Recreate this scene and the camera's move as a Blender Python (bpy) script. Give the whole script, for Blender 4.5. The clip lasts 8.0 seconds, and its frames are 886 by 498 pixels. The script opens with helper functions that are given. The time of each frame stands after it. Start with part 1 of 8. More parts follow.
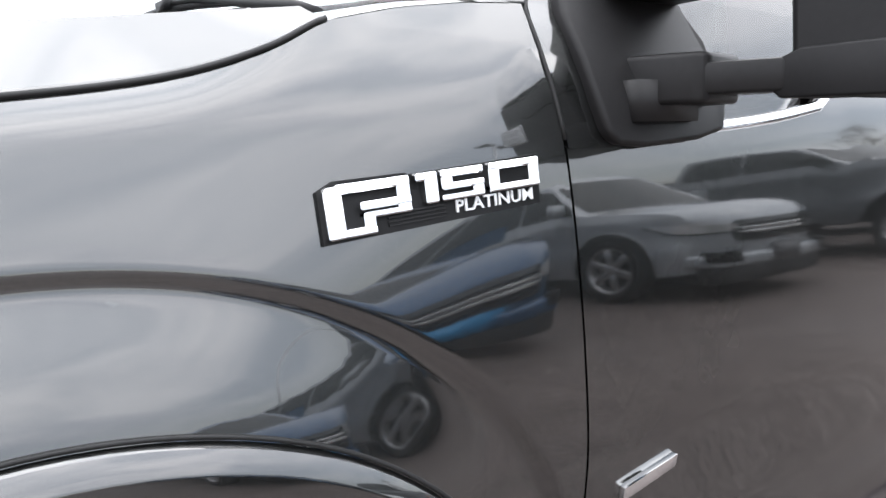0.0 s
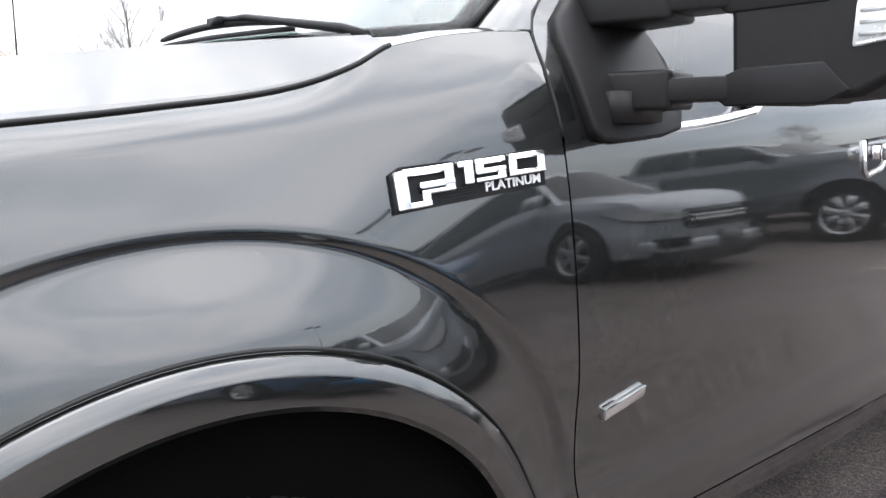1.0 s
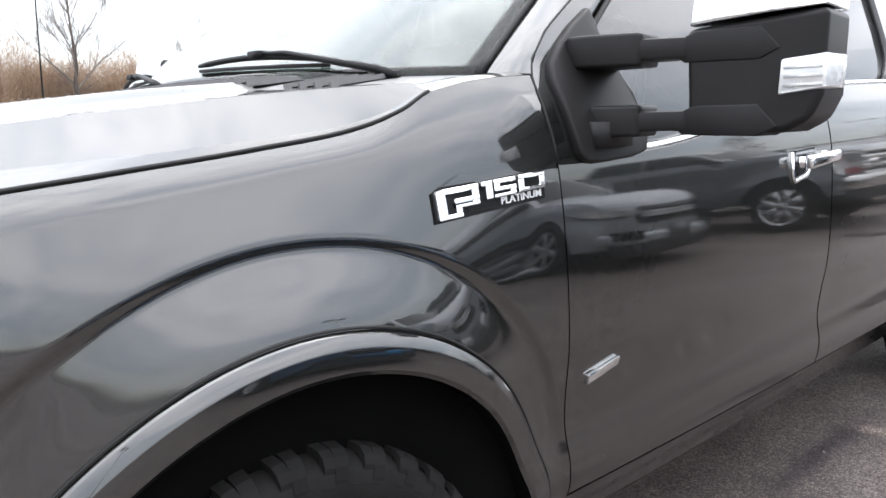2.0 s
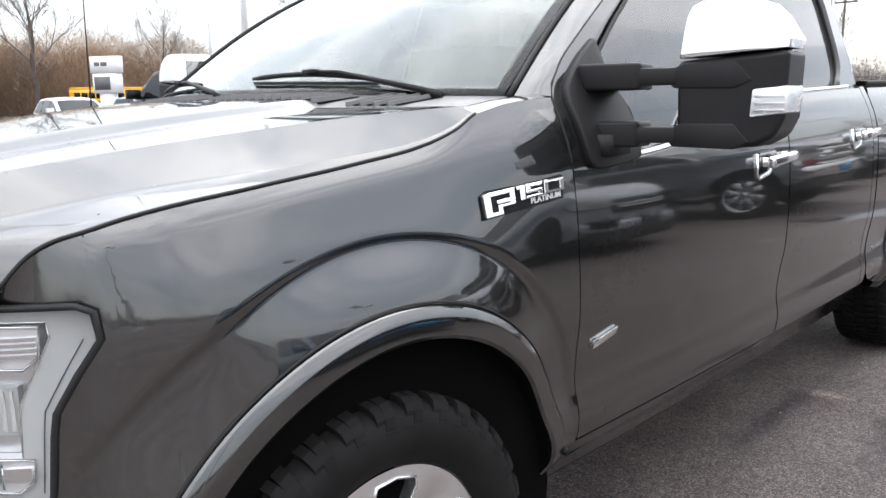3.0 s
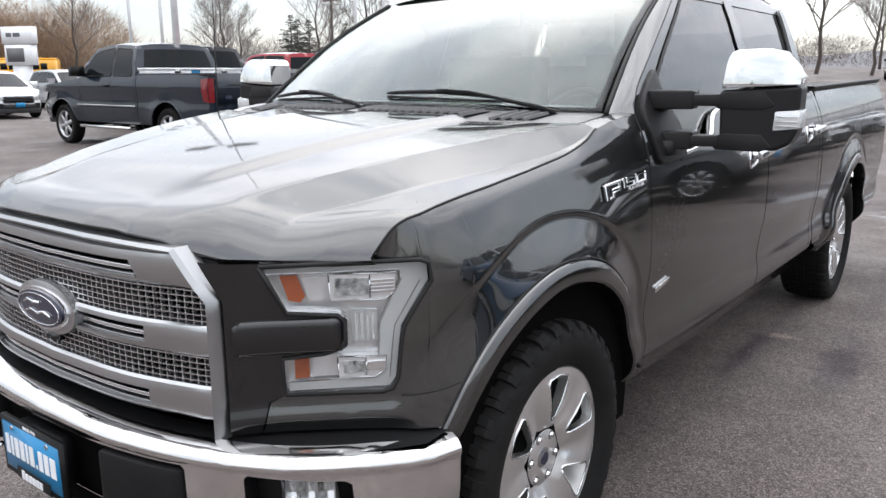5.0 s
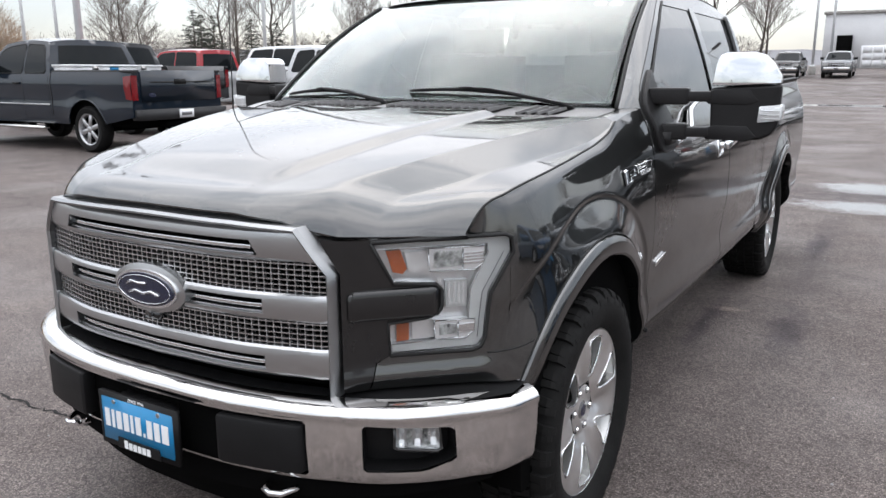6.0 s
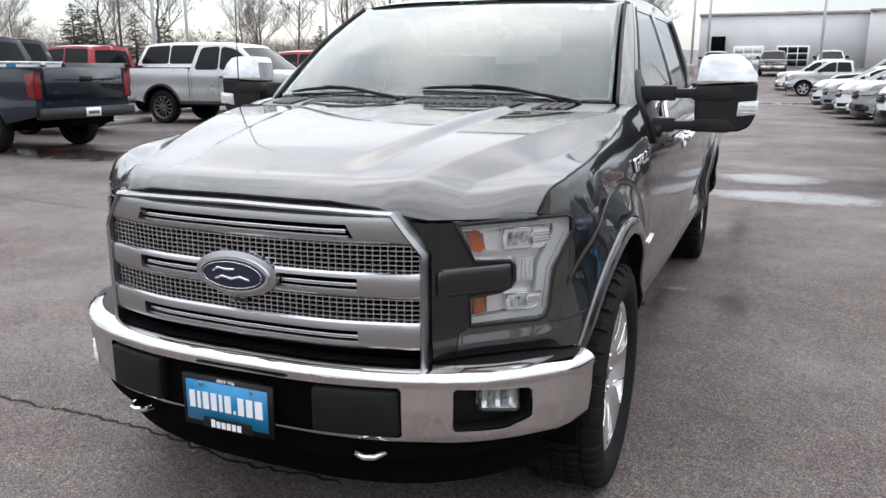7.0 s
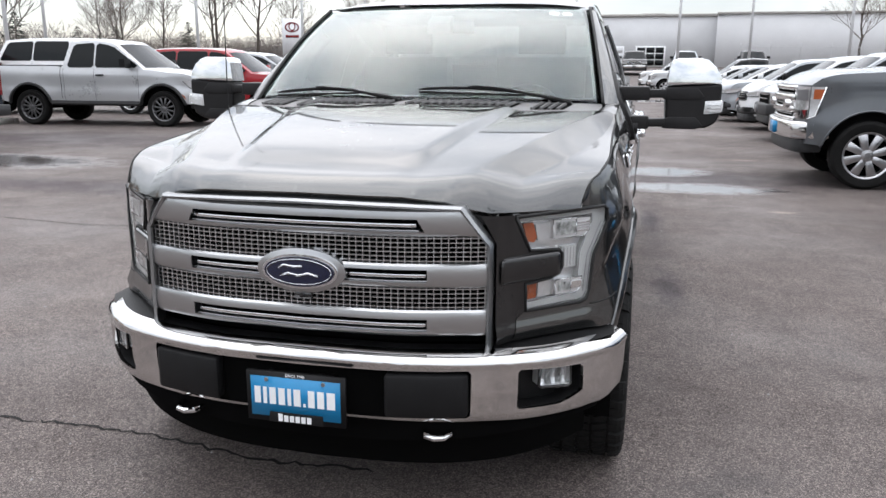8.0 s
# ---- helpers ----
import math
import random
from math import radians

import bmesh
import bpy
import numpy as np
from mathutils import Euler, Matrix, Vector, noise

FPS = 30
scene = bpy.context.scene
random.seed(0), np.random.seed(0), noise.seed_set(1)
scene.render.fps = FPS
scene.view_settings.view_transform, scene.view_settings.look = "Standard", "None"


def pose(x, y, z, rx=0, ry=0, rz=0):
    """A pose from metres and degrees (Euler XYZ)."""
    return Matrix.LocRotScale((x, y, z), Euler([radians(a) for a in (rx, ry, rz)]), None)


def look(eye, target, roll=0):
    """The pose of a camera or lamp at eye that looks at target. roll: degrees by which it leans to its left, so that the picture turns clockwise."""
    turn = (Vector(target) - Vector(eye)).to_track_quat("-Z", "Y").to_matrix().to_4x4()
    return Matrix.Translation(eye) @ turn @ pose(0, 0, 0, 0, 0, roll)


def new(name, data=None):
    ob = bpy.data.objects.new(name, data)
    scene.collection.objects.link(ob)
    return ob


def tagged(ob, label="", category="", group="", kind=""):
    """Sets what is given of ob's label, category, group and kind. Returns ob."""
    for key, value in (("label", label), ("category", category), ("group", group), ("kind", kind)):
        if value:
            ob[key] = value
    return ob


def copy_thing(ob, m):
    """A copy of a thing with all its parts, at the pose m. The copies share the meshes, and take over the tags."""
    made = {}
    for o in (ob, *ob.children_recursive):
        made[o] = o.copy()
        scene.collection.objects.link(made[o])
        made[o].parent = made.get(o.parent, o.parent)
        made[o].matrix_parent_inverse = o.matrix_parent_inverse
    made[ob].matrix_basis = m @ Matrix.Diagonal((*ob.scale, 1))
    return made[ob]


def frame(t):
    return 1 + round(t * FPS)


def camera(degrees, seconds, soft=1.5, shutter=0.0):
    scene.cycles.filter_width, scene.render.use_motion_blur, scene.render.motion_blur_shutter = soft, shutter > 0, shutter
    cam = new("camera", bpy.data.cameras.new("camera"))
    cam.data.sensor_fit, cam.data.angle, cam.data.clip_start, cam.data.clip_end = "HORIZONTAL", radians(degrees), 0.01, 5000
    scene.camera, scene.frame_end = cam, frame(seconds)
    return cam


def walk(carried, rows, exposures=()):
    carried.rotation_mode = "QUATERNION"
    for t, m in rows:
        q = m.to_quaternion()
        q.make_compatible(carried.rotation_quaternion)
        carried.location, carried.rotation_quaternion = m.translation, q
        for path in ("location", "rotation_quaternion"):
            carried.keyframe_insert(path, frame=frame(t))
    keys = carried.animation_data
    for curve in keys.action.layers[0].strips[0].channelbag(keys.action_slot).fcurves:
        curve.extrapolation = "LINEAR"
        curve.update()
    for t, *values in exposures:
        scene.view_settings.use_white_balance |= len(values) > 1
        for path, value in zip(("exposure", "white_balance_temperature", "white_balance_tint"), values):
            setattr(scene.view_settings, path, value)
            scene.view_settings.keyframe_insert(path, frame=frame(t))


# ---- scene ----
cam = camera(59.3, 8.0)
PATH = [
    (0, (1.524, -0.033, 1.165), (-0.059, 1.156, 0.884), -1.6),
    (0.5, (1.593, -0.14, 1.159), (0.04, 1.089, 0.878), -1.6),
    (1, (1.659, -0.264, 1.169), (0.151, 1.016, 0.875), -1.3),
    (1.5, (1.724, -0.394, 1.198), (0.262, 0.936, 0.893), -1.2),
    (3, (1.894, -0.862, 1.307), (0.546, 0.567, 0.932), -0.8),
    (3.5, (1.933, -1.055, 1.344), (0.613, 0.392, 0.944), -0.6),
    (4, (1.95, -1.277, 1.383), (0.66, 0.194, 0.968), -0.6),
    (4.5, (1.937, -1.515, 1.42), (0.688, -0.013, 0.99), -0.4),
    (6, (1.688, -2.211, 1.447), (0.701, -0.53, 1.0), -0.1),
    (6.5, (1.544, -2.434, 1.445), (0.672, -0.691, 0.996), 0.0),
    (7, (1.359, -2.627, 1.451), (0.613, -0.827, 0.999), 0.1),
    (7.5, (1.139, -2.792, 1.455), (0.54, -0.939, 1.0), 0.2),
    (8, (0.903, -2.928, 1.464), (0.461, -1.032, 1.009), 0.3),
]
walk(cam, [(t, look(eye, target, roll)) for t, eye, target, roll in PATH],
     exposures=((0, 0.95), (1.5, 0.8), (3, 0.52), (4, 0.36), (4.5, 0.25), (6, 0.03), (8, 0.0)))

# ---------------------------------------------------------------- world and sun
SUN_EL, SUN_ROT = 50.0, 330.0
world = bpy.data.worlds.new("overcast_sky")
scene.world = world
world.use_nodes = True
_n, _l = world.node_tree.nodes, world.node_tree.links
_n.clear()
_out = _n.new("ShaderNodeOutputWorld")
_sky = _n.new("ShaderNodeTexSky")
_sky.sky_type, _sky.sun_disc = "NISHITA", False
_sky.sun_elevation, _sky.sun_rotation = radians(SUN_EL), radians(SUN_ROT)
_bg = _n.new("ShaderNodeBackground")
_bg.inputs["Strength"].default_value = 0.05
_l.new(_sky.outputs[0], _bg.inputs["Color"])
_tc = _n.new("ShaderNodeTexCoord")
_mp = _n.new("ShaderNodeMapping")
_mp.inputs["Scale"].default_value = (1.0, 1.0, 2.6)
_l.new(_tc.outputs["Generated"], _mp.inputs["Vector"])
_cl = _n.new("ShaderNodeTexNoise")
_cl.inputs["Scale"].default_value, _cl.inputs["Detail"].default_value = 2.6, 6.0
_cl.inputs["Roughness"].default_value, _cl.inputs["Distortion"].default_value = 0.55, 0.5
_l.new(_mp.outputs[0], _cl.inputs["Vector"])
_rp = _n.new("ShaderNodeValToRGB")
_rp.color_ramp.elements[0].position, _rp.color_ramp.elements[0].color = 0.34, (0.60, 0.630, 0.685, 1)
_rp.color_ramp.elements[1].position, _rp.color_ramp.elements[1].color = 0.60, (1.0, 0.992, 1.015, 1)
_l.new(_cl.outputs["Fac"], _rp.inputs["Fac"])
_bg2 = _n.new("ShaderNodeBackground")
_sx = _n.new("ShaderNodeSeparateXYZ")
_l.new(_tc.outputs["Generated"], _sx.inputs[0])
_az, _el = radians(SUN_ROT), radians(SUN_EL)
_dir = Vector((math.sin(_az) * math.cos(_el), math.cos(_az) * math.cos(_el), math.sin(_el)))
_up = _n.new("ShaderNodeMapRange")          # an overcast sky brightens towards the zenith
_up.inputs["From Min"].default_value, _up.inputs["From Max"].default_value = 0.0, 1.0
_up.inputs["To Min"].default_value, _up.inputs["To Max"].default_value = 0.60, 2.95
_l.new(_sx.outputs["Z"], _up.inputs["Value"])
_dot = _n.new("ShaderNodeVectorMath")       # and round the veiled sun
_dot.operation = "DOT_PRODUCT"
_l.new(_tc.outputs["Generated"], _dot.inputs[0])
_dot.inputs[1].default_value = _dir
_mx0 = _n.new("ShaderNodeMath")
_mx0.operation = "MAXIMUM"
_mx0.inputs[1].default_value = 0.0
_l.new(_dot.outputs["Value"], _mx0.inputs[0])
_pw = _n.new("ShaderNodeMath")
_pw.operation = "POWER"
_pw.inputs[1].default_value = 4.0
_l.new(_mx0.outputs[0], _pw.inputs[0])
_ma = _n.new("ShaderNodeMath")
_ma.operation = "MULTIPLY_ADD"
_ma.inputs[1].default_value = 0.6
_l.new(_pw.outputs[0], _ma.inputs[0])
_l.new(_up.outputs[0], _ma.inputs[2])
_l.new(_ma.outputs[0], _bg2.inputs["Strength"])
_l.new(_rp.outputs["Color"], _bg2.inputs["Color"])
_ad = _n.new("ShaderNodeAddShader")
_l.new(_bg.outputs[0], _ad.inputs[0])
_l.new(_bg2.outputs[0], _ad.inputs[1])
_l.new(_ad.outputs[0], _out.inputs["Surface"])

_sd = bpy.data.lights.new("sun", "SUN")
_sd.energy, _sd.angle, _sd.color = 0.45, radians(100), (1.0, 0.97, 0.93)
_sun = new("sun", _sd)
_sun.matrix_world = look(_dir * 60, (0, 0, 0))
scene.view_settings.exposure = 0.0

# ---------------------------------------------------------------- materials
def material(name, color, rough=0.5, metal=0.0, coat=0.0, vary=0.0, scale=8.0, bump=0.0, bscale=120.0,
             island=0.0, spec=0.5, trans=0.0, ior=1.45, rvary=0.0, color2=None, alpha=1.0):
    """A Principled material with two scales of noise in its colour, relief and roughness."""
    m = bpy.data.materials.new(name)
    m.use_nodes = True
    n, l = m.node_tree.nodes, m.node_tree.links
    b = n["Principled BSDF"]
    b.inputs["Base Color"].default_value = (*color, 1)
    b.inputs["Roughness"].default_value = rough
    b.inputs["Metallic"].default_value = metal
    b.inputs["Coat Weight"].default_value = coat
    b.inputs["Coat Roughness"].default_value = 0.03
    b.inputs["Specular IOR Level"].default_value = spec
    b.inputs["Transmission Weight"].default_value = trans
    b.inputs["IOR"].default_value = ior
    b.inputs["Alpha"].default_value = alpha
    tc = n.new("ShaderNodeTexCoord")
    if vary or rvary or color2:
        a = n.new("ShaderNodeTexNoise")
        a.inputs["Scale"].default_value, a.inputs["Detail"].default_value = scale, 5.0
        l.new(tc.outputs["Object"], a.inputs["Vector"])
        f = n.new("ShaderNodeTexNoise")
        f.inputs["Scale"].default_value, f.inputs["Detail"].default_value = scale * 14, 3.0
        l.new(tc.outputs["Object"], f.inputs["Vector"])
        add = n.new("ShaderNodeMath")
        add.operation = "MULTIPLY_ADD"
        l.new(f.outputs["Fac"], add.inputs[0])
        add.inputs[1].default_value = 0.45
        l.new(a.outputs["Fac"], add.inputs[2])
        mr = n.new("ShaderNodeMapRange")
        mr.inputs["From Min"].default_value, mr.inputs["From Max"].default_value = 0.45, 1.0
        l.new(add.outputs[0], mr.inputs["Value"])
        if vary or color2:
            mx = n.new("ShaderNodeMix")
            mx.data_type = "RGBA"
            lo = tuple(c * (1 - vary) for c in color)
            hi = color2 or tuple(min(1, c * (1 + vary)) for c in color)
            mx.inputs[6].default_value, mx.inputs[7].default_value = (*lo, 1), (*hi, 1)
            l.new(mr.outputs[0], mx.inputs[0])
            src = mx.outputs[2]
            if island:
                g = n.new("ShaderNodeNewGeometry")
                hs = n.new("ShaderNodeHueSaturation")
                im = n.new("ShaderNodeMapRange")
                im.inputs["To Min"].default_value, im.inputs["To Max"].default_value = 1 - island, 1 + island
                l.new(g.outputs["Random Per Island"], im.inputs["Value"])
                l.new(im.outputs[0], hs.inputs["Value"])
                l.new(src, hs.inputs["Color"])
                src = hs.outputs["Color"]
            l.new(src, b.inputs["Base Color"])
        if rvary:
            rr = n.new("ShaderNodeMapRange")
            rr.inputs["To Min"].default_value, rr.inputs["To Max"].default_value = max(0, rough - rvary), min(1, rough + rvary)
            l.new(mr.outputs[0], rr.inputs["Value"])
            l.new(rr.outputs[0], b.inputs["Roughness"])
    if bump:
        k = n.new("ShaderNodeTexNoise")
        k.inputs["Scale"].default_value, k.inputs["Detail"].default_value = bscale, 4.0
        l.new(tc.outputs["Object"], k.inputs["Vector"])
        bp = n.new("ShaderNodeBump")
        bp.inputs["Strength"].default_value, bp.inputs["Distance"].default_value = bump, 0.004
        l.new(k.outputs["Fac"], bp.inputs["Height"])
        l.new(bp.outputs[0], b.inputs["Normal"])
    return m


def car_paint(name, color, metal=0.0, rough=0.3, flake=0.0):
    m = material(name, color, rough=rough, metal=metal, coat=1.0, spec=0.1, vary=0.05, scale=2.0, rvary=0.04)
    if flake:
        n, l = m.node_tree.nodes, m.node_tree.links
        b = n["Principled BSDF"]
        tc = n.new("ShaderNodeTexCoord")
        v = n.new("ShaderNodeTexVoronoi")
        v.inputs["Scale"].default_value = 1800
        l.new(tc.outputs["Object"], v.inputs["Vector"])
        bp = n.new("ShaderNodeBump")
        bp.inputs["Strength"].default_value, bp.inputs["Distance"].default_value = flake, 0.0006
        l.new(v.outputs["Distance"], bp.inputs["Height"])
        l.new(bp.outputs[0], b.inputs["Normal"])
    return m


M_PAINT = car_paint("grey_metallic_paint", (0.037, 0.0385, 0.0375), metal=0.9, rough=0.30, flake=0.05)
M_PAINT.node_tree.nodes["Principled BSDF"].inputs["Specular Tint"].default_value = (0.55, 0.55, 0.55, 1)
M_PAINT.node_tree.nodes["Principled BSDF"].inputs["Coat Weight"].default_value = 1.0
M_PAINT.node_tree.nodes["Principled BSDF"].inputs["Coat IOR"].default_value = 2.0
M_PAINT.node_tree.nodes["Principled BSDF"].inputs["Coat Roughness"].default_value = 0.04
M_CHROME = material("chrome", (0.82, 0.83, 0.84), rough=0.06, metal=1.0, rvary=0.03, scale=5)
M_CHROME_B = material("bumper_chrome", (0.72, 0.71, 0.70), rough=0.09, metal=1.0, rvary=0.06, scale=6, vary=0.04)
M_SATIN = material("satin_silver", (0.47, 0.475, 0.48), rough=0.30, metal=1.0, rvary=0.015, scale=4, vary=0.02)
M_WIRE = material("bright_wire", (0.66, 0.665, 0.67), rough=0.28, metal=1.0, rvary=0.02, scale=6)
M_ALU = material("polished_aluminium", (0.90, 0.90, 0.89), rough=0.36, metal=1.0, rvary=0.06, scale=12, vary=0.06)
M_BLACK = material("black_plastic", (0.009, 0.009, 0.0095), rough=0.48, spec=0.22, vary=0.25, scale=10, bump=0.12, bscale=500)
M_BLACKGLOSS = material("gloss_black", (0.012, 0.012, 0.013), rough=0.12, coat=0.6, vary=0.1)
M_MIRRORBLK = material("grained_black_plastic", (0.015, 0.0145, 0.015), rough=0.42, spec=0.25, vary=0.2, scale=9, bump=0.06, bscale=900)
# Near-black for black parts; in hollows the shade itself is this colour.
M_DARK = material("black_parts_and_hollow_shade", (0.003, 0.003, 0.003), rough=0.95, spec=0.04, vary=0.2)
M_RUBBER = material("tyre_rubber", (0.010, 0.0098, 0.0096), rough=0.75, spec=0.18, vary=0.3, scale=14, bump=0.2, bscale=260)
M_SEAL = material("black_rubber_seal", (0.010, 0.010, 0.010), rough=0.6, vary=0.2)
M_GLASS = material("clear_glass", (0.86, 0.975, 0.93), rough=0.0, trans=1.0, ior=1.45)
M_TINT = material("tinted_glass", (0.10, 0.115, 0.115), rough=0.0, trans=1.0, ior=2.0)
M_LENS = material("clear_lamp_lens", (0.97, 0.98, 0.98), rough=0.01, trans=1.0, ior=1.38)
M_REFLECTOR = material("lamp_reflector", (0.80, 0.805, 0.81), rough=0.2, metal=0.6, vary=0.10, scale=25, rvary=0.10)
M_PIPE = material("white_light_guide", (0.49, 0.50, 0.495), rough=0.22, coat=0.4, vary=0.04, scale=10)
M_AMBER = material("amber_lens", (0.40, 0.10, 0.035), rough=0.18, vary=0.15, scale=30, coat=0.6)
M_FRAME = material("dark_satin_silver", (0.36, 0.365, 0.37), rough=0.36, metal=1.0, rvary=0.05, scale=9, vary=0.05)
# Darker copy of the body paint: the nose's shade is put into it.
M_PAINT_DARK = car_paint("shaded_charcoal_paint", (0.022, 0.0215, 0.022), metal=0.6, rough=0.3)
M_RED = material("red_lens", (0.17, 0.005, 0.008), rough=0.15, coat=0.7, vary=0.15, scale=20)
M_BLUEOVAL = material("dark_blue_enamel", (0.006, 0.010, 0.034), rough=0.15, coat=0.8, vary=0.08)
M_PLATE = material("bright_blue_plate", (0.006, 0.20, 0.43), rough=0.32, vary=0.06, scale=12, coat=0.2)
M_WHITE = material("white_print", (0.82, 0.83, 0.84), rough=0.4, vary=0.04)
M_INT = material("grey_interior", (0.10, 0.10, 0.105), rough=0.7, vary=0.2, scale=12, bump=0.1, bscale=300)
M_SEAT = material("dark_leather", (0.075, 0.073, 0.072), rough=0.5, vary=0.2, scale=12)
M_STEEL = material("bare_steel", (0.42, 0.41, 0.40), rough=0.35, metal=1.0, vary=0.12, scale=14, rvary=0.1)
M_GREYLABEL = material("badge_grey", (0.12, 0.12, 0.125), rough=0.4, vary=0.1)
PANES = (M_GLASS, M_TINT, M_LENS)
# Pale specks in the colour draw the sparkle of the lamp optics.
M_LED = material("speckled_projector_glass", (0.10, 0.10, 0.10), rough=0.1, vary=0.9, scale=60, color2=(0.55, 0.56, 0.55), coat=0.6)
M_COWL = material("cowl_plastic", (0.15, 0.148, 0.148), rough=0.36, vary=0.15, scale=10, bump=0.08, bscale=500)

# ---------------------------------------------------------------- building helpers
def spl(x, pts):
    """A smooth curve through (x, value) points."""
    if x <= pts[0][0]:
        return pts[0][1]
    if x >= pts[-1][0]:
        return pts[-1][1]
    for i in range(len(pts) - 1):
        x0, y0 = pts[i]
        x1, y1 = pts[i + 1]
        if x <= x1:
            h = x1 - x0
            d = (y1 - y0) / h
            m0 = d if i == 0 else 0.5 * (d + (y0 - pts[i - 1][1]) / (x0 - pts[i - 1][0]))
            m1 = d if i == len(pts) - 2 else 0.5 * (d + (pts[i + 2][1] - y1) / (pts[i + 2][0] - x1))
            t = (x - x0) / h
            return ((2 * t ** 3 - 3 * t * t + 1) * y0 + (t ** 3 - 2 * t * t + t) * h * m0
                    + (-2 * t ** 3 + 3 * t * t) * y1 + (t ** 3 - t * t) * h * m1)
    return pts[-1][1]


def lin(x, pts):
    return float(np.interp(x, [p[0] for p in pts], [p[1] for p in pts]))


def sstep(a, b, x):
    t = min(1.0, max(0.0, (x - a) / (b - a)))
    return t * t * (3 - 2 * t)


def finish(bm, name, mat, parent=None, label="", smooth=35.0, flip=False):
    """Links a bmesh as one object; flip mirrors it across x = 0."""
    if flip:
        bmesh.ops.scale(bm, vec=(-1, 1, 1), verts=bm.verts)
        bmesh.ops.reverse_faces(bm, faces=bm.faces)
    me = bpy.data.meshes.new(name)
    for f in bm.faces:
        f.smooth = smooth > 0
    if 0 < smooth < 180:
        lim = radians(smooth)
        for e in bm.edges:
            if len(e.link_faces) == 2 and e.calc_face_angle(0) > lim:
                e.smooth = False
    bm.to_mesh(me)
    bm.free()
    me.materials.append(mat)
    ob = new(name, me)
    if parent is not None:
        ob.parent = parent
    if label:
        tagged(ob, label)
    if mat in PANES:
        ob.visible_shadow = False
    return ob


def weigh(ob):
    """Lets the large faces set the normals, so that flat sides stay flat between rounded edges."""
    me = ob.data
    acc = [Vector() for _ in me.vertices]
    for p in me.polygons:
        for i in p.vertices:
            acc[i] += p.normal * p.area
    me.normals_split_custom_set_from_vertices([a.normalized() if a.length > 0 else Vector((0, 0, 1)) for a in acc])
    return ob


def part(name, bm, mat, parent, label="", smooth=35.0, flip=False):
    return finish(bm, name, mat, parent, label, smooth, flip)


def thing(name, label, category, group="", at=(0, 0, 0), rz=0.0, kind=""):
    e = new(name, None)
    e.empty_display_size = 0.2
    e.matrix_basis = pose(*at, 0, 0, rz)
    return tagged(e, label, category, group, kind)


def B():
    return bmesh.new()


def bevel(bm, w, seg=2, ang=30.0):
    ed = [e for e in bm.edges if len(e.link_faces) == 2 and e.calc_face_angle(0) > radians(ang)]
    if ed and w > 0:
        bmesh.ops.bevel(bm, geom=ed, offset=w, segments=seg, affect="EDGES", profile=0.5, clamp_overlap=True)
    return bm


def join(bm, other, m=None):
    """Adds the faces of another bmesh and frees it."""
    vs = {v: bm.verts.new(m @ v.co if m is not None else v.co) for v in other.verts}
    for f in other.faces:
        try:
            bm.faces.new([vs[v] for v in f.verts])
        except ValueError:
            pass
    other.free()
    return bm


def box(x0, x1, y0, y1, z0, z1, bev=0.0, seg=2):
    bm = B()
    v = [bm.verts.new((x, y, z)) for x in (x0, x1) for y in (y0, y1) for z in (z0, z1)]
    for q in ((0, 1, 3, 2), (4, 6, 7, 5), (0, 4, 5, 1), (2, 3, 7, 6), (0, 2, 6, 4), (1, 5, 7, 3)):
        bm.faces.new([v[i] for i in q])
    return bevel(bm, bev, seg)


def prism(poly, d0, d1, axis="x", bev=0.0, seg=2):
    """A polygon pushed from d0 to d1 along an axis; poly in the other two axes, in order."""
    bm = B()

    def P(a, b, d):
        return {"x": (d, a, b), "y": (a, d, b), "z": (a, b, d)}[axis]
    lo = [bm.verts.new(P(a, b, d0)) for a, b in poly]
    hi = [bm.verts.new(P(a, b, d1)) for a, b in poly]
    bm.faces.new(lo)
    bm.faces.new(hi[::-1])
    n = len(poly)
    for i in range(n):
        j = (i + 1) % n
        bm.faces.new((lo[i], hi[i], hi[j], lo[j]))
    bmesh.ops.recalc_face_normals(bm, faces=bm.faces)
    return bevel(bm, bev, seg)


def grid(fn, nu, nv, close_u=False):
    """A sheet: fn(u, v) for u and v from 0 to 1."""
    bm = B()
    w = nu if close_u else nu + 1
    vs = [[bm.verts.new(fn(i / nu, j / nv)) for j in range(nv + 1)] for i in range(w)]
    for i in range(nu):
        for j in range(nv):
            a, b = vs[i], vs[(i + 1) % w]
            bm.faces.new((a[j], b[j], b[j + 1], a[j + 1]))
    return bm


def tube(pts, r, seg=8, caps=True):
    """A round bar along points; r a number or one for each point."""
    bm = B()
    pts = [Vector(p) for p in pts]
    rs = r if isinstance(r, (list, tuple)) else [r] * len(pts)
    rings = []
    up = None
    for i, p in enumerate(pts):
        d = (pts[min(i + 1, len(pts) - 1)] - pts[max(i - 1, 0)]).normalized()
        if up is None:
            up = d.orthogonal().normalized()
        s = d.cross(up).normalized()
        up = s.cross(d).normalized()
        rings.append([bm.verts.new(p + rs[i] * (math.cos(a) * up + math.sin(a) * s))
                      for a in (2 * math.pi * k / seg for k in range(seg))])
    for a, b in zip(rings, rings[1:]):
        for k in range(seg):
            j = (k + 1) % seg
            bm.faces.new((a[k], a[j], b[j], b[k]))
    if caps:
        bm.faces.new(rings[0][::-1])
        bm.faces.new(rings[-1])
    return bm


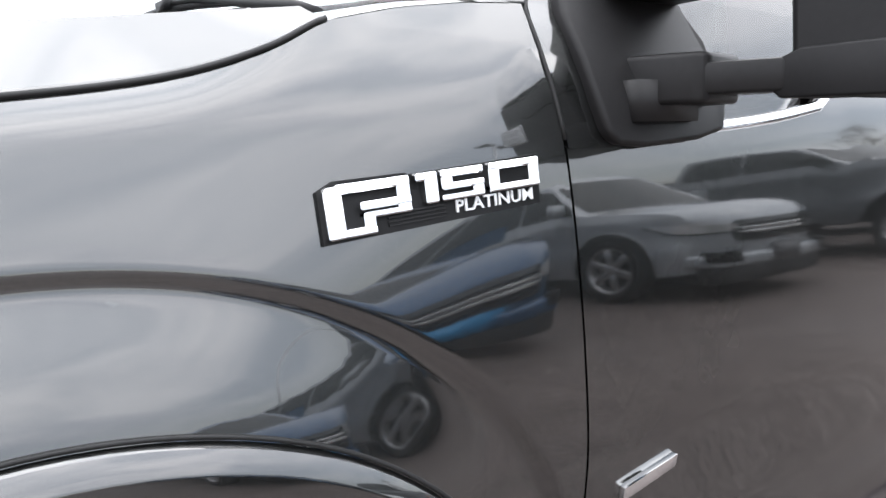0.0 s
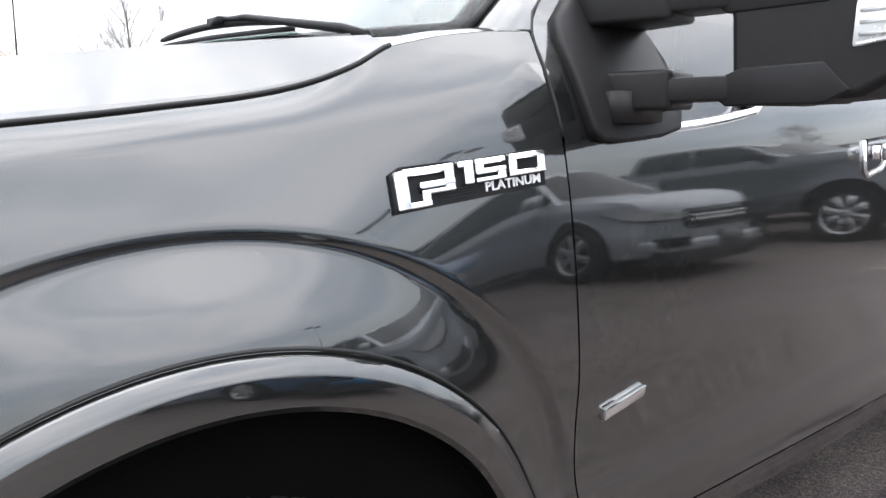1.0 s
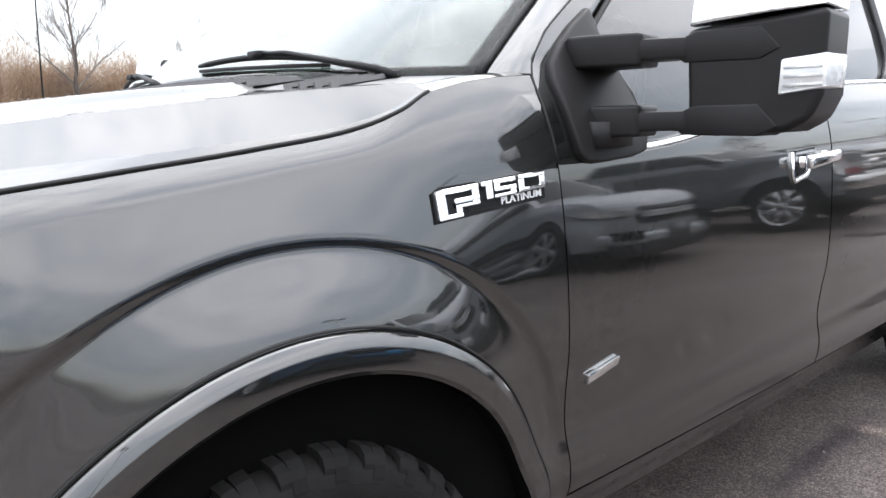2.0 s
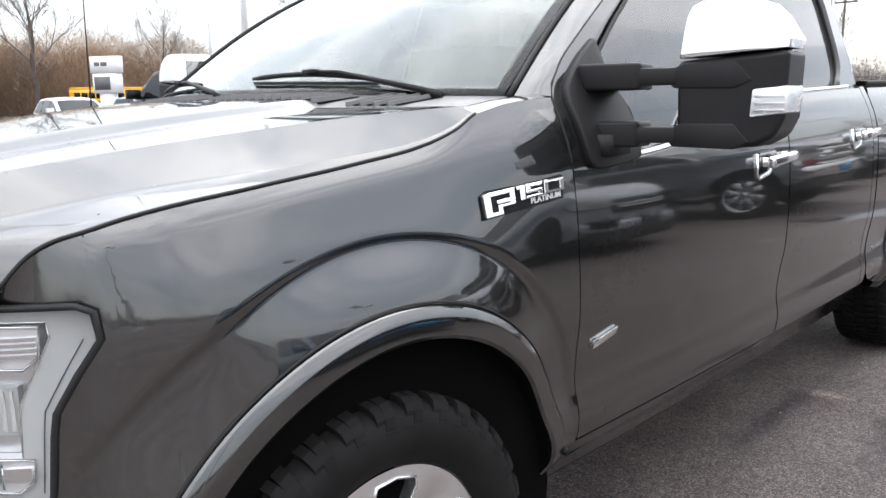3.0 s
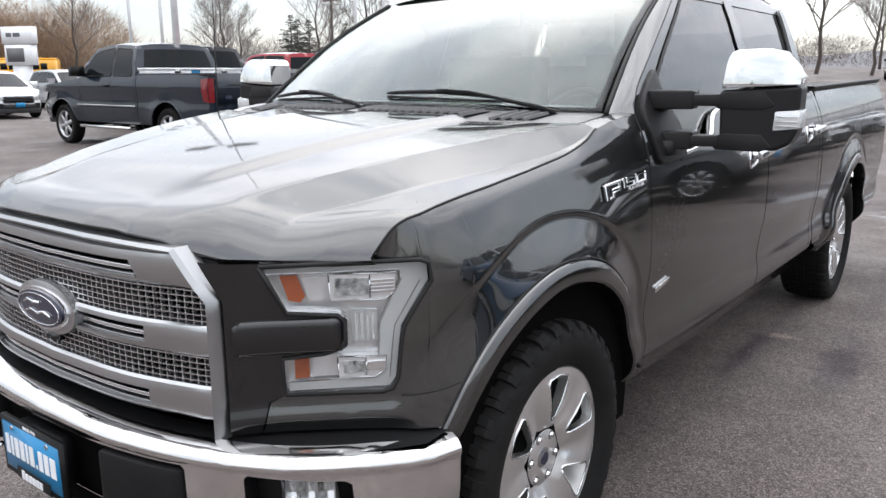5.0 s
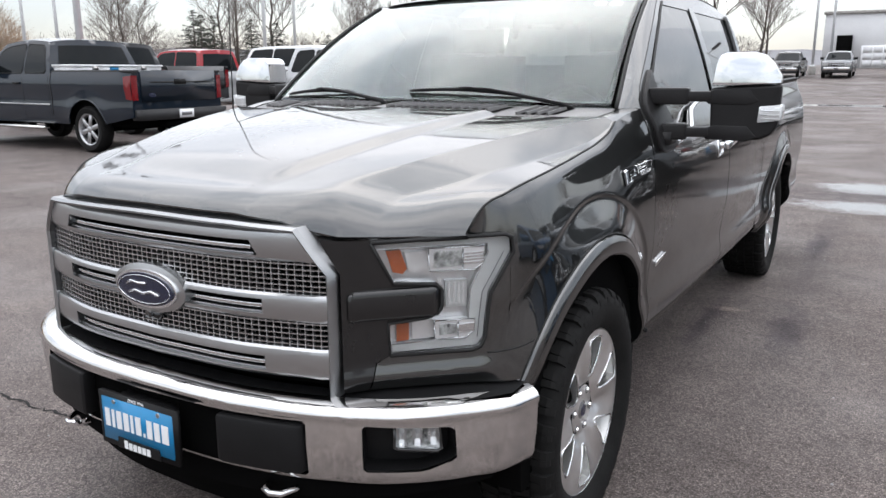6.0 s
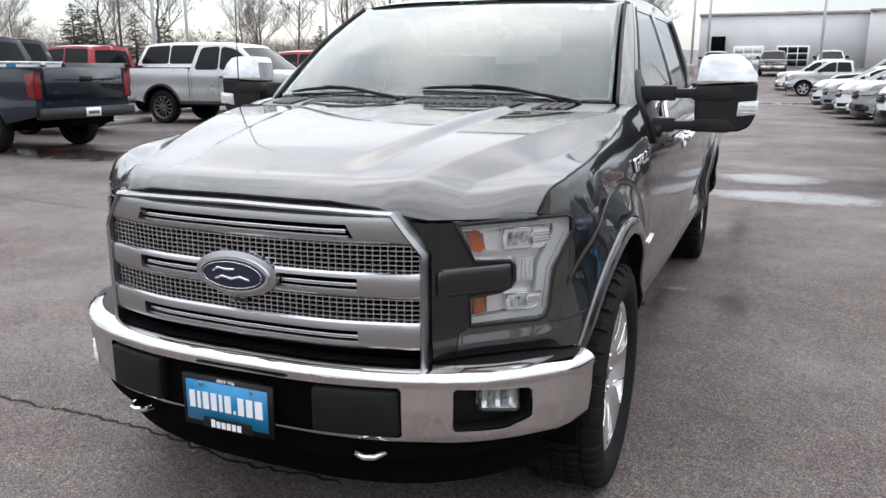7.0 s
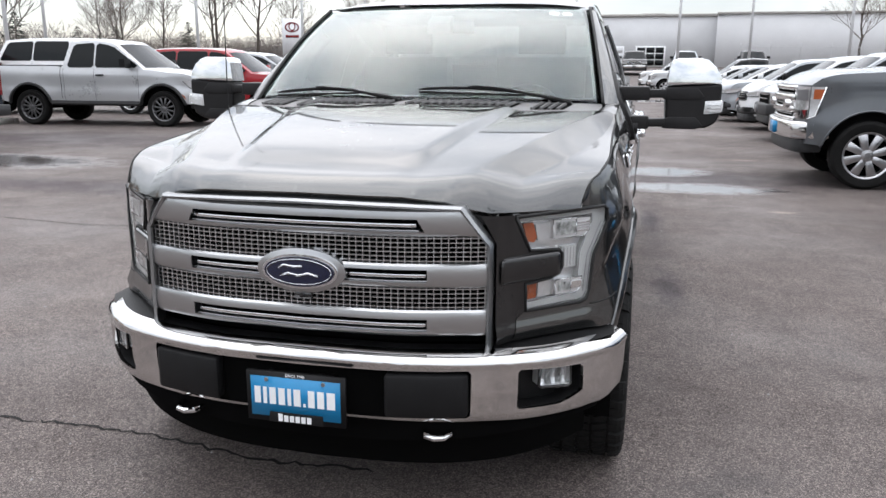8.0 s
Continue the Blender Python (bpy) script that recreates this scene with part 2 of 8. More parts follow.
def lathe(prof, seg=32, axis="x", caps=True):
    """Turns (radius, along) points round an axis through the origin."""
    bm = B()
    rings = []
    for r, d in prof:
        ring = []
        for k in range(seg):
            a = 2 * math.pi * k / seg
            c, s = r * math.cos(a), r * math.sin(a)
            ring.append(bm.verts.new({"x": (d, c, s), "y": (c, d, s), "z": (c, s, d)}[axis]))
        rings.append(ring)
    for a, b in zip(rings, rings[1:]):
        for k in range(seg):
            j = (k + 1) % seg
            bm.faces.new((a[k], a[j], b[j], b[k]))
    for ring in (rings[0], rings[-1]) if caps else ():
        if (ring[0].co - ring[seg // 2].co).length > 1e-4:
            bm.faces.new(ring)
    bmesh.ops.remove_doubles(bm, verts=bm.verts, dist=1e-5)
    bmesh.ops.recalc_face_normals(bm, faces=bm.faces)
    return bm


def dense(poly, step=0.22):
    out = []
    for (a0, b0), (a1, b1) in zip(poly, poly[1:] + poly[:1]):
        n = max(1, int(math.hypot(a1 - a0, b1 - b0) / step))
        out += [(a0 + (a1 - a0) * k / n, b0 + (b1 - b0) * k / n) for k in range(n)]
    return out


def inside(poly, a, b):
    c = False
    for (x0, y0), (x1, y1) in zip(poly, poly[1:] + poly[:1]):
        if (y0 > b) != (y1 > b) and a < (x1 - x0) * (b - y0) / (y1 - y0) + x0:
            c = not c
    return c


def reach(poly, cy, cz, ang):
    """How far a ray from (cy, cz) goes until it leaves the outline."""
    dy, dz = math.cos(ang), math.sin(ang)
    best = 0.0
    for (y0, z0), (y1, z1) in zip(poly, poly[1:] + poly[:1]):
        ey, ez = y1 - y0, z1 - z0
        det = dy * -ez + dz * ey
        if abs(det) < 1e-9:
            continue
        t = ((y0 - cy) * -ez + (z0 - cz) * ey) / det
        u = (dy * (z0 - cz) - dz * (y0 - cy)) / det
        if t > 0 and -1e-6 <= u <= 1 + 1e-6:
            best = max(best, t)
    return best


def letters(text, size, depth, mat, name, parent, m, label="", heavy=0.0):
    """Raised lettering in the built-in font, as a mesh."""
    cu = bpy.data.curves.new("lettering", "FONT")
    cu.body, cu.size, cu.extrude, cu.align_x, cu.align_y = text, size, depth, "CENTER", "CENTER"
    cu.resolution_u = 2
    cu.offset = size * heavy
    tmp = bpy.data.objects.new("lettering", cu)
    me = bpy.data.meshes.new_from_object(tmp)
    bpy.data.objects.remove(tmp)
    bpy.data.curves.remove(cu)
    me.transform(m)
    me.name = name
    me.materials.clear()
    me.materials.append(mat)
    ob = new(name, me)
    ob.parent = parent
    return tagged(ob, label) if label else ob

# ---------------------------------------------------------------- the grey pickup: its surfaces
SB = [(-0.62, 0.70), (-0.5, 0.812), (-0.44, 0.858), (-0.40, 0.8735), (-0.35, 0.8865), (-0.28, 0.8955), (-0.2, 0.901), (-0.1, 0.904), (0, 0.9065), (0.6, 0.935), (1.6, 0.962), (2.8, 0.972), (4.9, 0.968)]
SP = [(0.36, -0.115), (0.42, -0.075), (0.46, -0.045), (0.50, -0.020), (0.56, -0.010), (0.64, -0.020), (0.72, -0.014), (0.80, -0.002), (0.90, 0.002),
      (1.02, 0.0), (1.10, -0.005), (1.16, -0.012), (1.22, -0.026), (1.28, -0.05), (1.34, -0.08)]
SPF = [(0.42, 0.0), (0.60, 0.012), (0.70, 0.011), (0.80, 0.007), (0.90, 0.003), (1.02, 0.0)]
GE = [(-0.553, 1.052), (-0.53, 1.083), (-0.505, 1.110), (-0.48, 1.126), (-0.445, 1.1365), (-0.36, 1.157), (-0.187, 1.178), (0.02, 1.20), (0.2, 1.226), (0.28, 1.252), (0.338, 1.280), (0.40, 1.294)]
GP = [(0, -0.868), (0.3, -0.85), (0.46, -0.812), (0.546, -0.78), (0.62, -0.70), (0.74, -0.582), (0.83, -0.490), (0.862, -0.44), (0.872, -0.418)]
BP = [(0, -0.935), (0.3, -0.917), (0.55, -0.852), (0.72, -0.757), (0.85, -0.625), (0.91, -0.53), (0.940, -0.435)]
ARCH = (0.040, 0.42)


def side_x(y, z):
    return spl(y, SB) + spl(z, SP)


def fender_x(y, z):
    x = side_x(y, z) - 0.06 * max(0.0, z - 0.96) * (1 - sstep(0.25, 0.6, y))
    x += (spl(z, SPF) - spl(z, SP)) * (1 - sstep(-0.40, 0.0, y)) * (1 - sstep(0.88, 1.0, z))
    x += 0.014 * sstep(-0.46, -0.28, y) * sstep(0.78, 0.98, z) * (1 - sstep(1.0, 1.17, z)) * (1 - sstep(0.15, 0.5, y)) - 0.05 * max(0.0, z - 1.0) * (1 - sstep(0.1, 0.4, y))
    top = max(0.0, z - spl(max(y, -0.565), GE) + 0.038) / 0.038
    x -= 0.011 * min(1.3, top) ** 2 * sstep(-0.5, -0.4, y) * (1 - sstep(0.18, 0.32, y))
    r = math.hypot(y - ARCH[0], z - ARCH[1])
    w = sstep(0.40, 0.62, z) * 0.85 + 0.15
    a = math.degrees(math.atan2(z - ARCH[1], y - ARCH[0]))
    k = r + spl(a, [(-5, 0.075), (20, 0.045), (40, 0.018), (65, 0.002), (90, 0.0), (180, 0.0)])
    fade = w * sstep(-5, 35, a)
    x -= 0.0065 * fade * (1 - sstep(0.640, 0.660, k))
    x += 0.042 * w * (1 - sstep(0.44, 0.660, k)) * (1 if k < 0.66 else 0)
    return x


def nose_y(x):
    return spl(abs(x), GP)


def bump_y(x):
    return spl(abs(x), BP)


def sheet(outer, holes, fn, da=0.03, db=0.03):
    """A flat outline with holes, cut small and then laid on a curved surface fn(a, b)."""
    bm = B()
    for poly in [outer] + list(holes):
        vs = [bm.verts.new((a, b, 0)) for a, b in poly]
        for i in range(len(vs)):
            bm.edges.new((vs[i], vs[(i + 1) % len(vs)]))
    bmesh.ops.triangle_fill(bm, use_beauty=True, use_dissolve=False, edges=bm.edges, normal=(0, 0, 1))
    for k, step in ((0, da), (1, db)):
        lo, hi = min(p[k] for p in outer), max(p[k] for p in outer)
        c = lo + step
        while c < hi - step * 0.3:
            co, no = [0, 0, 0], [0, 0, 0]
            co[k], no[k] = c, 1
            bmesh.ops.bisect_plane(bm, geom=bm.verts[:] + bm.edges[:] + bm.faces[:], plane_co=co, plane_no=no, dist=1e-6)
            c += step
    for v in bm.verts:
        v.co = fn(v.co.x, v.co.y)
    return bm


def facing(bm, d):
    """Turns an open sheet's faces towards d."""
    bmesh.ops.recalc_face_normals(bm, faces=bm.faces)
    s = sum((f.normal * f.calc_area() for f in bm.faces), Vector())
    if s.dot(Vector(d)) < 0:
        bmesh.ops.reverse_faces(bm, faces=bm.faces)
    return bm


def walls(poly, fn, step=0.02):
    """The inner walls of a hole: fn(a, b, 0) at the face and fn(a, b, 1) at the back."""
    pts = []
    for (a0, b0), (a1, b1) in zip(poly, poly[1:] + poly[:1]):
        n = max(1, int(math.hypot(a1 - a0, b1 - b0) / step))
        pts += [(a0 + (a1 - a0) * i / n, b0 + (b1 - b0) * i / n) for i in range(n)]
    n = len(pts)
    return grid(lambda u, v: fn(*pts[int(round(u * n)) % n], v), n, 1, close_u=True)


def cbar(x0, x1, z0, z1, front, back, path=nose_y, n=24, bev=0.003, cap=0.0):
    """A bar that follows the nose from x0 to x1; front and back are depths ahead of the path. cap slants its ends."""
    bm = B()
    rings = []
    for i in range(n + 1):
        t = i / n
        ring = []
        for z, d, s in ((z0, front, 0), (z1, front, 1), (z1, back, 1), (z0, back, 0)):
            x = (x0 + cap * s) + (x1 - x0 - 2 * cap * s) * t
            zz = z(x) if callable(z) else z
            ring.append(bm.verts.new((x, path(x) - d, zz)))
        rings.append(ring)
    for a, b in zip(rings, rings[1:]):
        for k in range(4):
            j = (k + 1) % 4
            bm.faces.new((a[k], a[j], b[j], b[k]))
    bm.faces.new(rings[0][::-1])
    bm.faces.new(rings[-1])
    bmesh.ops.recalc_face_normals(bm, faces=bm.faces)
    return bevel(bm, bev, 2, 40)


truck = thing("pickup_truck", "dark grey metallic crew-cab pickup with chrome bumper and towing mirrors", "pickup truck")


# --- hood
def edge_x(y):
    """The line between hood and fender."""
    if y < -0.44:
        return lin(y, [(-0.553, 0.782), (-0.505, 0.798), (-0.44, fender_x(-0.44, spl(-0.44, GE)))])
    return fender_x(y, spl(y, GE))


def hood_front(x):
    return lin(abs(x), [(0, -0.876), (0.20, -0.868), (0.34, -0.848), (0.44, -0.812), (0.53, -0.760), (0.62, -0.692), (0.74, -0.592), (0.782, -0.553), (0.87, -0.50)])


def hood_lip(x):
    return lin(abs(x), [(0, 1.114), (0.30, 1.109), (0.42, 1.094), (0.49, 1.068), (0.54, 1.055), (0.70, 1.050), (0.782, 1.052), (0.87, 1.07)])


CREST_X = [(-0.90, 0.40), (-0.7, 0.462), (-0.35, 0.594), (0, 0.714), (0.2, 0.775), (0.34, 0.828)]
CREST_Z = [(-0.90, 1.108), (-0.7, 1.160), (-0.35, 1.223), (0, 1.268), (0.2, 1.286), (0.34, 1.296)]


def hood_lines(y):
    """Half widths at y: the power dome, its foot, the shoulder crest, the shelf and the edge."""
    xe = edge_x(max(y, -0.553)) - 0.005
    xd = lin(y, [(-0.88, 0.225), (-0.72, 0.26), (0.25, 0.43)])
    xa = min(spl(y, CREST_X), xe - 0.012)
    xb = max(xa + 0.008, xe - lin(y, [(-0.6, 0.17), (-0.45, 0.15), (-0.2, 0.085), (0.1, 0.03), (0.34, 0.003)]))
    return xd, xd + 0.046, xa, min(xb, xe - 0.002), xe


def hood_z(a, y):
    """The hood's height at the share a of its half width."""
    xd, xf, xa, xb, xe = hood_lines(y)
    x = abs(a) * xe
    ge, zs = (spl(y, GE) if y > -0.44 else lin(y, [(-0.80, 1.06), (-0.553, 1.113), (-0.44, 1.138)])) + 0.002, spl(y, CREST_Z)
    zb = ge + lin(y, [(-0.6, 0.012), (-0.2, 0.010), (0.1, 0.005), (0.34, 0.001)])
    if x <= xa:
        z = zs + 0.010 * (1 - (x / xa) ** 2)
    elif x <= xb:
        z = zs + (zb - zs) * (x - xa) / (xb - xa)
    else:
        z = zb + (ge - zb) * (x - xb) / max(0.002, xe - xb)
    z += 0.017 * sstep(-0.80, -0.56, y) * min(1.0, max(0.0, (xf - x) / (xf - xd)))
    return z


STRIPS = (14, 4, 18, 16, 6)      # columns between those lines


def hood_share(k, y):
    """The share of the half width at which column k runs."""
    ls = (0.0,) + hood_lines(y)
    for n, x0, x1 in zip(STRIPS, ls, ls[1:]):
        if k <= n:
            return (x0 + (x1 - x0) * k / n) / ls[-1]
        k -= n
    return 1.0


def hood_back(a):
    return lin(abs(a), [(0, 0.215), (0.4, 0.224), (0.62, 0.24), (0.78, 0.275), (0.90, 0.322), (1, 0.34)])


def build_hood():
    N, D = sum(STRIPS), 0.135
    NR = 46
    bm = B()
    rows = []
    for kk in range(-N, N + 1):
        sg = 1 if kk >= 0 else -1
        a0 = hood_share(abs(kk), -0.66)
        for _ in range(3):
            a0 = hood_share(abs(kk), hood_front(0.782 * a0) + D)
        a = sg * a0
        xf = 0.782 * a0
        yf = hood_front(xf)
        yr = hood_back(hood_share(abs(kk), 0.25))
        zl = hood_lip(xf)
        z1 = hood_z(a, yf + D)
        rim = sstep(0.80, 1.0, a0)
        col = [Vector((a * 0.782, yf + 0.014, zl - 0.016)), Vector((a * 0.782, yf + 0.001, zl - 0.004))]
        for k in range(11):
            t = k / 10
            y = yf + D * t
            xe = edge_x(max(y, -0.553)) - 0.003
            x = 0.782 + (xe - 0.782) * (t + (1 - t) * rim)
            z = zl + (z1 - zl) * (0.20 * t + 0.80 * (1 - (1 - t) ** 4.5))
            col.append(Vector((a * x, y, z + (spl(-0.553 + D * t, GE) + 0.001 - z) * rim)))
        for k in range(1, NR + 1):
            y = yf + D + (yr - yf - D) * k / NR
            b = sg * hood_share(abs(kk), y)
            col.append(Vector((b * (edge_x(max(y, -0.553)) - 0.003), y, hood_z(b, y))))
        rows.append(col)
    # soften the fold behind the nose
    for _ in range(8):
        zs = [[v.z for v in c] for c in rows]
        for i in range(4, 2 * N - 3):
            for k in range(4, 22):
                w = 1 - sstep(12, 22, k)
                m = 0.25 * (zs[i][k - 1] + zs[i][k + 1] + zs[i - 1][k] + zs[i + 1][k])
                rows[i][k].z += (m - zs[i][k]) * 0.6 * w
    rows = [[bm.verts.new(v) for v in c] for c in rows]
    for p, q in zip(rows, rows[1:]):
        for k in range(len(p) - 1):
            bm.faces.new((p[k], q[k], q[k + 1], p[k + 1]))
    for col, sg in ((rows[0], -1), (rows[-1], 1)):
        low = [bm.verts.new(v.co + Vector((-0.012 * sg, 0, -min(0.03, 0.002 + 0.003 * k)))) for k, v in enumerate(col)]
        for k in range(len(col) - 1):
            bm.faces.new((col[k], col[k + 1], low[k + 1], low[k]))
    back = [c[-1] for c in rows]
    low = [bm.verts.new(v.co + Vector((0, 0.006, -0.03))) for v in back]
    for k in range(len(back) - 1):
        bm.faces.new((back[k], back[k + 1], low[k + 1], low[k]))
    return facing(bm, (0, 0, 1))


part("hood", build_hood(), M_PAINT, truck, smooth=22)
# Added black strip that supplies the dark band below the lip.
part("hood_seal", cbar(-0.52, 0.52, lambda x: hood_lip(x) - 0.040, lambda x: hood_lip(x) - 0.010, -0.012, -0.030, hood_front, 30, 0), M_SEAL, truck, "black strip added for the shade under the hood lip")

for s in (False, True):
    part("hood_gap", tube([(edge_x(y) + 0.0012, y, spl(y, GE) + 0.0006) for y in np.linspace(-0.543, 0.338, 90)], 0.0032, 6), M_SEAL, truck, flip=s)

# --- front fenders
RAD = [0.50, 0.515, 0.53, 0.545, 0.556, 0.568, 0.58, 0.592, 0.604, 0.616, 0.628, 0.636, 0.642, 0.648, 0.654, 0.660, 0.666, 0.674, 0.69, 0.71]
F_OUT = [(-0.449, 0.64), (-0.447, 1.136), (-0.36, 1.157), (-0.187, 1.178), (0.02, 1.20), (0.2, 1.226), (0.28, 1.252),
         (0.335, 1.2785), (0.42, 1.297), (0.50, 1.307), (0.576, 1.311), (0.578, 1.26), (0.586, 1.16), (0.604, 0.9), (0.623, 0.63), (0.638, 0.42), (0.642, 0.365), (0.40, 0.30)]


def arch_patch(cen, rads, outline, xfn, a0, a1, na, nr):
    bm = B()
    rows = []
    for i in range(na + 1):
        ang = radians(a0 + (a1 - a0) * i / na)
        far = reach(outline, cen[0], cen[1], ang)
        rs = [min(r, far) for r in rads]
        last = rs[-1]
        rs += [last + (far - last) * k / nr for k in range(1, nr + 1)]
        rows.append([bm.verts.new((xfn(cen[0] + r * math.cos(ang), cen[1] + r * math.sin(ang)), cen[0] + r * math.cos(ang), cen[1] + r * math.sin(ang))) for r in rs])
    for p, q in zip(rows, rows[1:]):
        for k in range(len(p) - 1):
            bm.faces.new((p[k], q[k], q[k + 1], p[k + 1]))
    bmesh.ops.remove_doubles(bm, verts=bm.verts, dist=1e-5)
    return facing(bm, (1, 0, 0))


def moulding(cen, r0, r1, a0, a1, xfn, proud, na=60):
    """The flat lip round a wheel opening."""
    prof = [(r1 + 0.003, -0.02), (r1, 0.0), (r1 - 0.004, proud * 0.5), (r1 - 0.020, proud * 1.25), (r1 - 0.023, proud * 1.3), (r0 + 0.007, proud * 1.3), (r0, proud * 0.9), (r0 + 0.004, -0.06)]
    xs = [xfn(cen[0] + r1 * math.cos(radians(a)), cen[1] + r1 * math.sin(radians(a))) for a in np.linspace(a0, a1, na + 1)]

    def f(u, v):
        i = int(round(u * na))
        a = radians(a0 + (a1 - a0) * u)
        r, d = prof[int(round(v * (len(prof) - 1)))]
        return (xs[i] + d, cen[0] + r * math.cos(a), cen[1] + r * math.sin(a))
    bm = grid(f, na, len(prof) - 1)
    return facing(bm, (1, 0, 0))


def fender_tip(u, v):
    y = -0.553 + 0.112 * u
    z = 1.046 + (spl(y, GE) - 0.001 - 1.046) * v
    k = v * (1 - u)
    return Vector((fender_x(y, z) * (1 - k) + (edge_x(y) + 0.002) * k, y, z))


def fender_normal(y, z):
    e = 0.004
    return Vector((1, -(fender_x(y + e, z) - fender_x(y - e, z)) / (2 * e), -(fender_x(y, z + e) - fender_x(y, z - e)) / (2 * e))).normalized()


def flow(ob, weight):
    """Eases a panel's normals into those of the fender, by weight(x, y, z)."""
    me = ob.data
    sg = -1 if sum(v.co.x for v in me.vertices) < 0 else 1
    out = []
    for v in me.vertices:
        w = weight(abs(v.co.x), v.co.y, v.co.z)
        n = fender_normal(v.co.y, v.co.z)
        out.append((v.normal * (1 - w) + Vector((n.x * sg, n.y, n.z)) * w).normalized() if w > 0 else v.normal.copy())
    me.normals_split_custom_set_from_vertices(out)
    return ob


def filler(u, v):
    """The painted corner between hood, fender top and the foot of the pillar."""
    y = 0.338 + 0.222 * u
    zt = lin(y, [(0.335, 1.2785), (0.42, 1.297), (0.50, 1.307), (0.576, 1.311), (0.60, 1.312)])
    o = Vector((fender_x(y, zt) + 0.001, y, zt))
    i = Vector((lin(u, [(0, 0.775), (0.4, 0.795), (1, 0.815)]), 0.335 + 0.225 * u, lin(u, [(0, 1.287), (0.4, 1.302), (0.75, 1.310), (1, 1.313)])))
    return o.lerp(i, v) + Vector((0, 0, 0.006)) * math.sin(math.pi * v)


for s in (False, True):
    part("pillar_filler", facing(grid(filler, 12, 6), (0.3, 0, 1)), M_PAINT, truck, smooth=60, flip=s)
    flow(part("fender_tip", facing(grid(fender_tip, 12, 8), (1, -1, 0)), M_PAINT, truck, smooth=60, flip=s), lambda x, y, z: sstep(-0.52, -0.46, y))
    flow(part("front_fender", arch_patch(ARCH, RAD, F_OUT, fender_x, -9, 156, 102, 12), M_PAINT, truck, smooth=60, flip=s), lambda x, y, z: 1 - sstep(-0.43, -0.36, y))
    part("wheel_arch_moulding", moulding(ARCH, 0.470, 0.532, -12, 158, fender_x, 0.014), M_PAINT, truck, smooth=24, flip=s)
    part("moulding_gap", tube([(fender_x(ARCH[0] + 0.535 * math.cos(q), ARCH[1] + 0.535 * math.sin(q)) + 0.0005, ARCH[0] + 0.535 * math.cos(q), ARCH[1] + 0.535 * math.sin(q)) for q in np.linspace(0, radians(156), 70)], 0.0026, 5), M_SEAL, truck, flip=s)
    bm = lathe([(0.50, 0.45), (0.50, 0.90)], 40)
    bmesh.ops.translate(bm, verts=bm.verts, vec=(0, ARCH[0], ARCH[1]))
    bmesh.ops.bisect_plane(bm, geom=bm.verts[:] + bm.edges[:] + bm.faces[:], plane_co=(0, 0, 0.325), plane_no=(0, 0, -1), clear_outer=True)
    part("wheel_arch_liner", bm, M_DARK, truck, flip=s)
    part("arch_bolt", lathe([(0.0, 0.012), (0.007, 0.011), (0.009, 0.006), (0.009, 0)], 12), M_BLACK, truck, flip=False).location = ((-0.940 if s else 0.936), 0.553, 0.503)


# --- doors and body sides
def belt(y):
    return spl(y, [(0.58, 1.150), (1.08, 1.183), (1.15, 1.20), (1.21, 1.262), (1.28, 1.288), (1.8, 1.306), (2.62, 1.332), (2.8, 1.335)])


def panel(y0, y1, zlow, ztop, ny=30, nz=44, slant=0.0):
    def f(u, v):
        z = zlow + v * 1.0
        yy0, yy1 = y0, y1
        y = yy0 + (yy1 - yy0) * u
        lo, hi = zlow, (ztop(y) if callable(ztop) else ztop)
        z = lo + (hi - lo) * v
        y += slant * (z - 0.9) * (1 - u)
        return (side_x(y, z), y, z)
    bm = grid(f, ny, nz)
    bm2 = B()
    ed = [e for e in bm.edges if len(e.link_faces) == 1]
    r = bmesh.ops.extrude_edge_only(bm, edges=ed)
    vs = [v for v in r["geom"] if isinstance(v, bmesh.types.BMVert)]
    bmesh.ops.translate(bm, verts=vs, vec=(-0.025, 0, 0))
    bm2.free()
    return facing(bm, (1, 0, 0))


for s in (False, True):
    part("front_door", panel(0.6075, 1.803, 0.50, belt, slant=-0.07), M_PAINT, truck, smooth=60, flip=s)
    part("rear_door", panel(1.811, 2.735, 0.50, belt), M_PAINT, truck, smooth=60, flip=s)
    part("rocker_panel", panel(0.60, 2.78, 0.365, 0.494, 40, 10), M_PAINT, truck, smooth=60, flip=s)
    part("cab_corner", panel(2.741, 2.80, 0.50, 1.34, 3, 40), M_PAINT, truck, smooth=60, flip=s)
    part("window_channel", tube([(side_x(y, belt(y)) - 0.012, y, belt(y) + 0.006) for y in np.linspace(0.74, 2.62, 80)], 0.011, 6), M_CHROME, truck, "bright window trim", flip=s)

# --- bed
REAR = (3.70, 0.42)


def bed_x(y, z):
    x = side_x(y, z)
    r = math.hypot(y - REAR[0], z - REAR[1])
    x -= 0.006 * (1 - sstep(0.62, 0.642, r))
    x += 0.030 * (1 - sstep(0.53, 0.622, r))
    return x


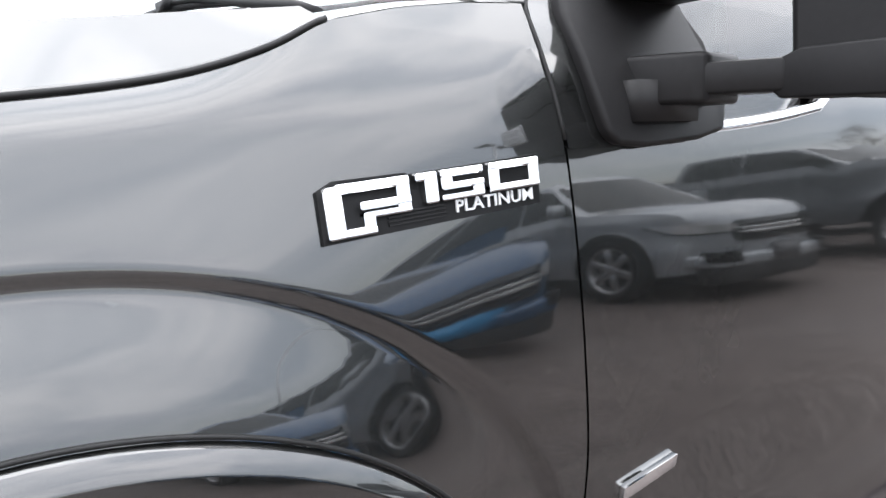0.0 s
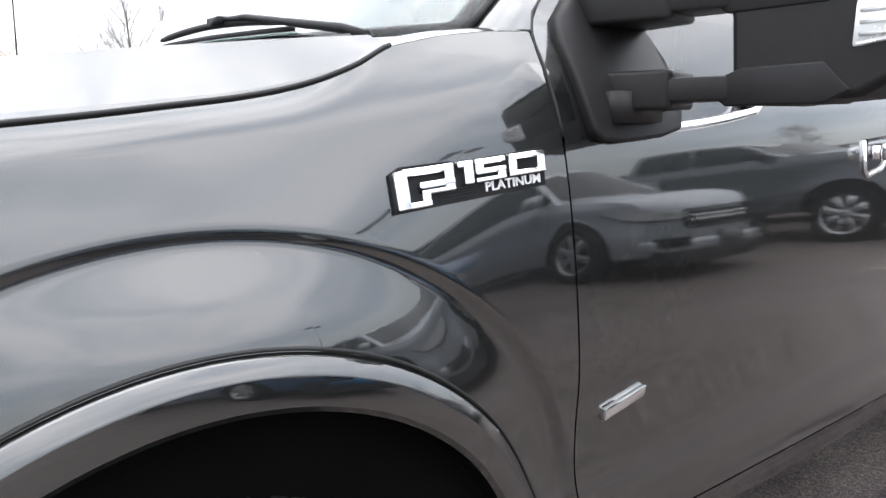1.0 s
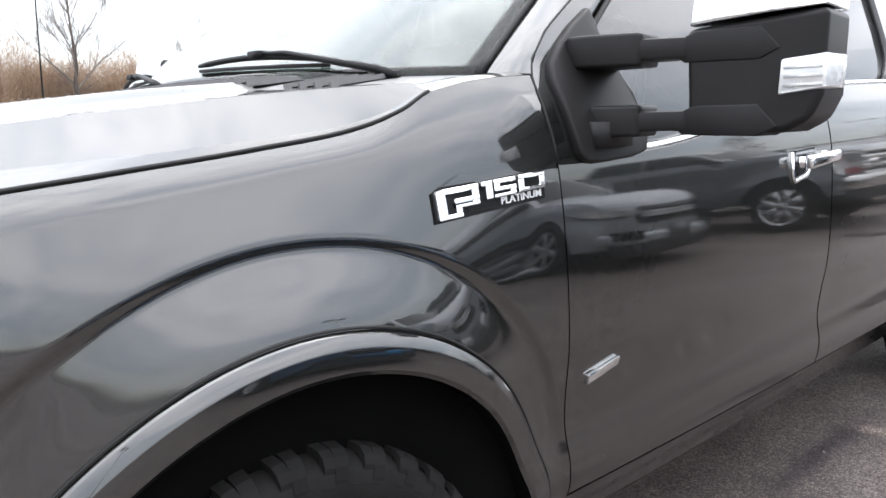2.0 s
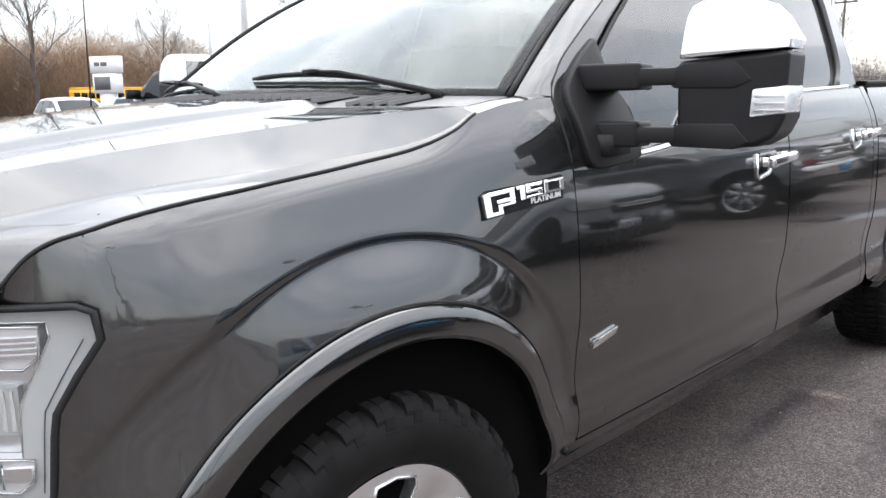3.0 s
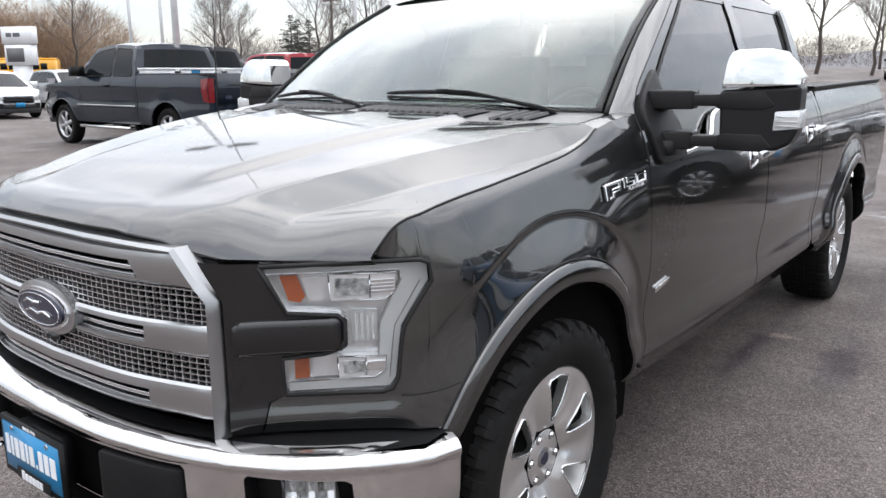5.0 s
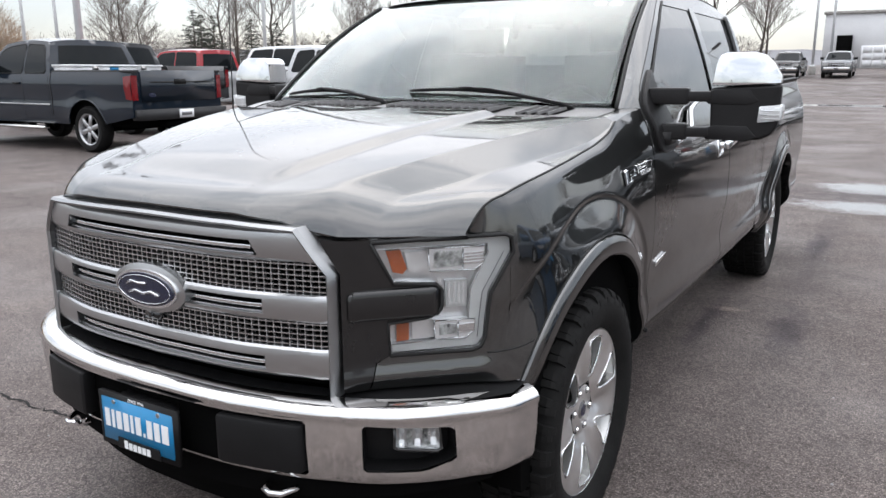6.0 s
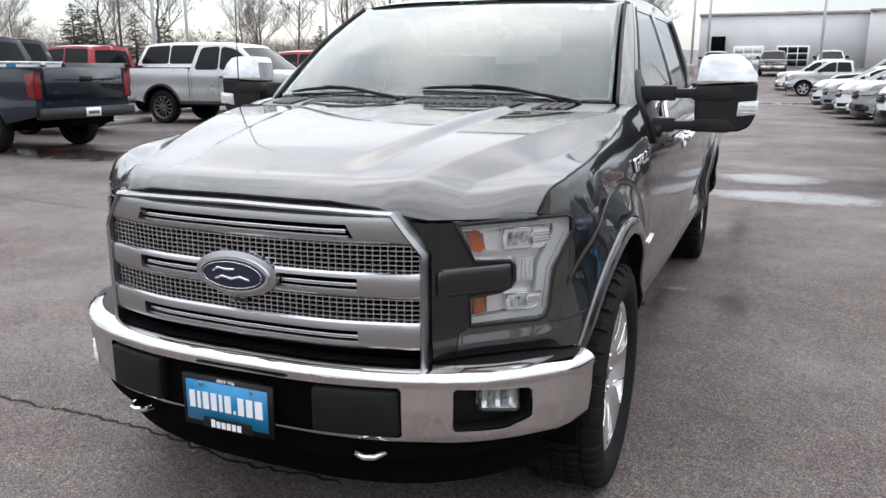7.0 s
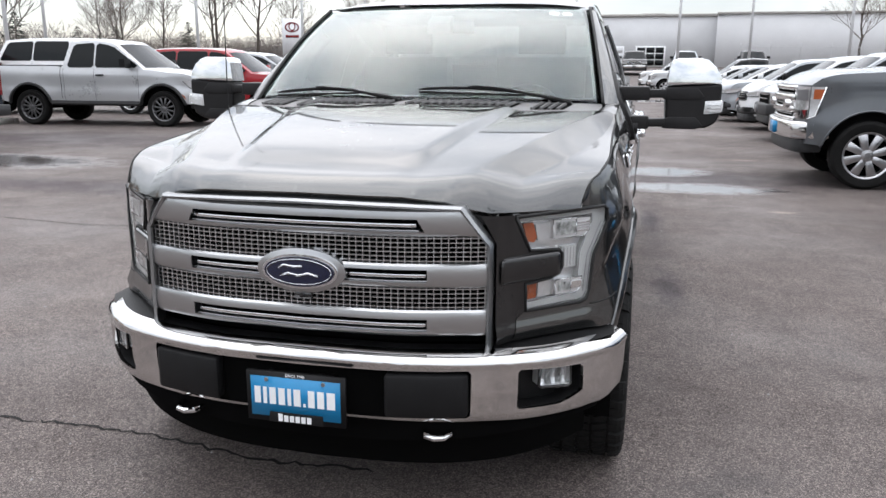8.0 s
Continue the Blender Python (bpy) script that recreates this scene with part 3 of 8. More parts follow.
RRAD = [0.50, 0.53, 0.56, 0.585, 0.605, 0.622, 0.632, 0.642, 0.655]
BED_OUT = [(2.815, 0.52), (2.815, 1.335), (4.86, 1.36), (4.88, 0.55), (4.2, 0.42), (3.2, 0.42)]
for s in (False, True):
    part("bed_side", arch_patch(REAR, RRAD, BED_OUT, bed_x, 2, 178, 90, 14), M_PAINT, truck, smooth=60, flip=s)
    part("wheel_arch_moulding", moulding(REAR, 0.462, 0.522, -2, 182, bed_x, 0.010), M_PAINT, truck, smooth=24, flip=s)
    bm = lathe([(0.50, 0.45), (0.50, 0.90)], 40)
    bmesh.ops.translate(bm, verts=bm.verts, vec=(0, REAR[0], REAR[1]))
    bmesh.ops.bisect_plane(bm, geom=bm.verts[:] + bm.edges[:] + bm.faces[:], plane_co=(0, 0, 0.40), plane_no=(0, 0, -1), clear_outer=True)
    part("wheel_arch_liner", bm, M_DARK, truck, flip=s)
    part("bed_rail", grid(lambda u, v: (lin(v, [(0, 0.885), (0.35, 0.905), (0.7, 0.86), (1, 0.80)]), 2.82 + 2.04 * u, 1.335 + 0.025 * u + lin(v, [(0, 0), (0.35, 0.028), (0.7, 0.03), (1, 0)])), 20, 6),
         M_BLACK, truck, "black plastic bed rail cap", smooth=50, flip=s)
    part("bed_inner_wall", box(0.78, 0.80, 2.82, 4.86, 0.85, 1.34), M_BLACK, truck, flip=s)
part("bed_floor", box(-0.80, 0.80, 2.82, 4.86, 0.83, 0.86), M_BLACK, truck)
part("bed_front_wall", box(-0.82, 0.82, 2.815, 2.84, 0.85, 1.34, 0.006), M_PAINT, truck)
part("tailgate", box(-0.84, 0.84, 4.85, 4.91, 0.78, 1.36, 0.02), M_PAINT, truck)
part("rear_bumper", box(-0.92, 0.92, 4.90, 5.02, 0.50, 0.68, 0.03), M_CHROME_B, truck)


# --- cab above the belt
def green_x(y, z):
    x = lin(z, [(1.15, 0.918), (1.25, 0.900), (1.35, 0.872), (1.5, 0.823), (1.65, 0.765), (1.74, 0.725), (1.79, 0.695), (1.83, 0.64)])
    return x * lin(y, [(0.5, 0.97), (1.2, 0.985), (1.8, 1.0), (2.8, 1.0)])


def pillar_y(z):
    """The front edge of the door opening."""
    return lin(z, [(1.15, 0.60), (1.30, 0.66), (1.50, 0.925), (1.70, 1.24), (1.76, 1.36)])


def gap_y(z):
    """The cut between the windscreen pillar and the door."""
    return lin(z, [(1.15, 0.5895), (1.24, 0.581), (1.30, 0.5795), (1.34, 0.600), (1.40, 0.664), (1.50, 0.822), (1.575, 0.95), (1.70, 1.165), (1.76, 1.28)])


def frame_x(y, z):
    k = sstep(1.27, 1.37, z)
    return (side_x(y, min(z, 1.38)) + 0.001) * (1 - k) + (green_x(y, z) + 0.004) * k


def ws_point(u, v):
    """The windscreen: u across from -1 to 1, v from its foot to its head."""
    a = abs(u)
    yb, zb = 0.335 + 0.185 * a ** 2.2, 1.324 - 0.011 * a * a
    yt, zt = 1.105 + 0.11 * a ** 2.2, 1.764 - 0.007 * a * a
    x = u * (0.795 + (0.685 - 0.795) * v)
    bow = 0.030 * math.sin(math.pi * v)
    return (x, yb + (yt - yb) * v - bow * 0.45, zb + (zt - zb) * v + bow)


def slab(fn, nu, nv, d):
    """A pane with two faces and an edge, d apart."""
    bm = grid(fn, nu, nv)
    bmesh.ops.recalc_face_normals(bm, faces=bm.faces)
    bm.normal_update()
    r = bmesh.ops.solidify(bm, geom=bm.faces[:], thickness=d)
    bmesh.ops.recalc_face_normals(bm, faces=bm.faces)
    return bm


part("windscreen", slab(lambda u, v: ws_point(2 * u - 1, v), 40, 24, 0.005), M_GLASS, truck, "windscreen reflecting bright clouds", smooth=180)
part("windscreen_band", facing(join(join(grid(lambda u, v: Vector(ws_point(2 * u - 1, v * 0.055)) + Vector((0, 0.007, -0.010)), 40, 2),
     grid(lambda u, v: Vector(ws_point(2 * u - 1, 0.965 + 0.035 * v)) + Vector((0, 0.007, -0.010)), 40, 2)),
     join(grid(lambda u, v: Vector(ws_point(0.955 + 0.045 * u, v)) + Vector((0, 0.007, -0.010)), 2, 24), grid(lambda u, v: Vector(ws_point(-0.955 - 0.045 * u, v)) + Vector((0, 0.007, -0.010)), 2, 24))), (0, -1, 0.5)), M_BLACKGLOSS, truck, smooth=180)


def roof_z(x, y):
    a = abs(x) / 0.69
    top = spl(y, [(1.09, 1.770), (1.22, 1.800), (1.5, 1.838), (2.0, 1.852), (2.5, 1.835), (2.72, 1.80)])
    return top - 0.045 * a ** 3.2


def roof_pt(u, v):
    x = (2 * u - 1) * 0.70
    a = abs(x) / 0.70
    y0 = 1.112 + 0.118 * a ** 2.2
    y = y0 + (2.74 - y0) * v
    return (x, y, roof_z(x, y) - (0.02 if v > 0.999 else 0))


part("roof", facing(grid(roof_pt, 30, 34), (0, 0, 1)), M_PAINT, truck, smooth=60)
for s in (False, True):
    # windscreen pillar, from the glass edge to the door
    def ap(u, v):
        g = Vector(ws_point(1.0, v))
        z = g.z
        y = gap_y(z) - 0.003
        p = g.lerp(Vector((frame_x(y, z), y, z)), u)
        return p + Vector((0.018, -0.012, 0.006)) * 0.3 * math.sin(math.pi * u)
    part("windscreen_pillar", facing(grid(ap, 8, 24), (1, -0.5, 0)), M_PAINT, truck, smooth=60, flip=s)
    part("pillar_gap", tube([(frame_x(gap_y(z), z) - 0.001, gap_y(z), z) for z in np.linspace(1.16, 1.755, 34)], 0.0026, 6), M_SEAL, truck, flip=s)
    part("pillar_gap", tube([Vector(ap(u, 0)) + Vector((0.0005, 0, -0.002)) for u in np.linspace(0, 1, 10)], 0.0028, 6), M_SEAL, truck, flip=s)
    part("pillar_seal", tube([Vector(ws_point(1.003, v)) + Vector((0.002, -0.004, 0.002)) for v in np.linspace(0, 1, 20)], 0.007, 6), M_SEAL, truck, flip=s)
    part("roof_rail", facing(grid(lambda u, v: (lambda y: (lin(v, [(0, green_x(y, 1.725)), (0.5, green_x(y, 1.76)), (1, 0.694)]), y, lin(v, [(0, 1.725), (0.5, 1.765), (1, roof_z(0.69, y) + 0.002)])))(1.22 + 1.52 * u), 24, 6), (1, 0, 0.3)), M_PAINT, truck, smooth=60, flip=s)
    # door frames
    def df(u, v):
        z = 1.150 + 0.60 * v
        ya, yb = gap_y(z) + 0.0025, max(pillar_y(z) + 0.004, lin(z, [(1.15, 0.70), (1.30, 0.74), (1.36, 0.76)]))
        y = ya + (yb - ya) * u
        return (frame_x(y, z) - 0.010 * sstep(0.75, 1.0, u), y, z)
    part("door_frame", facing(grid(df, 8, 30), (1, 0, 0)), M_PAINT, truck, smooth=60, flip=s)
    part("frame_seal", tube([(green_x(pillar_y(z), z) + 0.001, pillar_y(z) + 0.008, z) for z in np.linspace(1.36, 1.735, 20)], 0.007, 6), M_SEAL, truck, flip=s)
    part("door_pillar", facing(grid(lambda u, v: (green_x(1.8, 1.27 + 0.47 * v) + 0.003, 1.755 + 0.03 * v + 0.095 * u - 0.02, 1.27 + 0.47 * v), 3, 12), (1, 0, 0)), M_BLACKGLOSS, truck, flip=s)
    part("rear_pillar", facing(grid(lambda u, v: (green_x(2.7, 1.30 + 0.45 * v) + 0.002, lin(v, [(0, 2.50), (0.25, 2.56), (1, 2.62)]) + (2.76 - lin(v, [(0, 2.50), (0.25, 2.56), (1, 2.62)])) * u, 1.30 + 0.45 * v), 5, 14), (1, 0, 0)), M_PAINT, truck, smooth=60, flip=s)
    part("rear_pillar_trim", tube([(green_x(2.6, z) + 0.004, lin(z, [(1.33, 2.46), (1.37, 2.53), (1.42, 2.57), (1.74, 2.62)]), z) for z in np.linspace(1.33, 1.74, 16)], 0.014, 8), M_BLACKGLOSS, truck, flip=s)

    def glass(y0, y1):
        def f(u, v):
            yb = None
            z = 1.165 + 0.57 * v
            a = pillar_y(z) if y0 is None else y0
            y = a + (y1 - a) * u
            z0 = belt(y)
            z = z0 + (1.735 - z0) * v
            a = pillar_y(z) if y0 is None else y0
            y = a + (y1 - a) * u
            return (green_x(y, z) - 0.004, y, z)
        return facing(grid(f, 20, 14), (1, 0, 0))
    part("front_door_window", glass(None, 1.79), M_TINT, truck, "tinted side window", smooth=180, flip=s)
    part("rear_door_window", glass(1.80, 2.60), M_TINT, truck, "tinted side window", smooth=180, flip=s)
part("rear_window", facing(grid(lambda u, v: ((2 * u - 1) * (0.80 - 0.13 * v), 2.78 - 0.07 * v, 1.34 + 0.42 * v), 8, 4), (0, 1, 0)), M_TINT, truck)
part("cab_back", box(-0.86, 0.86, 2.76, 2.80, 0.55, 1.35, 0.01), M_PAINT, truck)

# --- near-black core behind the panels, coloured so that their gaps read as shade
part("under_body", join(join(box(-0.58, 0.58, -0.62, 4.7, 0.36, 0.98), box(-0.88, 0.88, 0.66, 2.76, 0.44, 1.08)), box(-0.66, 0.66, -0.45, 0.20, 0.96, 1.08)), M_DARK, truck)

# ---------------------------------------------------------------- the pickup's front end
def off_path(path, x, d):
    """A point d metres outside the nose curve at x."""
    e = 0.004
    t = Vector((2 * e, path(x + e) - path(x - e), 0)).normalized()
    n = Vector((t.y, -t.x, 0))
    return x + n.x * d, path(x) + n.y * d


HL = [(0.606, 1.040), (0.73, 1.043), (0.846, 1.044), (0.857, 1.034), (0.860, 0.995), (0.842, 0.945), (0.824, 0.895), (0.820, 0.86), (0.814, 0.775), (0.806, 0.752), (0.79, 0.745),
      (0.637, 0.748), (0.634, 0.832), (0.700, 0.840), (0.724, 0.851), (0.733, 0.870), (0.732, 0.912), (0.722, 0.926), (0.644, 0.934), (0.625, 0.985)]
HEAD = [(0.556, 0.665), (0.598, 0.6625), (0.611, 0.731)] + HL[11:] + HL[:3] + [(0.8465, 1.0465), (0.72, 1.047), (0.60, 1.047), (0.515, 1.056), (0.540, 1.005), (0.555, 0.970)]
NOSE_SIDE = [(0.6005, 0.6625), (0.70, 0.660), (0.866, 0.652), (0.866, 1.046), (0.8475, 1.0465)] + HL[2:12] + [(0.613, 0.730)]


def head_fn(x, z, d=0.0):
    o = d + 0.010 * (1 - sstep(0.685, 0.738, z)) - 0.010 * (1 - sstep(0.655, 0.69, z)) + 0.008 * sstep(0.60, 0.55, x)
    o += (fender_x(-0.445, min(z, 1.10)) - 0.860) * sstep(0.80, 0.862, x) * (1 if z < 1.05 else 0.8) - 0.02 * sstep(1.05, 1.12, z)
    a, b = off_path(nose_y, x, o)
    return (a, b, z)


def in_lamp(x, z, d):
    a, b = off_path(nose_y, x, d)
    return (a, b, z)


for s in (False, True):
    part("headlamp_surround", facing(sheet(HEAD, [], head_fn, 0.02, 0.009), (0.5, -1, 0)), M_PAINT_DARK, truck, "charcoal headlamp surround, its paint darkened for shade", smooth=50, flip=s)
    flow(part("fender_nose", facing(sheet(NOSE_SIDE, [], head_fn, 0.02, 0.009), (0.5, -1, 0)), M_PAINT, truck, smooth=180, flip=s), lambda x, y, z: sstep(0.80, 0.862, x))
    lamp = part("headlamp", facing(sheet(HL, [], lambda x, z: in_lamp(x, z, -0.050), 0.03, 0.03), (0.5, -1, 0)), M_REFLECTOR, truck, "stepped headlamp with clear lens and white light guide", smooth=50, flip=s)
    part("lamp_wall", walls(HL, lambda a, b, v: in_lamp(a, b, 0.002 - 0.052 * v)), M_REFLECTOR, lamp, flip=s)
    part("gasket", join(tube([in_lamp(a, b, 0.001) for a, b in HL] + [in_lamp(*HL[0], 0.001)], 0.0055, 6), walls(HL, lambda a, b, v: in_lamp(a, b, 0.004 - 0.012 * v))), M_SEAL, lamp, flip=s)
    part("lens", facing(sheet([(x + (0.002 if x < 0.7 else -0.002), z) for x, z in HL], [], lambda x, z: in_lamp(x, z, -0.002), 0.03, 0.04), (0.5, -1, 0)), M_LENS, lamp, "clear lamp lens", smooth=80, flip=s)
    GUIDE = [(0.857, 1.038), (0.858, 0.995), (0.838, 0.94), (0.821, 0.895), (0.818, 0.86), (0.812, 0.775), (0.802, 0.754), (0.642, 0.752), (0.642, 0.772), (0.775, 0.776), (0.783, 0.79), (0.786, 0.86), (0.788, 0.905), (0.806, 0.955), (0.822, 1.0), (0.82, 1.022), (0.614, 1.020), (0.609, 1.036)]
    gd = sheet(GUIDE, [], lambda x, z: in_lamp(x, z, -0.016), 0.03, 0.03)
    part("light_guide", facing(join(gd, walls(GUIDE, lambda a, b, v: in_lamp(a, b, -0.016 - 0.034 * v))), (0.5, -1, 0)), M_PIPE, lamp, "milky white light guide", smooth=30, flip=s)

    part("guide_edge", tube([in_lamp(a, b, -0.0155) for a, b in GUIDE[8:]], 0.0016, 5), M_CHROME, lamp, flip=s)
    part("guide_edge", tube([in_lamp(a - 0.010, b, -0.0150) for a, b in GUIDE[1:6]], 0.0010, 5), M_GREYLABEL, lamp, flip=s)

    def unit(poly, d, mat, nm, lab="", thickn=0.02):
        b = sheet(poly, [], lambda x, z: in_lamp(x, z, d), 0.02, 0.02)
        b = facing(join(b, walls(poly, lambda a, c, v: in_lamp(a, c, d - thickn * v))), (0.5, -1, 0))
        return part(nm, b, mat, lamp, lab, smooth=30, flip=s)
    unit([(0.634, 1.014), (0.660, 1.014), (0.672, 0.966), (0.664, 0.952), (0.646, 0.958)], -0.028, M_AMBER, "amber_reflector", "amber side reflector")
    unit([(0.651, 0.826), (0.674, 0.826), (0.674, 0.778), (0.651, 0.776)], -0.028, M_AMBER, "amber_reflector", "amber side reflector")
    # two dark stepped LED units with bright bezels
    for x0, x1, z0, z1 in ((0.715, 0.792, 0.962, 1.012), (0.725, 0.775, 0.783, 0.822)):
        unit([(x0 - 0.006, z1 + 0.005), (x1 + 0.022, z1 + 0.004), (x1 + 0.020, z0 + 0.012), (x1 + 0.004, z0 - 0.006), (x0 - 0.004, z0 - 0.004)], -0.012, M_REFLECTOR, "led_bezel", "bright lamp bezel", 0.036)
        part("bezel_rim", tube([in_lamp(a, b, -0.0105) for a, b in ((x0 - 0.006, z1 + 0.005), (x1 + 0.022, z1 + 0.004), (x1 + 0.020, z0 + 0.012), (x1 + 0.004, z0 - 0.006), (x0 - 0.004, z0 - 0.004), (x0 - 0.006, z1 + 0.005))], 0.0024, 6), M_CHROME, lamp, flip=s)
        part("bezel_rim", tube([in_lamp(x0 + 0.70 * (x1 - x0) + 0.004, b, -0.0085) for b in (z0, z1)], 0.0022, 6), M_CHROME, lamp, flip=s)
        xm = x0 + 0.72 * (x1 - x0)
        unit([(x0 + 0.004, z1 - 0.004), (xm, z1 - 0.006), (xm, z0 + 0.008), (x0 + 0.004, z0 + 0.006)], -0.0075, M_LED, "led_unit", "dark lamp projector with its sparkle painted on", 0.008)
        for k in range(4):
            zz = z0 + 0.010 + (z1 - z0 - 0.018) * k / 4
            unit([(xm + 0.004, zz + 0.005), (x1 + 0.020, zz + 0.007), (x1 + 0.018, zz + 0.001), (xm + 0.004, zz)], -0.0060, M_CHROME, "lamp_fin", "", 0.010)
    unit([(0.742, 0.928), (0.783, 0.928), (0.784, 0.858), (0.744, 0.858)], -0.030, M_PIPE, "indicator", "ribbed turn signal", 0.02)
    for k in range(4):
        unit([(0.747 + 0.009 * k, 0.922), (0.751 + 0.009 * k, 0.922), (0.752 + 0.009 * k, 0.864), (0.748 + 0.009 * k, 0.864)], -0.027, M_REFLECTOR, "lamp_rib", "", 0.004)
    unit([(0.668, 1.005), (0.710, 1.008), (0.712, 0.962), (0.690, 0.952), (0.676, 0.956)], -0.034, M_REFLECTOR, "side_reflector", "", 0.01)
    unit([(0.680, 0.826), (0.720, 0.828), (0.722, 0.780), (0.680, 0.778)], -0.034, M_REFLECTOR, "side_reflector", "", 0.01)
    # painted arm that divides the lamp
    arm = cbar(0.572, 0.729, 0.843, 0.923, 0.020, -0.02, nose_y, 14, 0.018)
    part("lamp_arm", arm, M_PAINT_DARK, truck, smooth=50, flip=s)
    part("fender_seam", tube([head_fn(x, z, 0.0005) for x, z in ((0.818, 0.734), (0.835, 0.734), (0.855, 0.736))] + [(fender_x(y, z) + 0.0005, y, z) for y, z in [(-0.44, 0.737), (-0.42, 0.741), (-0.395, 0.748)]], 0.0025, 5), M_SEAL, truck, flip=s)

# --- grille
# Near-black panel behind the bars: the hollow's shade put into colour.
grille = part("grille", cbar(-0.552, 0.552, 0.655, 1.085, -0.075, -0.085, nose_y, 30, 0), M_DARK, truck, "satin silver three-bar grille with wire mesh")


FR_O = [(-0.552, 0.657), (-0.552, 0.972), (-0.470, 1.084), (-0.3, 1.092), (0, 1.097), (0.3, 1.092), (0.470, 1.084), (0.552, 0.972), (0.552, 0.657)]
FR_I = [(-0.537, 0.657), (-0.537, 0.968), (-0.462, 1.070), (-0.3, 1.078), (0, 1.083), (0.3, 1.078), (0.462, 1.070), (0.537, 0.968), (0.537, 0.657)]


def frame_bm():
    bm = B()
    secs = []
    pairs = []
    for (p, q), (p2, q2) in zip(zip(FR_O, FR_I), zip(FR_O[1:], FR_I[1:])):
        n = max(1, int(math.hypot(p2[0] - p[0], p2[1] - p[1]) / 0.03))
        pairs += [((p[0] + (p2[0] - p[0]) * k / n, p[1] + (p2[1] - p[1]) * k / n), (q[0] + (q2[0] - q[0]) * k / n, q[1] + (q2[1] - q[1]) * k / n)) for k in range(n)]
    pairs.append((FR_O[-1], FR_I[-1]))
    for o, i in pairs:
        secs.append([bm.verts.new((o[0], nose_y(o[0]) + 0.03, o[1])), bm.verts.new((o[0], nose_y(o[0]) - 0.016, o[1])), bm.verts.new(((o[0] + i[0]) / 2, nose_y(i[0]) - 0.024, (o[1] + i[1]) / 2)),
                     bm.verts.new((i[0], nose_y(i[0]) - 0.018, i[1])), bm.verts.new((i[0], nose_y(i[0]) + 0.03, i[1]))])
    for a, b in zip(secs, secs[1:]):
        for k in range(4):
            bm.faces.new((a[k], a[k + 1], b[k + 1], b[k]))
    for e in (secs[0], secs[-1]):
        bm.faces.new(e)
    return facing(bm, (0, -1, 0))


part("grille_frame", frame_bm(), M_FRAME, grille, smooth=30)


def slotted_bar(name, z0, z1, s0, s1, xe_lo, xe_hi, slots):
    """A broad satin bar with dark slots that hold a bright strip."""
    poly = [(-xe_lo, z0), (xe_lo, z0), (xe_hi, z1), (-xe_hi, z1)]
    holes = []
    for a, b in slots:
        sl = 0.020
        holes.append([(a, s0), (b + (sl if b > 0 and name == "top_bar" else 0), s0), (b, s1), (a + (sl if a < 0 and name == "top_bar" else 0), s1)])

    def fn(x, z, d=0.0):
        m = (z - z0) / (z1 - z0)
        bulge = 0.010 * math.sin(math.pi * min(1, max(0, m))) ** 0.3
        return (x, nose_y(x) - 0.006 - bulge - d, z)
    b = sheet(poly, holes, fn, 0.03, 0.008)
    for h in holes + [poly]:
        join(b, walls(h, lambda p, q, v: (p, fn(p, q)[1] + 0.05 * v, q), 0.03))
    bar = part(name, facing(b, (0, -1, 0)), M_SATIN, grille, "satin silver grille bar", smooth=28)
    for a, c in slots:
        zc = (s0 + s1) / 2
        # Slots are backed in near-black, so the colour supplies their shade.
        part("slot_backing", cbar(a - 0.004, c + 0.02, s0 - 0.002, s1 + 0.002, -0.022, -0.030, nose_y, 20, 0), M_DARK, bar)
        part("bright_strip", cbar(a + 0.012, c - 0.006, zc - 0.0065, zc + 0.0035, 0.003, -0.022, nose_y, 20, 0.002), M_CHROME, bar, "bright strip in the slot", smooth=40)
        part("slot_edge", cbar(a + 0.004, c + 0.002, s0 + 0.0005, s0 + 0.0045, 0.004, -0.022, nose_y, 20, 0.001), M_SATIN, bar, "thin lower lip of the slot", smooth=40)
    return bar


slotted_bar("top_bar", 0.996, 1.074, 1.010, 1.047, 0.520, 0.463, [(-0.372, 0.345)])
slotted_bar("middle_bar", 0.846, 0.916, 0.862, 0.900, 0.541, 0.541, [(-0.372, -0.130), (0.130, 0.372)])
slotted_bar("lower_bar", 0.700, 0.778, 0.714, 0.752, 0.541, 0.541, [(-0.372, 0.372)])


def mesh_wires(z0, z1, nrow):
    bm = B()
    x = -0.531
    while x < 0.532:
        join(bm, box(x - 0.0013, x + 0.0013, nose_y(x) + 0.002, nose_y(x) + 0.012, z0, z1))
        x += 0.0204
    for r in range(nrow):
        z = z0 + (z1 - z0) * (r + 0.5) / nrow
        join(bm, cbar(-0.535, 0.535, z - 0.0014, z + 0.0014, 0.000, -0.010, nose_y, 30, 0))
    return bm


part("wire_mesh", mesh_wires(0.916, 0.996, 6), M_WIRE, grille, "silver wire mesh", smooth=0)
part("wire_mesh", mesh_wires(0.778, 0.846, 5), M_WIRE, grille, "silver wire mesh", smooth=0)


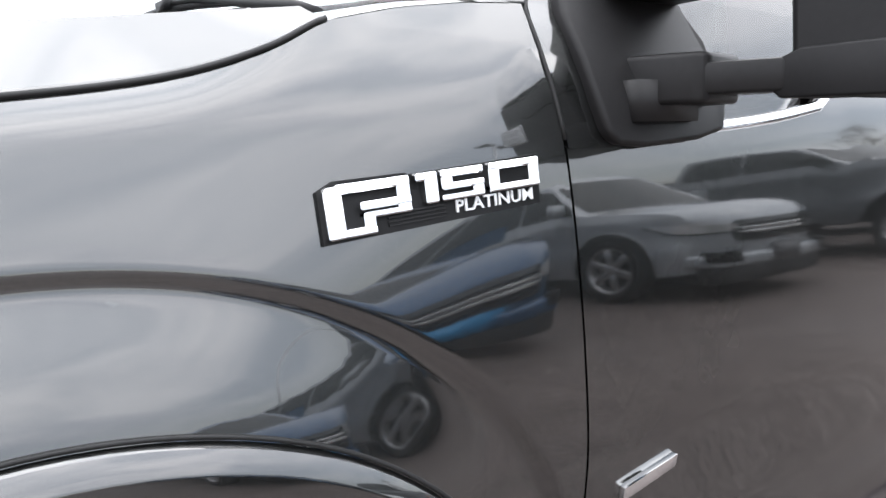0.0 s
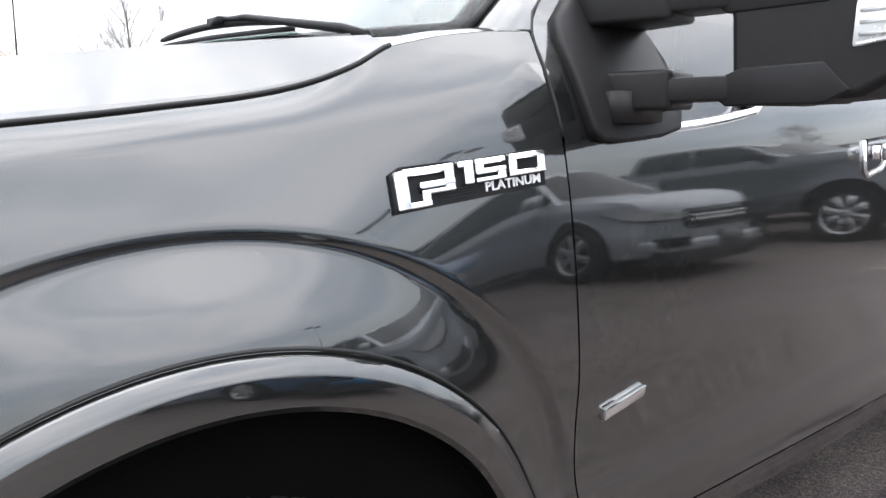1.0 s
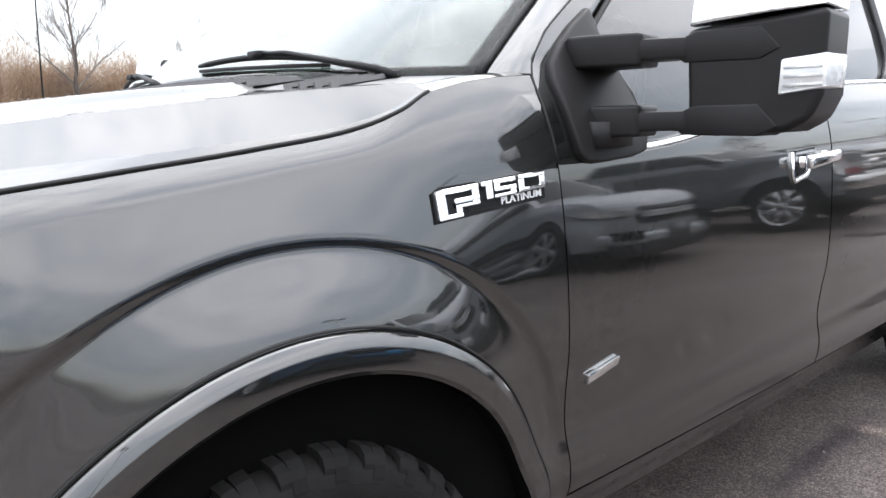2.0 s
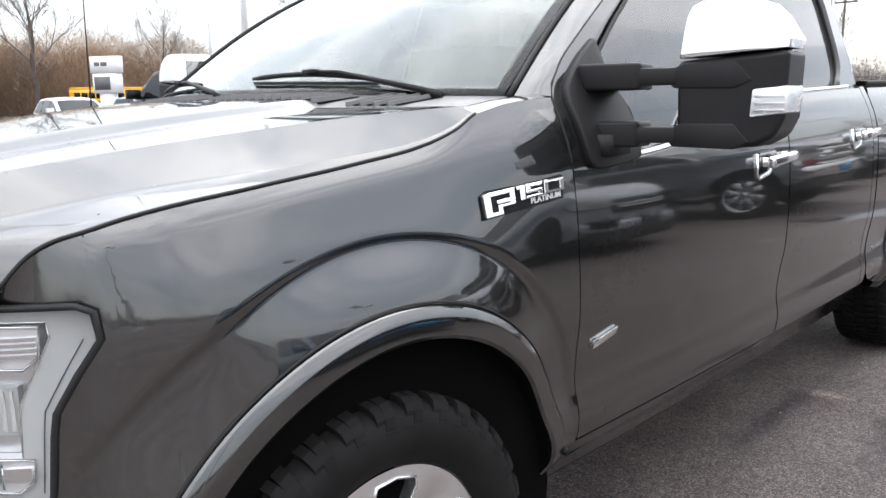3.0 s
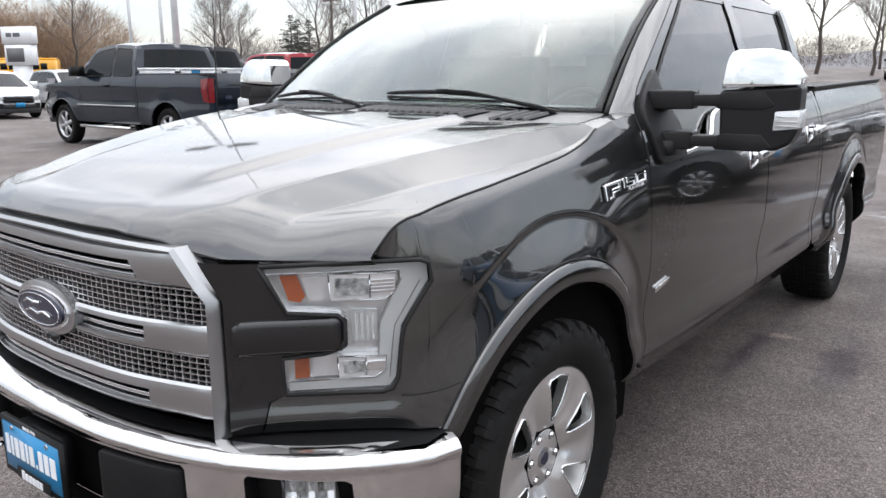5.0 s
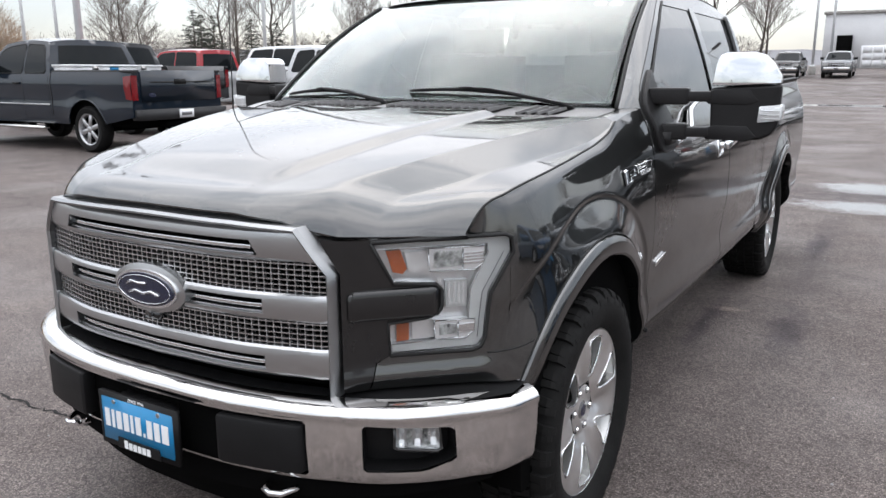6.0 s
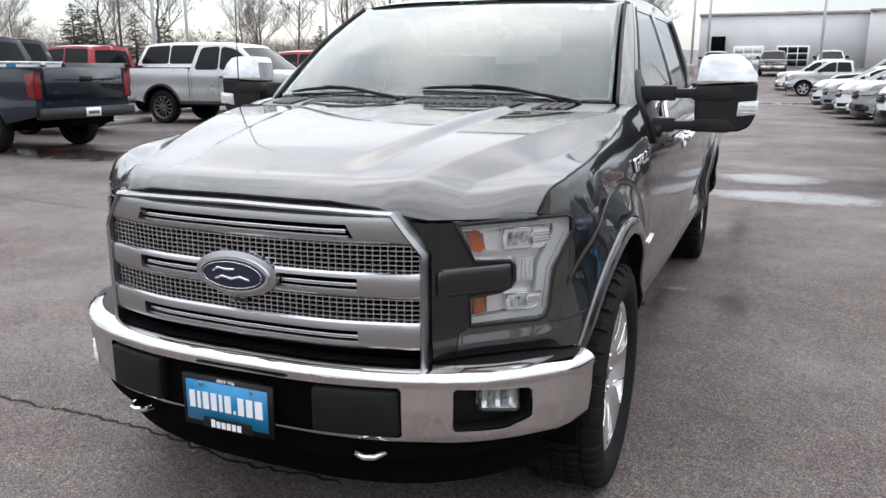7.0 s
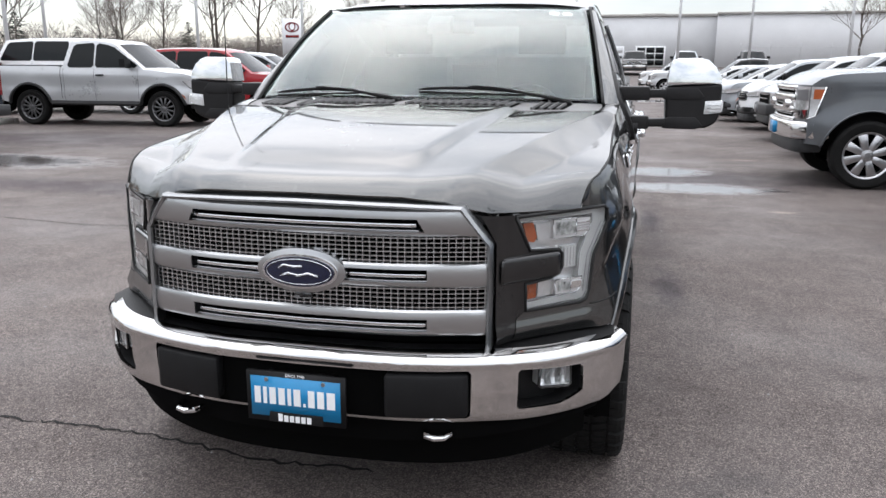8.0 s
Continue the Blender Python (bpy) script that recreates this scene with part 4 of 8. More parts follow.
def oval(rx, rz, y, n=48, dome=0.006, rim=0.0):
    bm = B()
    c = bm.verts.new((0, y - dome, 0))
    prev = None
    rings = []
    for f in (0.35, 0.7, 0.9, 1.0):
        rings.append([bm.verts.new((f * rx * math.cos(2 * math.pi * k / n), y - dome * (1 - f * f), f * rz * math.sin(2 * math.pi * k / n))) for k in range(n)])
    rings.append([bm.verts.new((rx * 1.01 * math.cos(2 * math.pi * k / n), y + 0.022, rz * 1.02 * math.sin(2 * math.pi * k / n))) for k in range(n)])
    for k in range(n):
        bm.faces.new((c, rings[0][k], rings[0][(k + 1) % n]))
    for a, b in zip(rings, rings[1:]):
        for k in range(n):
            bm.faces.new((a[k], b[k], b[(k + 1) % n], a[(k + 1) % n]))
    bmesh.ops.translate(bm, verts=bm.verts, vec=(0.002, 0, 0.885))
    return facing(bm, (0, -1, 0))


emblem = part("emblem", oval(0.137, 0.066, -0.885, dome=0.012), M_SATIN, grille, "silver oval emblem with a dark blue centre", smooth=40)
part("emblem_ring", oval(0.117, 0.0515, -0.896, dome=0.004), M_CHROME, emblem, "chrome ring", smooth=40)
part("emblem_face", oval(0.108, 0.0445, -0.901, dome=0.003), M_BLUEOVAL, emblem, "dark blue enamel oval", smooth=40)
part("emblem_line", tube([(0.002 + 0.100 * math.cos(a), -0.9035, 0.885 + 0.0375 * math.sin(a)) for a in np.linspace(0, 2 * math.pi, 49)], 0.0013, 5), M_CHROME, emblem)
part("emblem_mark", join(tube([(0.002 + x, -0.9055, 0.885 + z) for x, z in ((-0.062, 0.010), (-0.045, 0.020), (-0.015, 0.016), (0.012, 0.018))], 0.0035, 6),
     tube([(0.002 + x, -0.9055, 0.885 + z) for x, z in ((-0.055, -0.012), (-0.03, -0.004), (0.0, -0.010), (0.03, -0.002), (0.06, -0.010))], 0.0035, 6)), M_CHROME, emblem, "plain silver flourish")
fcam = part("front_camera", box(-0.022, 0.030, -0.885, -0.85, 0.800, 0.822, 0.005), M_BLACKGLOSS, grille, "small black camera under the emblem")
part("camera_lens", lathe([(0, -0.893), (0.007, -0.892), (0.009, -0.88)], 14, "y"), M_BLACKGLOSS, fcam).location = (0.004, 0, 0.811)

# --- bumper
FOG = [(0.637, 0.600), (0.645, 0.608), (0.806, 0.592), (0.816, 0.582), (0.820, 0.505), (0.812, 0.496), (0.770, 0.479), (0.755, 0.476), (0.645, 0.481), (0.637, 0.489)]
MID = [(-0.500, 0.614), (-0.508, 0.604), (-0.508, 0.470), (-0.498, 0.461), (0.498, 0.461), (0.508, 0.470), (0.508, 0.604), (0.500, 0.614)]
BUMP = [(-0.938, 0.418), (-0.85, 0.428), (-0.55, 0.432), (0, 0.434), (0.55, 0.432), (0.85, 0.428), (0.938, 0.418), (0.938, 0.640), (0.85, 0.650), (0.55, 0.662), (0, 0.668), (-0.55, 0.662), (-0.85, 0.650), (-0.938, 0.640)]


def bump_fn(x, z, d=0.0):
    top = lin(abs(x), [(0, 0.668), (0.55, 0.662), (0.85, 0.650), (0.924, 0.640)])
    m = top - z
    o = lin(m, [(0, -0.050), (0.006, -0.020), (0.014, -0.004), (0.024, 0.004), (0.034, 0.006), (0.046, 0.0), (0.12, -0.002), (0.19, -0.010), (0.215, -0.022), (0.235, -0.05)])
    a, b = off_path(bump_y, x, o + d)
    return (a, b, z)


bum = sheet(BUMP, [MID, FOG, [(-x, z) for x, z in FOG][::-1]], bump_fn, 0.025, 0.006)
for h in (FOG, [(-x, z) for x, z in FOG]):
    join(bum, walls(h, lambda a, b, v: bump_fn(a, b, -0.012 * v)))
bumper = part("front_bumper", facing(bum, (0, -1, 0)), M_CHROME_B, truck, "wide chrome front bumper with road grime", smooth=50)
# Near-black backing gives the recess its shade through colour.
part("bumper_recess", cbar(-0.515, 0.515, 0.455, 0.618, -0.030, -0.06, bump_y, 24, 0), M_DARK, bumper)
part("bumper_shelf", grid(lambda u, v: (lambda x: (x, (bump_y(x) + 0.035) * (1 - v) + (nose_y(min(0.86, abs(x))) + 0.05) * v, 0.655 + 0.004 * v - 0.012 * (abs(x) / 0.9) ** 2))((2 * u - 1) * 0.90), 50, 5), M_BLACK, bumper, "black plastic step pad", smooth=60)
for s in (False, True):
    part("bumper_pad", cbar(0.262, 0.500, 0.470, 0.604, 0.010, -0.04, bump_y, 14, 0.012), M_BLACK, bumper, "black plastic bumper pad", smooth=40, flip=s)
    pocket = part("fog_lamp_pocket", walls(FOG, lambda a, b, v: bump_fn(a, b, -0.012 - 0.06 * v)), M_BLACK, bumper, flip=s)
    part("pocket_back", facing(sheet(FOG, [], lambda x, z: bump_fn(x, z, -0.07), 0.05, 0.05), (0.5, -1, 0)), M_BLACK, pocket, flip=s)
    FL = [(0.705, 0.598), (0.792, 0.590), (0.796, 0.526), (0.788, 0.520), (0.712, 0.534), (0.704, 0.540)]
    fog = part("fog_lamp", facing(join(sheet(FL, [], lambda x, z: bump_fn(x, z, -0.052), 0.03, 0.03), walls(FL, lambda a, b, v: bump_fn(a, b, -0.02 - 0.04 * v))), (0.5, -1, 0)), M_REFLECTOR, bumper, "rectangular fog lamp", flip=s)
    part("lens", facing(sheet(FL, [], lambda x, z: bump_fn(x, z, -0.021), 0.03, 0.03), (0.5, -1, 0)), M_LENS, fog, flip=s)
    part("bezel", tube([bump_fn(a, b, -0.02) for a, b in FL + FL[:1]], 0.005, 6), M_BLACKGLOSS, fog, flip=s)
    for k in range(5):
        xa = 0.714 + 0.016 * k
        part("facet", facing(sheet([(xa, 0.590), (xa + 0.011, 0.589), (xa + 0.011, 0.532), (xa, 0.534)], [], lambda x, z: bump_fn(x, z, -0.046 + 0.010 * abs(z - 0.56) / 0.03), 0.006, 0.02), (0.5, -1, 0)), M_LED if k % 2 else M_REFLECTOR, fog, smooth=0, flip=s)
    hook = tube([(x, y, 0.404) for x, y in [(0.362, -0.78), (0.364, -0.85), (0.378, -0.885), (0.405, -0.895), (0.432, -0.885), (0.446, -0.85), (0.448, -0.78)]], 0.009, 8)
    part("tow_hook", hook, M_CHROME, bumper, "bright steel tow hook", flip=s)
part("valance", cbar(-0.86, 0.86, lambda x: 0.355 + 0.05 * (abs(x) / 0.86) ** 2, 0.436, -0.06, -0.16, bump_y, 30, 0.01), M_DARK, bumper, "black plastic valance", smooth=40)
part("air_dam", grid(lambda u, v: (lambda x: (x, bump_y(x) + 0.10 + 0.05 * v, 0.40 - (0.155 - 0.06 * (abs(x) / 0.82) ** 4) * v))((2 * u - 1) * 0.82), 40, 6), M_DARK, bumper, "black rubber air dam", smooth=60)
# Unseen pan, added to close the underside and deepen the shadow below.
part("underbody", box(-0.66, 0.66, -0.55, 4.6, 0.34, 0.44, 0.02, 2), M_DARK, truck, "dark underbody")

# --- plate
plate = part("dealer_plate", box(-0.150, 0.157, -0.962, -0.948, 0.438, 0.592, 0.005), M_BLACK, bumper, "bright blue plate in a black frame")
part("plate_face", box(-0.136, 0.143, -0.9645, -0.955, 0.455, 0.578, 0.001), M_PLATE, plate, "bright blue plate face")
part("plate_tab", prism([(-0.082, 0.438), (0.092, 0.438), (0.088, 0.470), (-0.078, 0.470)], -0.967, -0.955, "y", 0.002), M_BLACK, plate)
part("plate_bracket", box(-0.10, 0.10, -0.955, -0.89, 0.45, 0.58), M_BLACK, plate)
x0 = -0.124
for w, h in ((0.019, 0.052), (0.011, 0.052), (0.020, 0.052), (0.020, 0.052), (0.011, 0.052), (0.021, 0.052), (0.007, 0.010), (0.020, 0.052), (0.021, 0.052), (0.025, 0.052)):
    part("plate_bar", box(x0, x0 + w, -0.9662, -0.964, 0.494, 0.494 + h, 0.0), M_WHITE, plate, smooth=0)
    x0 += w + 0.0085
for k in range(6):
    part("frame_bar", box(-0.050 + 0.018 * k, -0.050 + 0.018 * k + 0.013, -0.9690, -0.9665, 0.443, 0.462 if k else 0.466), M_WHITE, plate, smooth=0)
letters("SINCE 1946", 0.0125, 0.0008, M_WHITE, "frame_lettering", plate, Matrix.Translation((0.004, -0.9630, 0.5852)) @ pose(0, 0, 0, 90, 0, 0))
for x in (-0.085, 0.092):
    part("screw", lathe([(0, -0.968), (0.006, -0.967), (0.007, -0.963)], 10, "y"), M_STEEL, plate).location = (x, 0, 0.570)

# ---------------------------------------------------------------- the pickup's wheels, mirrors and trim
def tyre_bm(R=0.395, rim=0.272, half=0.135):
    prof = [(rim - 0.006, half - 0.022), (rim + 0.006, half - 0.012), (rim + 0.03, half + 0.002), (rim + 0.065, half + 0.006), (rim + 0.092, half), (R - 0.020, half - 0.010), (R - 0.012, half - 0.030), (R - 0.011, 0)]
    prof = prof + [(r, -x) for r, x in prof[-2::-1]]
    bm = lathe(prof + [(rim - 0.006, half - 0.022)], 64, caps=False)
    return bm


def tread_bm(R=0.395, rim=0.272, half=0.135, lugs=66):
    """Staggered tread blocks, shoulder lugs of two lengths that run down the sidewall, and a band of raised marks."""
    bm = B()
    w = 2 * math.pi / lugs

    def block(a, rows, wide, skew):
        """A bent slab: rows of (x, low radius, high radius) across the tyre."""
        ring = []
        for x, r0, r1 in rows:
            g = a + skew * w * abs(x) / half
            ring.append([bm.verts.new((x, r * math.cos(q), r * math.sin(q))) for r, q in ((r0, g - wide * w / 2), (r1, g - wide * w * 0.45), (r1, g + wide * w * 0.45), (r0, g + wide * w / 2))])
        for p, q in zip(ring, ring[1:]):
            for i in range(3):
                bm.faces.new((p[i], p[i + 1], q[i + 1], q[i]))
        bm.faces.new(ring[0])
        bm.faces.new(ring[-1])
    for k in range(lugs):
        a = w * k
        for sg in (1, -1):
            long = (k + (sg < 0)) % 2
            o = 0.5 * (sg < 0)
            wide = 0.70 if long else 0.58
            rows = [(half - 0.050, R - 0.012, R), (half - 0.022, R - 0.012, R - 0.0015), (half - 0.008, R - 0.022, R - 0.009), (half - 0.001, R - 0.036, R - 0.022)]
            if long:
                rows.append((half + 0.003, R - 0.052, R - 0.040))
            block(a + o * w, [(sg * x, r0, r1) for x, r0, r1 in rows], wide, 0.55 * (1 if k % 2 else 0.2))
            block(a + (0.45 + o) * w, [(sg * (0.026 + (0.006 if long else 0)), R - 0.012, R), (sg * 0.052, R - 0.012, R), (sg * (half - 0.058), R - 0.012, R)], 0.74, -0.9)
        block(a + 0.2 * w, [(-0.020, R - 0.012, R), (0.0, R - 0.012, R), (0.018, R - 0.012, R)], 0.72, 1.2)
    for k in range(48):
        a = 2 * math.pi * k / 48
        vs = [bm.verts.new((half + d, r * math.cos(a + q), r * math.sin(a + q))) for d in (0.001, 0.0042) for r in (rim + 0.070, rim + 0.076) for q in (-0.034, 0.034)]
        for q in ((4, 5, 7, 6), (0, 1, 5, 4), (2, 6, 7, 3), (0, 4, 6, 2), (1, 3, 7, 5)):
            bm.faces.new([vs[i] for i in q])
    bmesh.ops.recalc_face_normals(bm, faces=bm.faces)
    return bm


def wheel_face(rad=0.262, n=6, hub=0.045, rot=0.26):
    holes = []
    for k in range(n):
        c = 2 * math.pi * (k + 0.5) / n + rot
        lo, hi = 0.112, 0.243
        pts = []
        for r, h in ((lo, 0.05), (lo + 0.012, 0.11), (0.17, 0.185), (0.225, 0.235), (0.240, 0.20)):
            pts.append((r, -h))
        pts.append((hi, 0.0))
        for r, h in ((0.240, 0.20), (0.225, 0.235), (0.17, 0.185), (lo + 0.012, 0.11), (lo, 0.05)):
            pts.append((r, h))
        holes.append([(r * math.cos(c + a), r * math.sin(c + a)) for r, a in pts])
    out = [(rad * math.cos(2 * math.pi * k / 72), rad * math.sin(2 * math.pi * k / 72)) for k in range(72)]

    def fn(y, z):
        r = math.hypot(y, z)
        th = math.atan2(z, y) - rot
        ridge = 1 - abs(math.cos(n * th / 2)) ** 6
        x = lin(r, [(0, -0.040), (0.06, -0.040), (0.10, -0.030), (0.16, -0.016), (0.22, -0.006), (0.25, -0.002), (0.262, -0.003)])
        x += ridge * lin(r, [(0.0, 0), (0.07, 0), (0.12, 0.014), (0.20, 0.010), (0.25, 0.0)])
        return (x, y, z)
    bm = sheet(out, holes, fn, 0.012, 0.012)
    for h in holes:
        join(bm, walls(h, lambda a, b, v: (fn(a, b)[0] - 0.065 * v, a * (1 - 0.05 * v), b * (1 - 0.05 * v)), 0.02))
    return facing(bm, (1, 0, 0)), [[Vector(fn(a, b)) + Vector((0.0005, 0, 0)) for a, b in h] for h in holes]


def add_wheel(parent, at, flip=False, spin=0.0):
    w = part("wheel", lathe([(0.236, -0.20), (0.240, -0.05), (0.258, -0.016), (0.266, -0.004), (0.272, 0.002), (0.277, 0.001), (0.280, -0.006), (0.276, -0.02), (0.262, -0.20)], 64, caps=False), M_ALU, parent, "polished six-spoke alloy wheel", smooth=40)
    part("tyre", tyre_bm(), M_RUBBER, w, "black all-terrain tyre", smooth=30).location = (-0.115, 0, 0)
    tagged(part("tread", tread_bm(), M_RUBBER, w, "chunky tread blocks", smooth=0), kind="stuff").location = (-0.115, 0, 0)
    face, rims = wheel_face()
    part("spokes", face, M_ALU, w, smooth=34)
    for r in rims:
        part("spoke_edge", tube(r + r[:1], 0.0032, 6), M_CHROME, w, smooth=60)
    part("hub", lathe([(0, -0.0285), (0.078, -0.0285), (0.088, -0.036), (0.092, -0.048)], 36), M_ALU, w, smooth=40)
    part("centre_cap", lathe([(0, -0.022), (0.022, -0.024), (0.030, -0.028), (0.033, -0.040)], 24), M_SATIN, w, "silver centre cap")
    part("cap_face", lathe([(0, -0.0205), (0.019, -0.0215), (0.020, -0.024)], 24), M_BLUEOVAL, w)
    for k in range(6):
        a = 2 * math.pi * k / 6 + 0.26
        part("lug_recess", lathe([(0.0, -0.0275), (0.013, -0.0275), (0.014, -0.029)], 14), M_GREYLABEL, w).location = (0, 0.067 * math.cos(a), 0.067 * math.sin(a))
        part("lug_nut", lathe([(0, -0.020), (0.007, -0.021), (0.010, -0.026), (0.010, -0.039)], 6), M_CHROME, w, smooth=0).location = (0, 0.067 * math.cos(a), 0.067 * math.sin(a))
    part("brake_disc", lathe([(0.06, -0.085), (0.168, -0.085), (0.168, -0.11), (0.06, -0.11)], 36), M_STEEL, w, smooth=40)
    part("brake_caliper", box(-0.14, -0.075, 0.10, 0.19, -0.07, 0.07, 0.012), M_DARK, w)
    w.matrix_basis = pose(*at, spin, 0, 180 if flip else 0)
    return w


add_wheel(truck, (0.930, 0.0, 0.393), spin=38)
add_wheel(truck, (-0.930, 0.0, 0.393), True, 30)
add_wheel(truck, (0.930, 3.69, 0.393), spin=25)
add_wheel(truck, (-0.930, 3.69, 0.393), True, 50)

# --- towing mirrors
def swept(bm):
    """Draws the outer side inwards towards the rear."""
    for v in bm.verts:
        v.co.x -= 0.10 * max(0.0, v.co.y - 0.785) * sstep(1.16, 1.29, v.co.x)
    return bm


def crowned(poly):
    """A cap with a front that bulges and leans back towards its top."""
    bm = prism(poly, 0.768, 0.910, "y")
    for k in range(1, 8):
        bmesh.ops.bisect_plane(bm, geom=bm.verts[:] + bm.edges[:] + bm.faces[:], plane_co=(0, 0, 1.389 + 0.015 * k), plane_no=(0, 0, 1), dist=1e-5)
        bmesh.ops.bisect_plane(bm, geom=bm.verts[:] + bm.edges[:] + bm.faces[:], plane_co=(1.068 + 0.030 * k, 0, 0), plane_no=(1, 0, 0), dist=1e-5)
    for v in bm.verts:
        if v.co.y < 0.80:
            q, e = (v.co.z - 1.389) / 0.12, (v.co.x - 1.185) / 0.118
            v.co.y += 0.014 * max(0.0, q) ** 2 + 0.014 * max(0.0, abs(e)) ** 3
    bevel(bm, 0.014, 4, 50)
    return swept(bm)


CAP = [(1.068, 1.389), (1.302, 1.402), (1.303, 1.424), (1.272, 1.472), (1.240, 1.500), (1.205, 1.509), (1.115, 1.508), (1.092, 1.500), (1.080, 1.480)]
SHELL = [(1.064, 1.384), (1.070, 1.225), (1.085, 1.204), (1.12, 1.196), (1.245, 1.202), (1.285, 1.222), (1.303, 1.262), (1.306, 1.399)]
for s in (False, True):
    mir = weigh(part("towing_mirror", swept(prism(SHELL, 0.775, 0.915, "y", 0.016, 3)), M_MIRRORBLK, truck, "black telescoping towing mirror with a chrome cap", smooth=180, flip=s))
    part("mirror_cap", crowned(CAP), M_CHROME, mir, "chrome mirror cap", smooth=50, flip=s)
    for z0, z1 in ((1.328, 1.380), (1.200, 1.250)):
        part("arm_socket", prism([(1.048, z0 + 0.010), (1.062, z0 - 0.002), (1.20, z0 - 0.004), (1.235, z0 + 0.012), (1.20, z1), (1.085, z1), (1.052, z1 - 0.012)], 0.7725, 0.86, "y", 0.003, 3), M_MIRRORBLK, mir, smooth=50, flip=s)
        part("mirror_arm", prism([(0.930, 0.705), (1.07, 0.772), (1.07, 0.842), (0.930, 0.81)], z0 + 0.006, z1 - 0.008, "z", 0.006), M_MIRRORBLK, mir, "black extending arm", smooth=40, flip=s)
        part("arm_collar", prism([(0.862, 0.690), (0.905, 0.694), (0.990, 0.728), (0.998, 0.740), (0.985, 0.822), (0.862, 0.83)], z0 - 0.004, z1 + 0.004, "z", 0.012, 3), M_MIRRORBLK, mir, smooth=50, flip=s)
    sail = [(0.622, 1.305), (0.625, 1.25), (0.632, 1.20), (0.641, 1.166), (0.657, 1.153), (0.70, 1.149), (0.80, 1.155), (0.852, 1.166), (0.864, 1.20), (0.858, 1.28), (0.836, 1.34), (0.815, 1.40),
            (0.802, 1.452), (0.735, 1.414), (0.68, 1.376), (0.636, 1.336)]
    foot = prism(dense(sail, 0.035), -0.012, 0.016, "x", 0.007, 3)
    for v in foot.verts:
        v.co.x += frame_x(v.co.y, v.co.z)
    part("mirror_foot", foot, M_MIRRORBLK, mir, "black triangular mirror foot", smooth=50, flip=s)
    part("foot_boss", box(0.905, 0.950, 0.680, 0.79, 1.178, 1.225, 0.020, 3), M_MIRRORBLK, mir, smooth=60, flip=s)
    lampm = part("mirror_lamp", prism([(1.232, 1.262), (1.309, 1.272), (1.311, 1.328), (1.236, 1.322)], 0.771, 0.86, "y", 0.006), M_REFLECTOR, mir, "clear lamp in the mirror", flip=s)
    part("lens", prism([(1.236, 1.266), (1.312, 1.275), (1.314, 1.324), (1.240, 1.318)], 0.765, 0.84, "y", 0.005), M_LENS, lampm, flip=s)
    for k in range(3):
        part("rib", box(1.244, 1.304, 0.767, 0.773, 1.276 + 0.014 * k, 1.281 + 0.014 * k), M_REFLECTOR, lampm, flip=s)
    part("mirror_glass", box(1.085, 1.265, 0.910, 0.917, 1.225, 1.46, 0.002), M_CHROME, mir, flip=s)

# --- door handles, seams and badges
for s in (False, True):
    for y0, z0 in ((1.553, 1.098), (2.475, 1.140)):
        xx = side_x(y0 + 0.1, z0)
        h = part("door_handle", prism([(y0 + 0.01, z0 - 0.010), (y0 + 0.205, z0 + 0.004), (y0 + 0.215, z0 + 0.022), (y0 + 0.205, z0 + 0.036), (y0 + 0.01, z0 + 0.026)], xx + 0.018, xx + 0.045, "x", 0.010, 3), M_CHROME, truck, "chrome door handle", smooth=50, flip=s)
        part("handle_mount", box(xx - 0.01, xx + 0.022, y0 + 0.012, y0 + 0.05, z0 - 0.006, z0 + 0.022, 0.005), M_CHROME, h, flip=s)
        part("handle_mount", box(xx - 0.01, xx + 0.022, y0 + 0.165, y0 + 0.205, z0 + 0.004, z0 + 0.032, 0.005), M_CHROME, h, flip=s)
        part("handle_bezel", tube([(side_x(y, z) + 0.002, y, z) for y, z in [(y0 - 0.015, z0 + 0.035), (y0 - 0.015, z0 - 0.03), (y0 - 0.005, z0 - 0.042), (y0 + 0.07, z0 - 0.03), (y0 + 0.10, z0 - 0.01)]], 0.006, 6), M_CHROME, h, flip=s)
        part("handle_cup", prism([(y0 - 0.01, z0 - 0.034), (y0 + 0.095, z0 - 0.022), (y0 + 0.16, z0 + 0.012), (y0 + 0.12, z0 + 0.045), (y0, z0 + 0.038)], xx - 0.008, xx + 0.0015, "x"), M_BLACKGLOSS, h, flip=s)


def on_fender(a, b, d):
    """Badge coordinates: a rearwards, b up, d out of the fender."""
    y, z = 0.294 + a, 1.078 + b + 0.075 * a
    return Vector((fender_x(y, z) + d, y, z))


def badge_block(poly, d0, d1, bev=0.0):
    bm = prism(poly, d0, d1, "x", bev, 1)
    for v in bm.verts:
        v.co = on_fender(v.co.y, v.co.z, v.co.x)
    return bm


LB, HB = 0.246, 0.0475


def bl(s0, s1, b0, b1, cut=0.0):
    q = [(s0 * LB, b0 * HB), (s1 * LB, b0 * HB), (s1 * LB, b1 * HB), (s0 * LB + cut, b1 * HB), (s0 * LB, b1 * HB - cut)] if cut else [(s0 * LB, b0 * HB), (s1 * LB, b0 * HB), (s1 * LB, b1 * HB), (s0 * LB, b1 * HB)]
    return q


